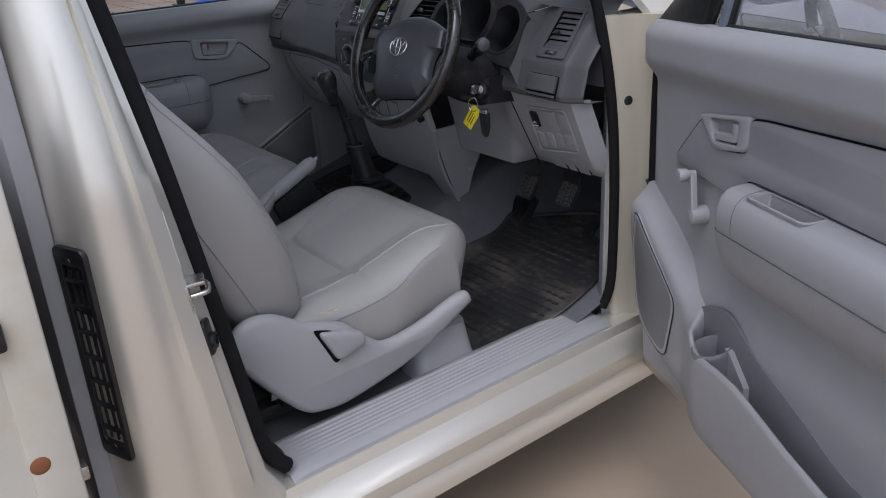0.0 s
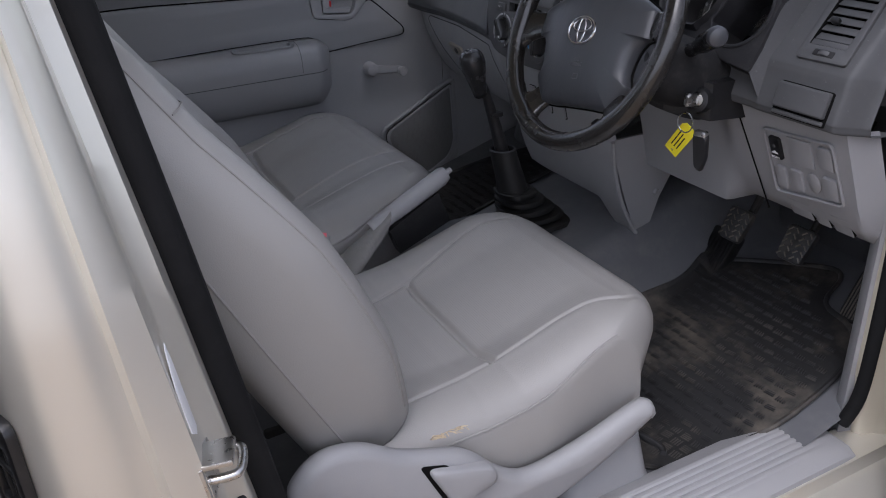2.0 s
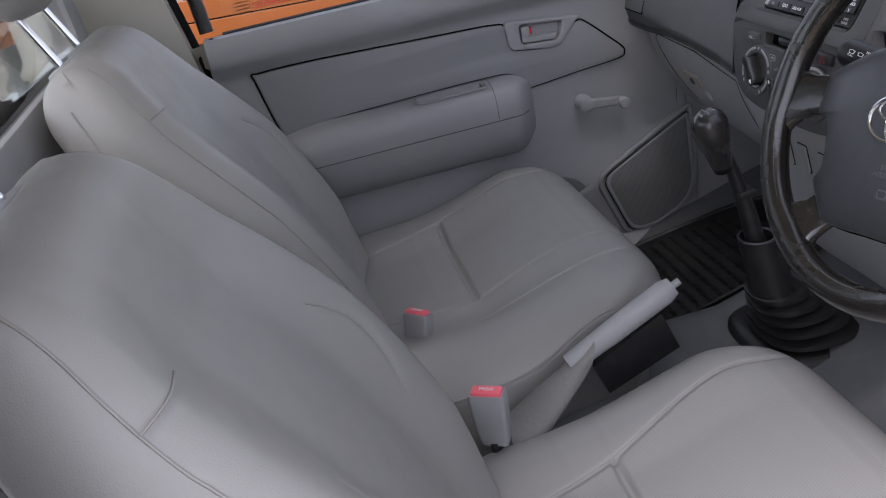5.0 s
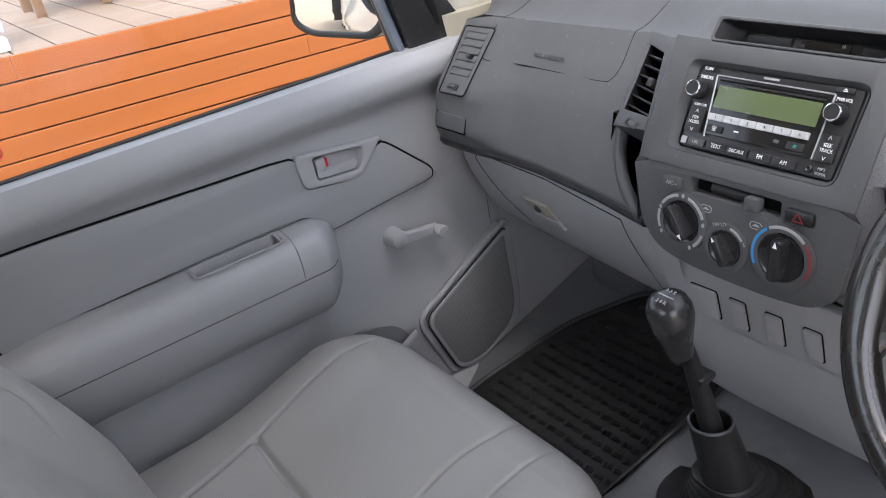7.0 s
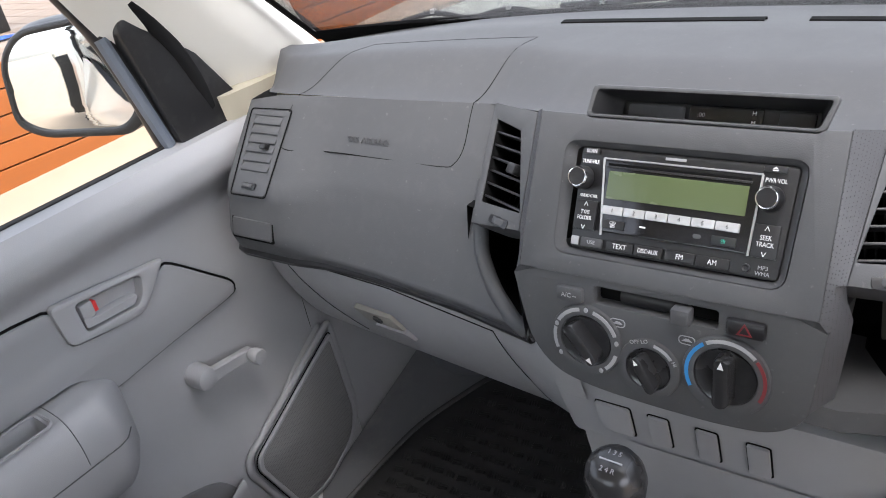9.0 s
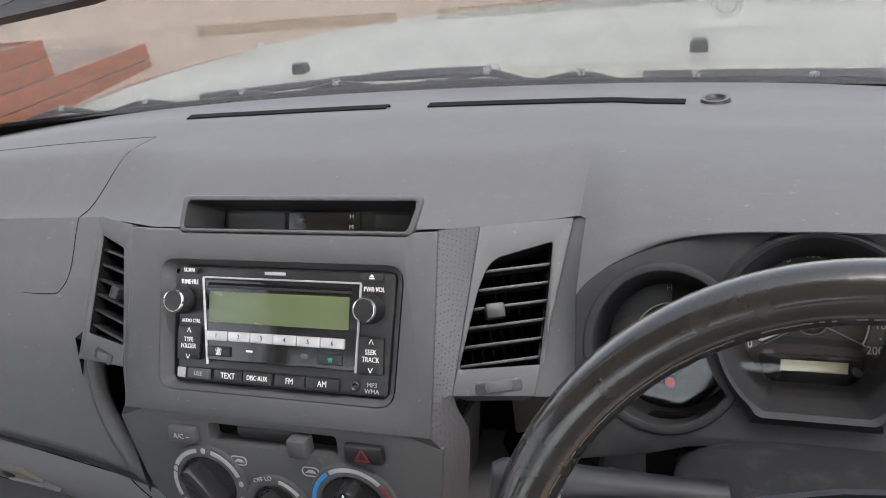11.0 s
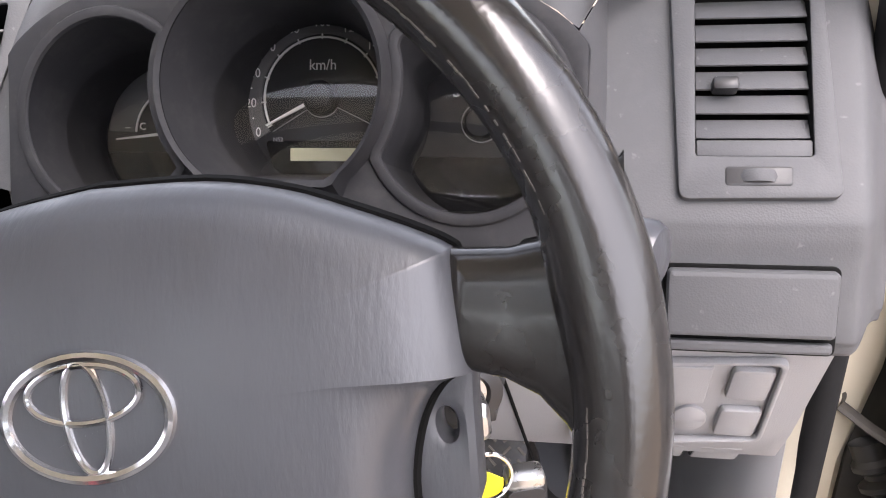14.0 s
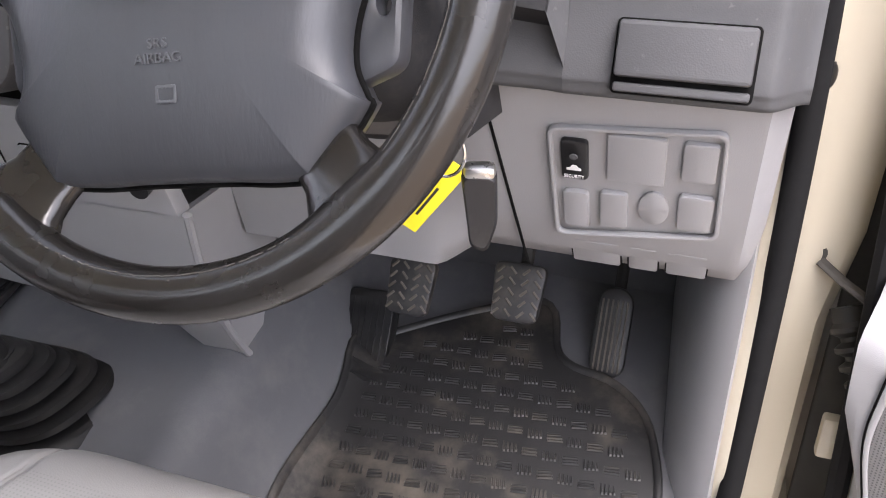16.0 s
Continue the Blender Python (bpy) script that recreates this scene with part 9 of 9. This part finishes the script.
# chassis and underbody, dark, under the cab
tagged(mesh_object("chassis", boxed((-0.72, -0.95, 0.10), (0.74, 1.7, 0.24), 0.02), DIRTY_BLACK), "dirty black chassis under the cab", "chassis", kind="structure")
for x, nm in ((0.74, "wheel"), (-0.74, "wheel")):
    w = thing(nm, (x, 1.22, -0.12), "black front road wheel standing on the driveway", "wheel", group="road wheels")
    T_ = Matrix.Translation((x, 1.22, 0.22)) @ Matrix.Rotation(radians(90), 4, "Y")
    part("tyre", lathe(B(), [(0.20, -0.09), (0.30, -0.10), (0.335, -0.085), (0.34, 0.0), (0.335, 0.085), (0.30, 0.10), (0.20, 0.09)], 48), RUBBER, w, "black tyre", m=T_)
    part("rim", lathe(B(), [(0.0, 0.05), (0.08, 0.055), (0.16, 0.03), (0.20, 0.08), (0.205, 0.0), (0.20, -0.08), (0, -0.05)], 40), STEEL, w, "steel rim", m=T_)

# ---- tray behind the cab ----
tray = thing("ute_tray", (0, -1.9, 0.45), "weathered cream steel ute tray with rusty edges", "tray")
part("side_board", plate(rounded([(-2.9, 0.58), (-0.917, 0.58), (-0.917, 1.02), (-0.935, 1.12), (-2.9, 1.12)], 0.006), (), -0.03, 0.0, 0.004), TRAY_STEEL, tray, "weathered cream side board", m=plane((1.0, 0, 0), (0, 1, 0), (0, 0, 1)))
part("corner_post", boxed((0.955, -0.975, 0.56), (1.006, -0.918, 1.20), 0.006), TRAY_STEEL, tray, "rust-stained corner post")
part("lower_rail", boxed((0.93, -2.9, 0.50), (0.99, -0.935, 0.585), 0.006), TRAY_STEEL, tray)
for z, r in ((0.695, 0.011), (0.62, 0.009), (0.98, 0.007)):
    part("rust_patch", lathe(B(), [(0.0, 0.0025), (r * 0.6, 0.003), (r, 0.001), (r * 1.15, 0.0)], 14, plane((1.006, -0.962, z), (0, 1, 0), (0, 0, 1))), RUST, tray, "rusted bolt head")
part("latch", boxed((1.004, -1.03, 0.865), (1.022, -0.960, 0.905), 0.005), BLACK_PLASTIC, tray, "black rubber latch")
# unseen board; dark colour gives the cab gap's shade as well as dirt
part("headboard", boxed((-0.99, -0.985, 0.60), (0.945, -0.925, 1.06), 0.005), DIRTY_BLACK, tray, "dirty headboard, coloured dark for the shaded gap behind the cab")
part("deck_sheet", boxed((-0.97, -2.9, 0.56), (0.95, -0.99, 0.60), 0.004), DIRTY_BLACK, tray, "dark tray floor")
part("side_board", boxed((-1.0, -2.9, 0.58), (-0.97, -0.93, 1.12), 0.005), TRAY_STEEL, tray, "weathered cream side board")
for x in (0.6, 0.78, -0.6):
    part("bracket", boxed((x, -0.955, 0.40), (x + 0.05, -0.90, 0.58), 0.006), DIRTY_BLACK, tray, "dirty black mounting bracket")
part("cross_rail", boxed((-0.9, -0.96, 0.42), (0.90, -0.90, 0.50), 0.006), DIRTY_BLACK, tray, "dirty black cross rail")
part("hose", tube(B(), catmull([(0.70, -0.90, 0.62), (0.80, -0.905, 0.55), (0.86, -0.91, 0.48), (0.82, -0.92, 0.40)], 6), 0.012, 8), RUBBER, tray, "black hose")
part("hose_clip", boxed((0.815, -0.915, 0.535), (0.845, -0.885, 0.56), 0.004), STEEL, tray, "steel clip")

# ---- timber deck beside the car ----
deck = thing("timber_deck", (-4.9, 1.5, -0.12), "low timber deck with orange oiled fascia boards", "deck", kind="structure")
SL = -0.045


def deck_z(y, z):
    return z + SL * (y - 0.7)


pitch = 0.139
for k in range(5):
    z1 = 0.585 - k * pitch
    z0 = z1 - pitch + 0.009
    ys = [-7.0, (0.08, 2.6, 1.80, 3.4, 1.36)[k], 4.55 if k < 2 else 5.66]
    for a, b in zip(ys, ys[1:]):
        bm = B()
        n = 8
        rings = []
        for y in np.linspace(a + 0.001, b - 0.001, n):
            x = -4.38 - 0.0187 * y
            rings.append([(x - 0.03, y, deck_z(y, z0)), (x - 0.002, y, deck_z(y, z0)), (x, y, deck_z(y, z0) + 0.003), (x, y, deck_z(y, z1) - 0.003), (x - 0.002, y, deck_z(y, z1)), (x - 0.03, y, deck_z(y, z1))])
        part("fascia_board", loft(bm, rings), DECK_SIDE, deck, "orange oiled fascia board", smooth=12)
    yb = ys[-1]
    x = -4.38 - 0.0187 * yb
    part("end_board", loft(B(), [[(xx, yb - 0.03, deck_z(yb, z0)), (xx, yb, deck_z(yb, z0)), (xx, yb, deck_z(yb, z1)), (xx, yb - 0.03, deck_z(yb, z1))] for xx in (x - 0.01, x - 1.2, x - 4.0)]), DECK_SIDE, deck, "orange oiled end board")
# added black block, so the shade between the boards comes from its colour
part("backing", loft(B(), [[(-4.42 - 0.0187 * y, y, -0.15), (-4.415 - 0.0187 * y, y, deck_z(y, 0.56)), (-4.60, y, deck_z(y, 0.56)), (-4.60, y, -0.15)] for y in (-7.0, 0.0, 4.4)]), MATT_BLACK, deck, "black block standing for the shade behind the boards")
for k in range(44):
    y = -5.2 + k * 0.2213
    bm = B()
    w = 0.108
    for (yy0, yy1) in ((y, y + w * 2 - 0.006),):
        loft(bm, [[(xx, yy0, deck_z(yy0, 0.588) - 0.02), (xx, yy0, deck_z(yy0, 0.588)), (xx, yy1, deck_z(yy1, 0.588)), (xx, yy1, deck_z(yy1, 0.588) - 0.02)] for xx in (-4.40 - 0.0187 * y, -6.5, -9.0)])
    if y < 4.3:
        part("deck_board", bm, DECK_TOP, deck, "weathered deck board")
part("lower_step", loft(B(), [[(-4.42 - 0.0187 * y, y, -0.12), (-4.42 - 0.0187 * y, y, deck_z(y, 0.585 - 2 * pitch)), (-6.6, y, deck_z(y, 0.585 - 2 * pitch)), (-6.6, y, -0.12)] for y in (4.5, 5.0, 5.64)]), DECK_TOP, deck, "weathered deck step")

post = thing("deck_post", (-5.2, 1.55, 0.55), "black steel post base standing on the deck", "post")
px, py = -5.05, 1.62
pz = deck_z(py, 0.588)
part("foot", boxed((px - 0.06, py - 0.06, pz), (px + 0.06, py + 0.06, pz + 0.012), 0.004), BLACK_PLASTIC, post)
part("post", boxed((px - 0.022, py - 0.03, pz + 0.01), (px + 0.022, py + 0.03, pz + 0.28), 0.004), BLACK_PLASTIC, post)
po2 = thing("deck_post", (-5.6, 2.3, 0.5), "dark grey square post standing on the deck", "post")
part("post", boxed((-5.62, 2.2, deck_z(2.3, 0.588)), (-5.46, 2.36, 2.6), 0.006), BLACK_PLASTIC, po2)
cl = thing("blue_cloth", (-5.2, 1.95, 0.53), "crumpled blue cloth lying on the deck", "cloth")
rows = []
rnd = random.Random(3)
for i in range(14):
    rows.append([(-5.15 + 0.10 * (i / 13 - 0.5) + 0.015 * rnd.random(), 1.72 + 0.5 * j / 17 + 0.01 * rnd.random(), deck_z(1.9, 0.588) + 0.003 + 0.035 * rnd.random() * math.sin(math.pi * j / 17) * math.sin(math.pi * i / 13)) for j in range(18)])
bm = sheet(B(), rows)
part("fabric", bm, BLUE_CLOTH, cl, smooth=70)
for cxx, cyy in ((-5.9, 0.75), (-6.2, 1.25)):
    ch = thing("deck_chair", (cxx, cyy, deck_z(cyy, 0.588)), "brown timber chair standing on the deck", "chair", group="deck chairs")
    zf = deck_z(cyy, 0.588)
    for a in (-0.22, 0.22):
        for b in (-0.22, 0.22):
            part("leg", boxed((cxx + a - 0.03, cyy + b - 0.03, zf), (cxx + a + 0.03, cyy + b + 0.03, zf + 0.45), 0.006), CHAIR_WOOD, ch)
    part("seat", boxed((cxx - 0.27, cyy - 0.27, zf + 0.45), (cxx + 0.27, cyy + 0.27, zf + 0.49), 0.008), CHAIR_WOOD, ch)
    part("backrest", boxed((cxx - 0.27, cyy - 0.27, zf + 0.49), (cxx - 0.23, cyy + 0.27, zf + 0.95), 0.008), CHAIR_WOOD, ch)
pn = thing("lilac_banner", (-4.7, -0.6, 0.62), "pale lilac sheet hanging over a white block on the deck", "banner")
part("sheet", boxed((-4.72, -2.2, deck_z(-1, 0.588) + 0.03), (-4.70, 0.15, 2.2), 0.004), LILAC, pn)
part("block", boxed((-4.62, -0.35, deck_z(0, 0.588)), (-4.50, 0.12, deck_z(0, 0.588) + 0.07), 0.006), OFF_WHITE, pn, "white foot block")

# ---- ground ----
bm = B()
sheet(bm, [[(x, y, -0.12) for x in (-60, -8, -4, 0, 4, 8, 60)] for y in (-60, -8, -4, 0, 4, 8, 60)])
tagged(mesh_object("ground", bm, CONCRETE), "tan exposed concrete driveway", "ground", kind="structure")
